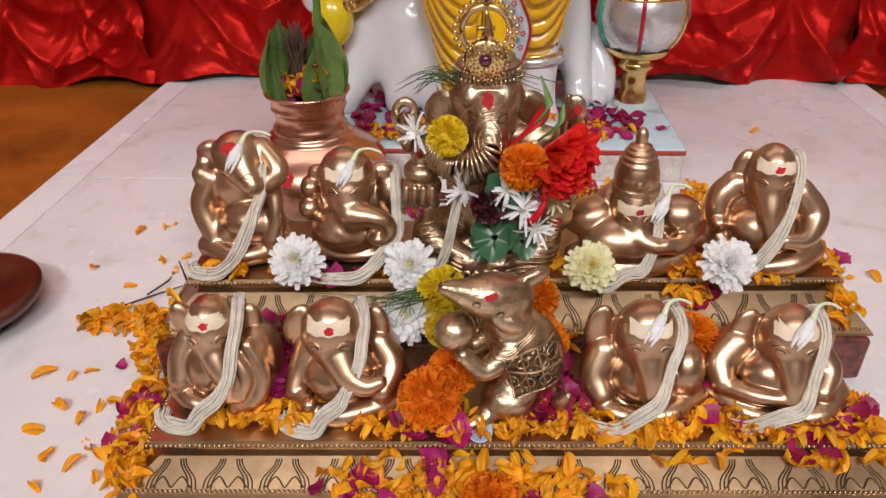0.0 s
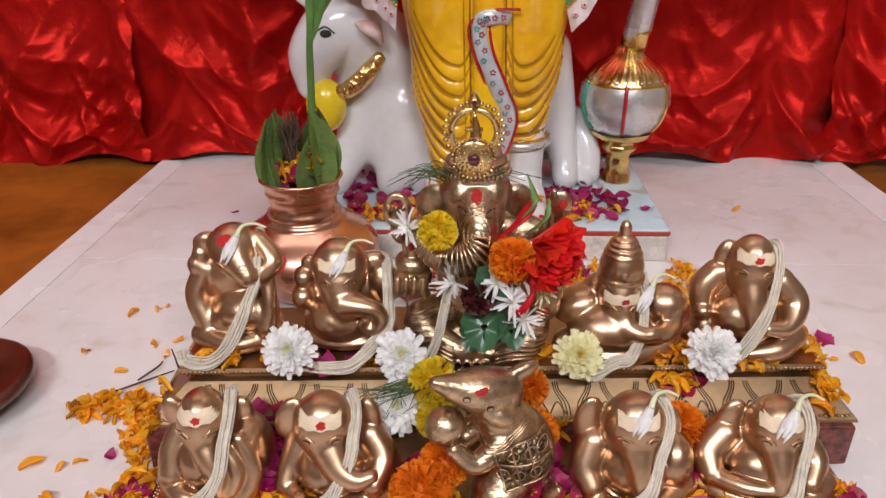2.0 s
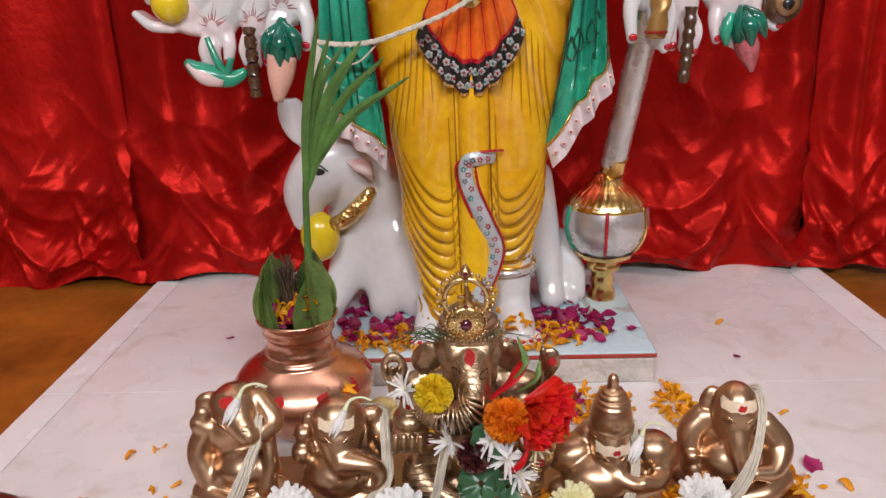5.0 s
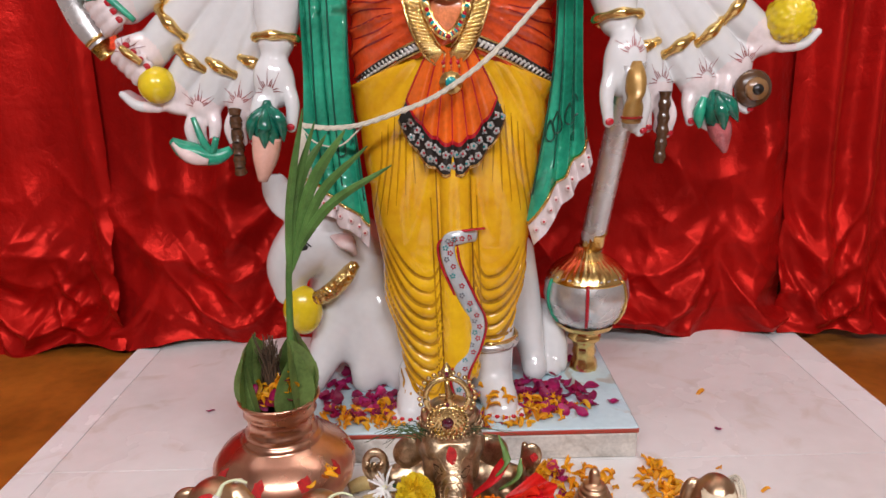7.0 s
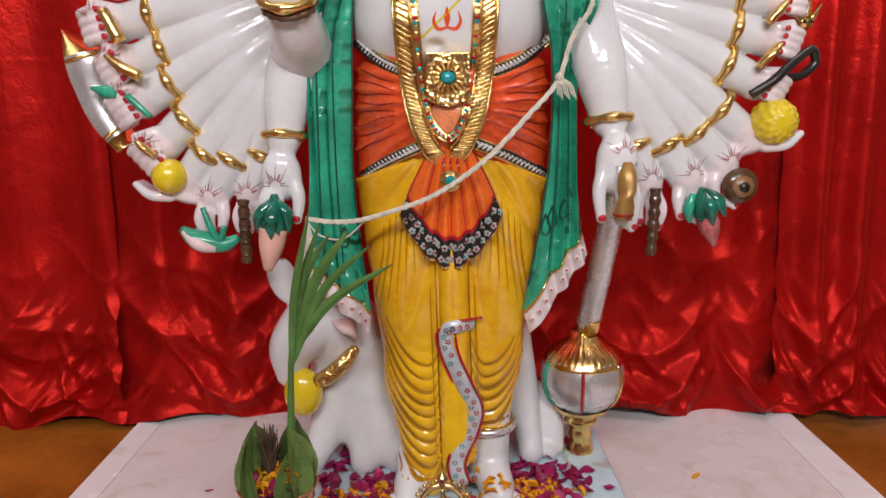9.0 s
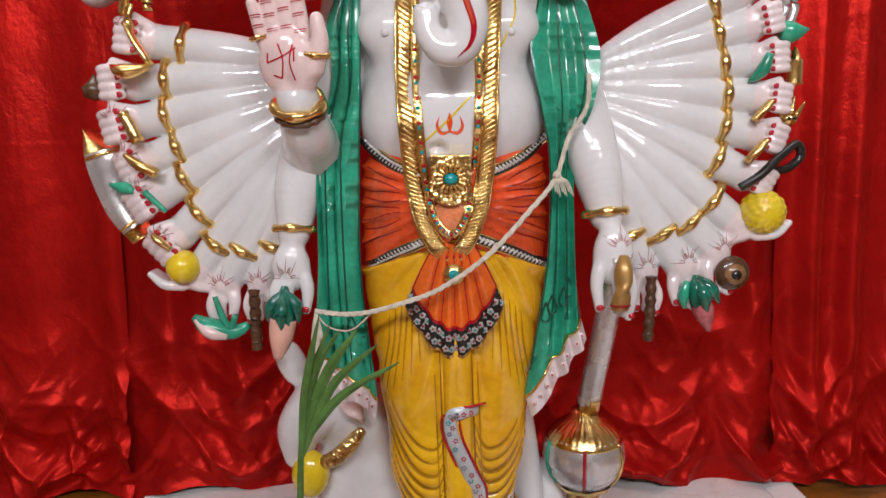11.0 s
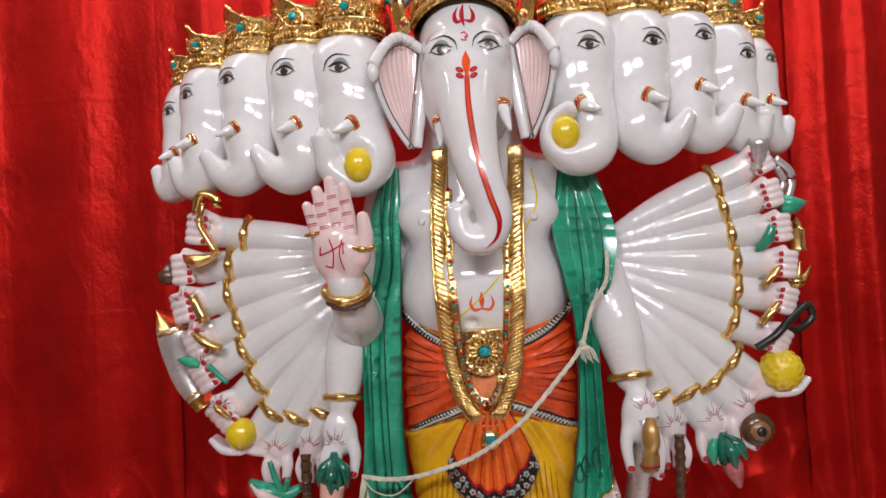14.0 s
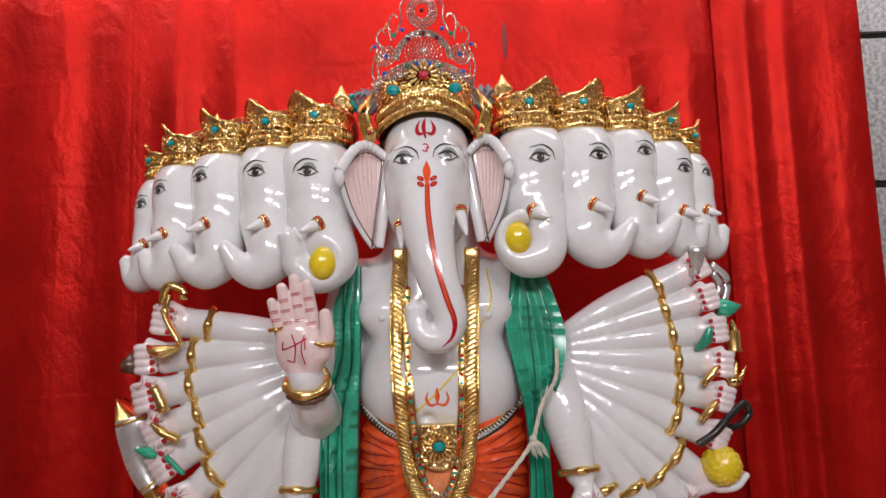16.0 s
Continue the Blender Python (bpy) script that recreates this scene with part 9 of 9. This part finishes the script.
# ---- cotton cord slung across the statue ----
cord = Pile()
line = [(0.320, 1.310, 1.050), (0.314, 1.302, 0.991), (0.282, 1.300, 0.939), (0.255, 1.285, 0.865), (0.200, 1.240, 0.809), (0.138, 1.222, 0.747), (0.085, 1.220, 0.706), (0.032, 1.220, 0.675), (-0.021, 1.228, 0.655), (-0.084, 1.245, 0.635), (-0.137, 1.255, 0.630), (-0.184, 1.262, 0.635)]
p = spline(line, 120)
for k in range(3):
    ph = np.linspace(0, 90, 120) + k * 2.094
    cord.add(tube(p + 0.0022 * np.stack([np.cos(ph), np.sin(ph) * 0.6, np.sin(ph)], -1), 0.0026, 6, 240), COTTON)
for k in range(9):
    cord.add(tube([(0.258, 1.284, 0.872), (0.253 + 0.003 * k, 1.278, 0.860), (0.255 + 0.004 * k, 1.278, 0.842 - 0.004 * (k % 3))], 0.0014, 5, 10), COTTON)
    cord.add(tube([(-0.184, 1.262, 0.635), (-0.190 + 0.002 * k, 1.258, 0.600), (-0.196 + 0.003 * k, 1.258, 0.545 + 0.006 * (k % 3))], 0.0015, 5, 12), COTTON)
cord.add(ball((0.258, 1.284, 0.872), 0.008, 8, 10), COTTON)
cord.add(tube([(-0.184, 1.262, 0.632), (-0.160, 1.258, 0.606), (-0.12, 1.256, 0.600), (-0.08, 1.25, 0.632)], 0.0016, 5, 24), COTTON)
tagged(cord.make("thread_garland"), "twisted white cotton garland slung across the statue with knotted tassels", "garland")

# ---- loose petals ----
TREE = tree_of(SUPPORT)


def amber(seed):
    r = np.random.default_rng(seed)
    ln, wd, ph = 0.015 + 0.011 * r.random(), 0.0085 + 0.0045 * r.random(), r.random() * 6

    def at(u, v):
        w = wd * (0.16 + 1.0 * np.sin(np.pi * np.clip(0.08 + 0.86 * v, 0, 1)) ** 0.7 * (0.6 + 0.4 * v))
        return (u - 0.5) * w, (v - 0.5) * ln, 0.0050 * np.sin(v * 3.4 + ph) + 0.0042 * np.sin(u * 8 + ph + 3 * v) * v + 0.003 * (2 * u - 1) ** 2
    return sheet(at, 6, 9)


def rosy(seed):
    r = np.random.default_rng(seed + 50)
    sz, ph = 0.010 + 0.0045 * r.random(), r.random() * 6

    def at(u, v):
        a = (u - 0.5) * 2.3
        rr = sz * (0.15 + 1.45 * v)
        return rr * np.sin(a) * 0.75, rr * np.cos(a) - sz * 0.8, 0.010 * (v - 0.5) ** 2 + 0.0028 * np.sin(a * 3 + ph) * v + 0.004 * a ** 2 * 0.4
    return sheet(at, 7, 6)


AMBERS, ROSES = [amber(k) for k in range(8)], [rosy(k) for k in range(6)]


def fallen(n, cx, cy, rx, ry, kind, rng, top=0.6, heap=0.006, turn=0.0, steep=0.35):
    """Poses for petals fallen round a place, resting on whatever is there."""
    out = []
    tries = 0
    while len(out) < n and tries < n * 8:
        tries += 1
        a, r = rng.random() * 2 * math.pi, math.sqrt(rng.random())
        dx, dy = rx * r * math.cos(a), ry * r * math.sin(a)
        x, y = cx + dx * math.cos(turn) - dy * math.sin(turn), cy + dx * math.sin(turn) + dy * math.cos(turn)
        hit, nor, _, _ = TREE.ray_cast(Vector((x, y, top)), Vector((0, 0, -1)), 2.0)
        if hit is None or abs(nor.z) < steep:
            continue
        if nor.z < 0:
            nor = -nor
        q = nor.lerp(Vector((rng.normal(0, 0.35), rng.normal(0, 0.35), 1)), 0.55).normalized().to_track_quat("Z", "Y").to_matrix().to_4x4()
        m = Matrix.Translation(hit + Vector((0, 0, 0.0020 + heap * rng.random() ** 1.5))) @ q @ Euler((rng.normal(0, 0.25), rng.normal(0, 0.25), rng.random() * 6.28)).to_matrix().to_4x4() @ Matrix.Scale((0.66 if kind == "a" else 0.82) + 0.46 * rng.random(), 4)
        out.append((m, kind))
    return out


rng = np.random.default_rng(21)
heap_a, heap_r = Pile(), Pile()


def strew(places, single=False):
    for m, kind in places:
        vf = (AMBERS if kind == "a" else ROSES)[int(rng.integers(0, 6))]
        (heap_a if kind == "a" else heap_r).add(vf, GOLDPETAL if kind == "a" else ROSEPETAL, m)


SPREAD = [  # count, x, y, half-widths, kind, heap
    (34, -0.150, 0.575, 0.055, 0.022, "a", 0.010), (26, -0.030, 0.562, 0.055, 0.016, "a", 0.010), (40, 0.060, 0.568, 0.075, 0.020, "a", 0.012), (46, 0.185, 0.570, 0.070, 0.020, "a", 0.012),
    (34, 0.300, 0.580, 0.050, 0.018, "a", 0.010), (40, 0.420, 0.585, 0.040, 0.030, "a", 0.012), (8, -0.215, 0.565, 0.03, 0.012, "a", 0.004),
    (90, 0.045, 0.520, 0.150, 0.028, "a", 0.016), (60, 0.050, 0.498, 0.120, 0.022, "a", 0.014), (16, 0.13, 0.505, 0.06, 0.02, "r", 0.014), (10, -0.06, 0.51, 0.05, 0.02, "r", 0.012), (6, 0.03, 0.51, 0.06, 0.02, "r", 0.016),
    (18, -0.150, 0.640, 0.016, 0.045, "r", 0.016), (16, -0.148, 0.665, 0.020, 0.030, "r", 0.030), (14, -0.020, 0.612, 0.026, 0.030, "r", 0.016), (12, 0.005, 0.558, 0.035, 0.016, "r", 0.012), (22, 0.120, 0.650, 0.022, 0.045, "r", 0.030),
    (14, 0.115, 0.590, 0.030, 0.026, "r", 0.018), (14, 0.278, 0.665, 0.030, 0.028, "r", 0.030), (8, 0.240, 0.575, 0.06, 0.014, "r", 0.012), (6, 0.40, 0.585, 0.04, 0.02, "r", 0.014), (24, 0.250, 0.562, 0.080, 0.014, "a", 0.012), (26, 0.365, 0.566, 0.055, 0.012, "a", 0.010), (10, 0.345, 0.568, 0.06, 0.012, "r", 0.012), (16, -0.155, 0.615, 0.012, 0.03, "r", 0.02), (12, 0.145, 0.600, 0.02, 0.02, "r", 0.02), (18, 0.285, 0.640, 0.02, 0.04, "r", 0.02), (8, -0.20, 0.68, 0.05, 0.02, "r", 0.02),
    (8, 0.30, 0.69, 0.05, 0.012, "a", 0.01), (10, 0.12, 0.69, 0.04, 0.012, "a", 0.01), (8, -0.12, 0.68, 0.03, 0.02, "a", 0.012),
    (16, -0.250, 0.735, 0.030, 0.010, "a", 0.006), (12, -0.175, 0.735, 0.030, 0.012, "a", 0.006), (4, -0.06, 0.735, 0.04, 0.01, "a", 0.004), (5, -0.13, 0.735, 0.05, 0.010, "r", 0.005), (36, 0.285, 0.752, 0.028, 0.022, "a", 0.014), (6, 0.290, 0.752, 0.03, 0.02, "r", 0.014),
    (10, 0.365, 0.755, 0.040, 0.012, "a", 0.004), (30, 0.462, 0.775, 0.022, 0.065, "a", 0.008), (10, 0.130, 0.760, 0.02, 0.02, "a", 0.008), (12, -0.16, 0.87, 0.03, 0.02, "a", 0.01),
    (52, -0.425, 0.790, 0.055, 0.030, "a", 0.008), (18, -0.365, 0.745, 0.025, 0.040, "a", 0.006), (36, -0.332, 0.680, 0.022, 0.070, "a", 0.012), (30, -0.320, 0.585, 0.022, 0.045, "a", 0.012), (10, -0.335, 0.640, 0.020, 0.030, "r", 0.012), (6, -0.32, 0.56, 0.02, 0.03, "r", 0.012),
    (16, -0.300, 0.525, 0.022, 0.03, "a", 0.010), (60, 0.270, 1.150, 0.080, 0.070, "a", 0.010), (46, 0.420, 1.140, 0.035, 0.085, "a", 0.010), (12, 0.20, 1.10, 0.12, 0.10, "r", 0.008), (26, -0.120, 1.000, 0.050, 0.060, "a", 0.010), (14, -0.06, 0.97, 0.06, 0.05, "r", 0.008), (20, 0.03, 1.10, 0.10, 0.08, "r", 0.01), (22, 0.02, 1.12, 0.12, 0.08, "a", 0.01),
    (34, -0.120, 1.380, 0.090, 0.110, "r", 0.010), (18, -0.120, 1.300, 0.080, 0.050, "a", 0.010), (30, -0.055, 1.300, 0.040, 0.050, "a", 0.010), (16, -0.07, 1.33, 0.06, 0.06, "r", 0.01), (20, 0.165, 1.275, 0.080, 0.035, "a", 0.012), (14, 0.230, 1.320, 0.080, 0.050, "a", 0.010), (36, 0.240, 1.360, 0.085, 0.095, "r", 0.010), (16, 0.260, 1.300, 0.080, 0.050, "a", 0.010), (8, 0.10, 1.262, 0.06, 0.020, "r", 0.01), (14, 0.30, 1.34, 0.05, 0.06, "r", 0.006),
    (16, -0.095, 1.275, 0.070, 0.028, "a", 0.012), (18, 0.180, 1.300, 0.065, 0.045, "a", 0.012), (10, 0.205, 1.350, 0.060, 0.050, "r", 0.012), (8, -0.160, 1.290, 0.050, 0.040, "r", 0.012),
]
for n, cx, cy, rx, ry, kind, hp in SPREAD:
    strew(fallen(int(n * (1.9 if kind == "a" else 1.8)), cx, cy, rx, ry, kind, rng, heap=hp))
# petals in the mouth of the pot
for k in range(46):
    a, r = rng.random() * 6.28, 0.040 * math.sqrt(rng.random())
    m = pose(KX + r * math.cos(a), KY - 0.008 + r * math.sin(a), 0.215 + 0.040 * rng.random() * (1 - r / 0.05), rng.normal(0, 40), rng.normal(0, 40), rng.random() * 360)
    kind = "a" if k % 4 else "r"
    strew([(m, kind)])
for k in range(12):
    strew([(pose(KX + 0.020 + rng.normal(0, 0.012), KY - 0.046, 0.225 + 0.04 * rng.random(), 60 + rng.normal(0, 20), rng.normal(0, 30), rng.random() * 360), "a" if k % 4 else "r")])
# petals lying on the crowned idol's lap and the statue's feet
for k in range(14):
    strew([(pose(0.142 + rng.normal(0, 0.018), 1.285 + rng.normal(0, 0.02), 0.118 - 0.5 * 0.02 + rng.normal(0, 0.006), 25, 0, rng.random() * 360), "a")])
tagged(heap_a.make("marigold_petals"), "drifts of fallen orange marigold petals", "petals", kind="stuff")
tagged(heap_r.make("rose_petals"), "drifts of fallen magenta rose petals", "petals", kind="stuff")

# single petals lying apart on the marble
amber_meshes = [Pile().add(vf, GOLDPETAL).mesh("marigold_petal") for vf in AMBERS]
rose_meshes = [Pile().add(vf, ROSEPETAL).mesh("rose_petal") for vf in ROSES]
LONE = [(-0.506, 1.030, "a"), (-0.470, 1.040, "a"), (-0.460, 1.052, "a"), (-0.530, 0.920, "a"), (-0.430, 0.935, "a"), (-0.400, 0.950, "a"), (-0.404, 0.915, "a"), (-0.455, 0.870, "a"), (-0.389, 0.701, "r"), (-0.420, 0.690, "a"), (-0.440, 0.680, "a"),
        (-0.480, 0.685, "a"), (-0.383, 0.629, "a"), (-0.365, 0.640, "a"), (-0.395, 0.612, "a"), (-0.371, 0.574, "a"), (-0.350, 0.560, "a"), (-0.342, 0.530, "a"), (-0.372, 0.545, "a"), (-0.405, 0.560, "a"), (-0.395, 0.515, "a"), (-0.72, 0.965, "a"),
        (0.584, 0.974, "r"), (0.560, 0.950, "a"), (0.575, 0.925, "a"), (0.610, 0.930, "a"), (0.616, 1.478, "a"), (0.598, 1.323, "r"), (-0.466, 1.449, "r"), (0.545, 1.19, "a"), (0.50, 1.05, "a"), (0.52, 0.99, "a"), (0.355, 1.40, "r"), (0.345, 1.47, "r"), (0.33, 1.52, "r"),
        (-0.195, 1.53, "r"), (-0.21, 1.47, "r"), (0.385, 1.33, "r"), (0.31, 1.50, "r"), (-0.15, 1.58, "r"), (-0.43, 0.63, "a"), (-0.44, 0.59, "a"), (0.60, 1.12, "a")]
for x, y, kind in LONE:
    for m, kd in fallen(1, x, y, 0.002, 0.002, kind, rng, heap=0.001):
        ob = new("marigold_petal" if kd == "a" else "rose_petal", (amber_meshes if kd == "a" else rose_meshes)[int(rng.integers(0, 6))])
        ob.matrix_world = m
        tagged(ob, "single orange marigold petal lying on the stone" if kd == "a" else "single dark magenta rose petal lying on the stone", "petal", "petals lying apart")
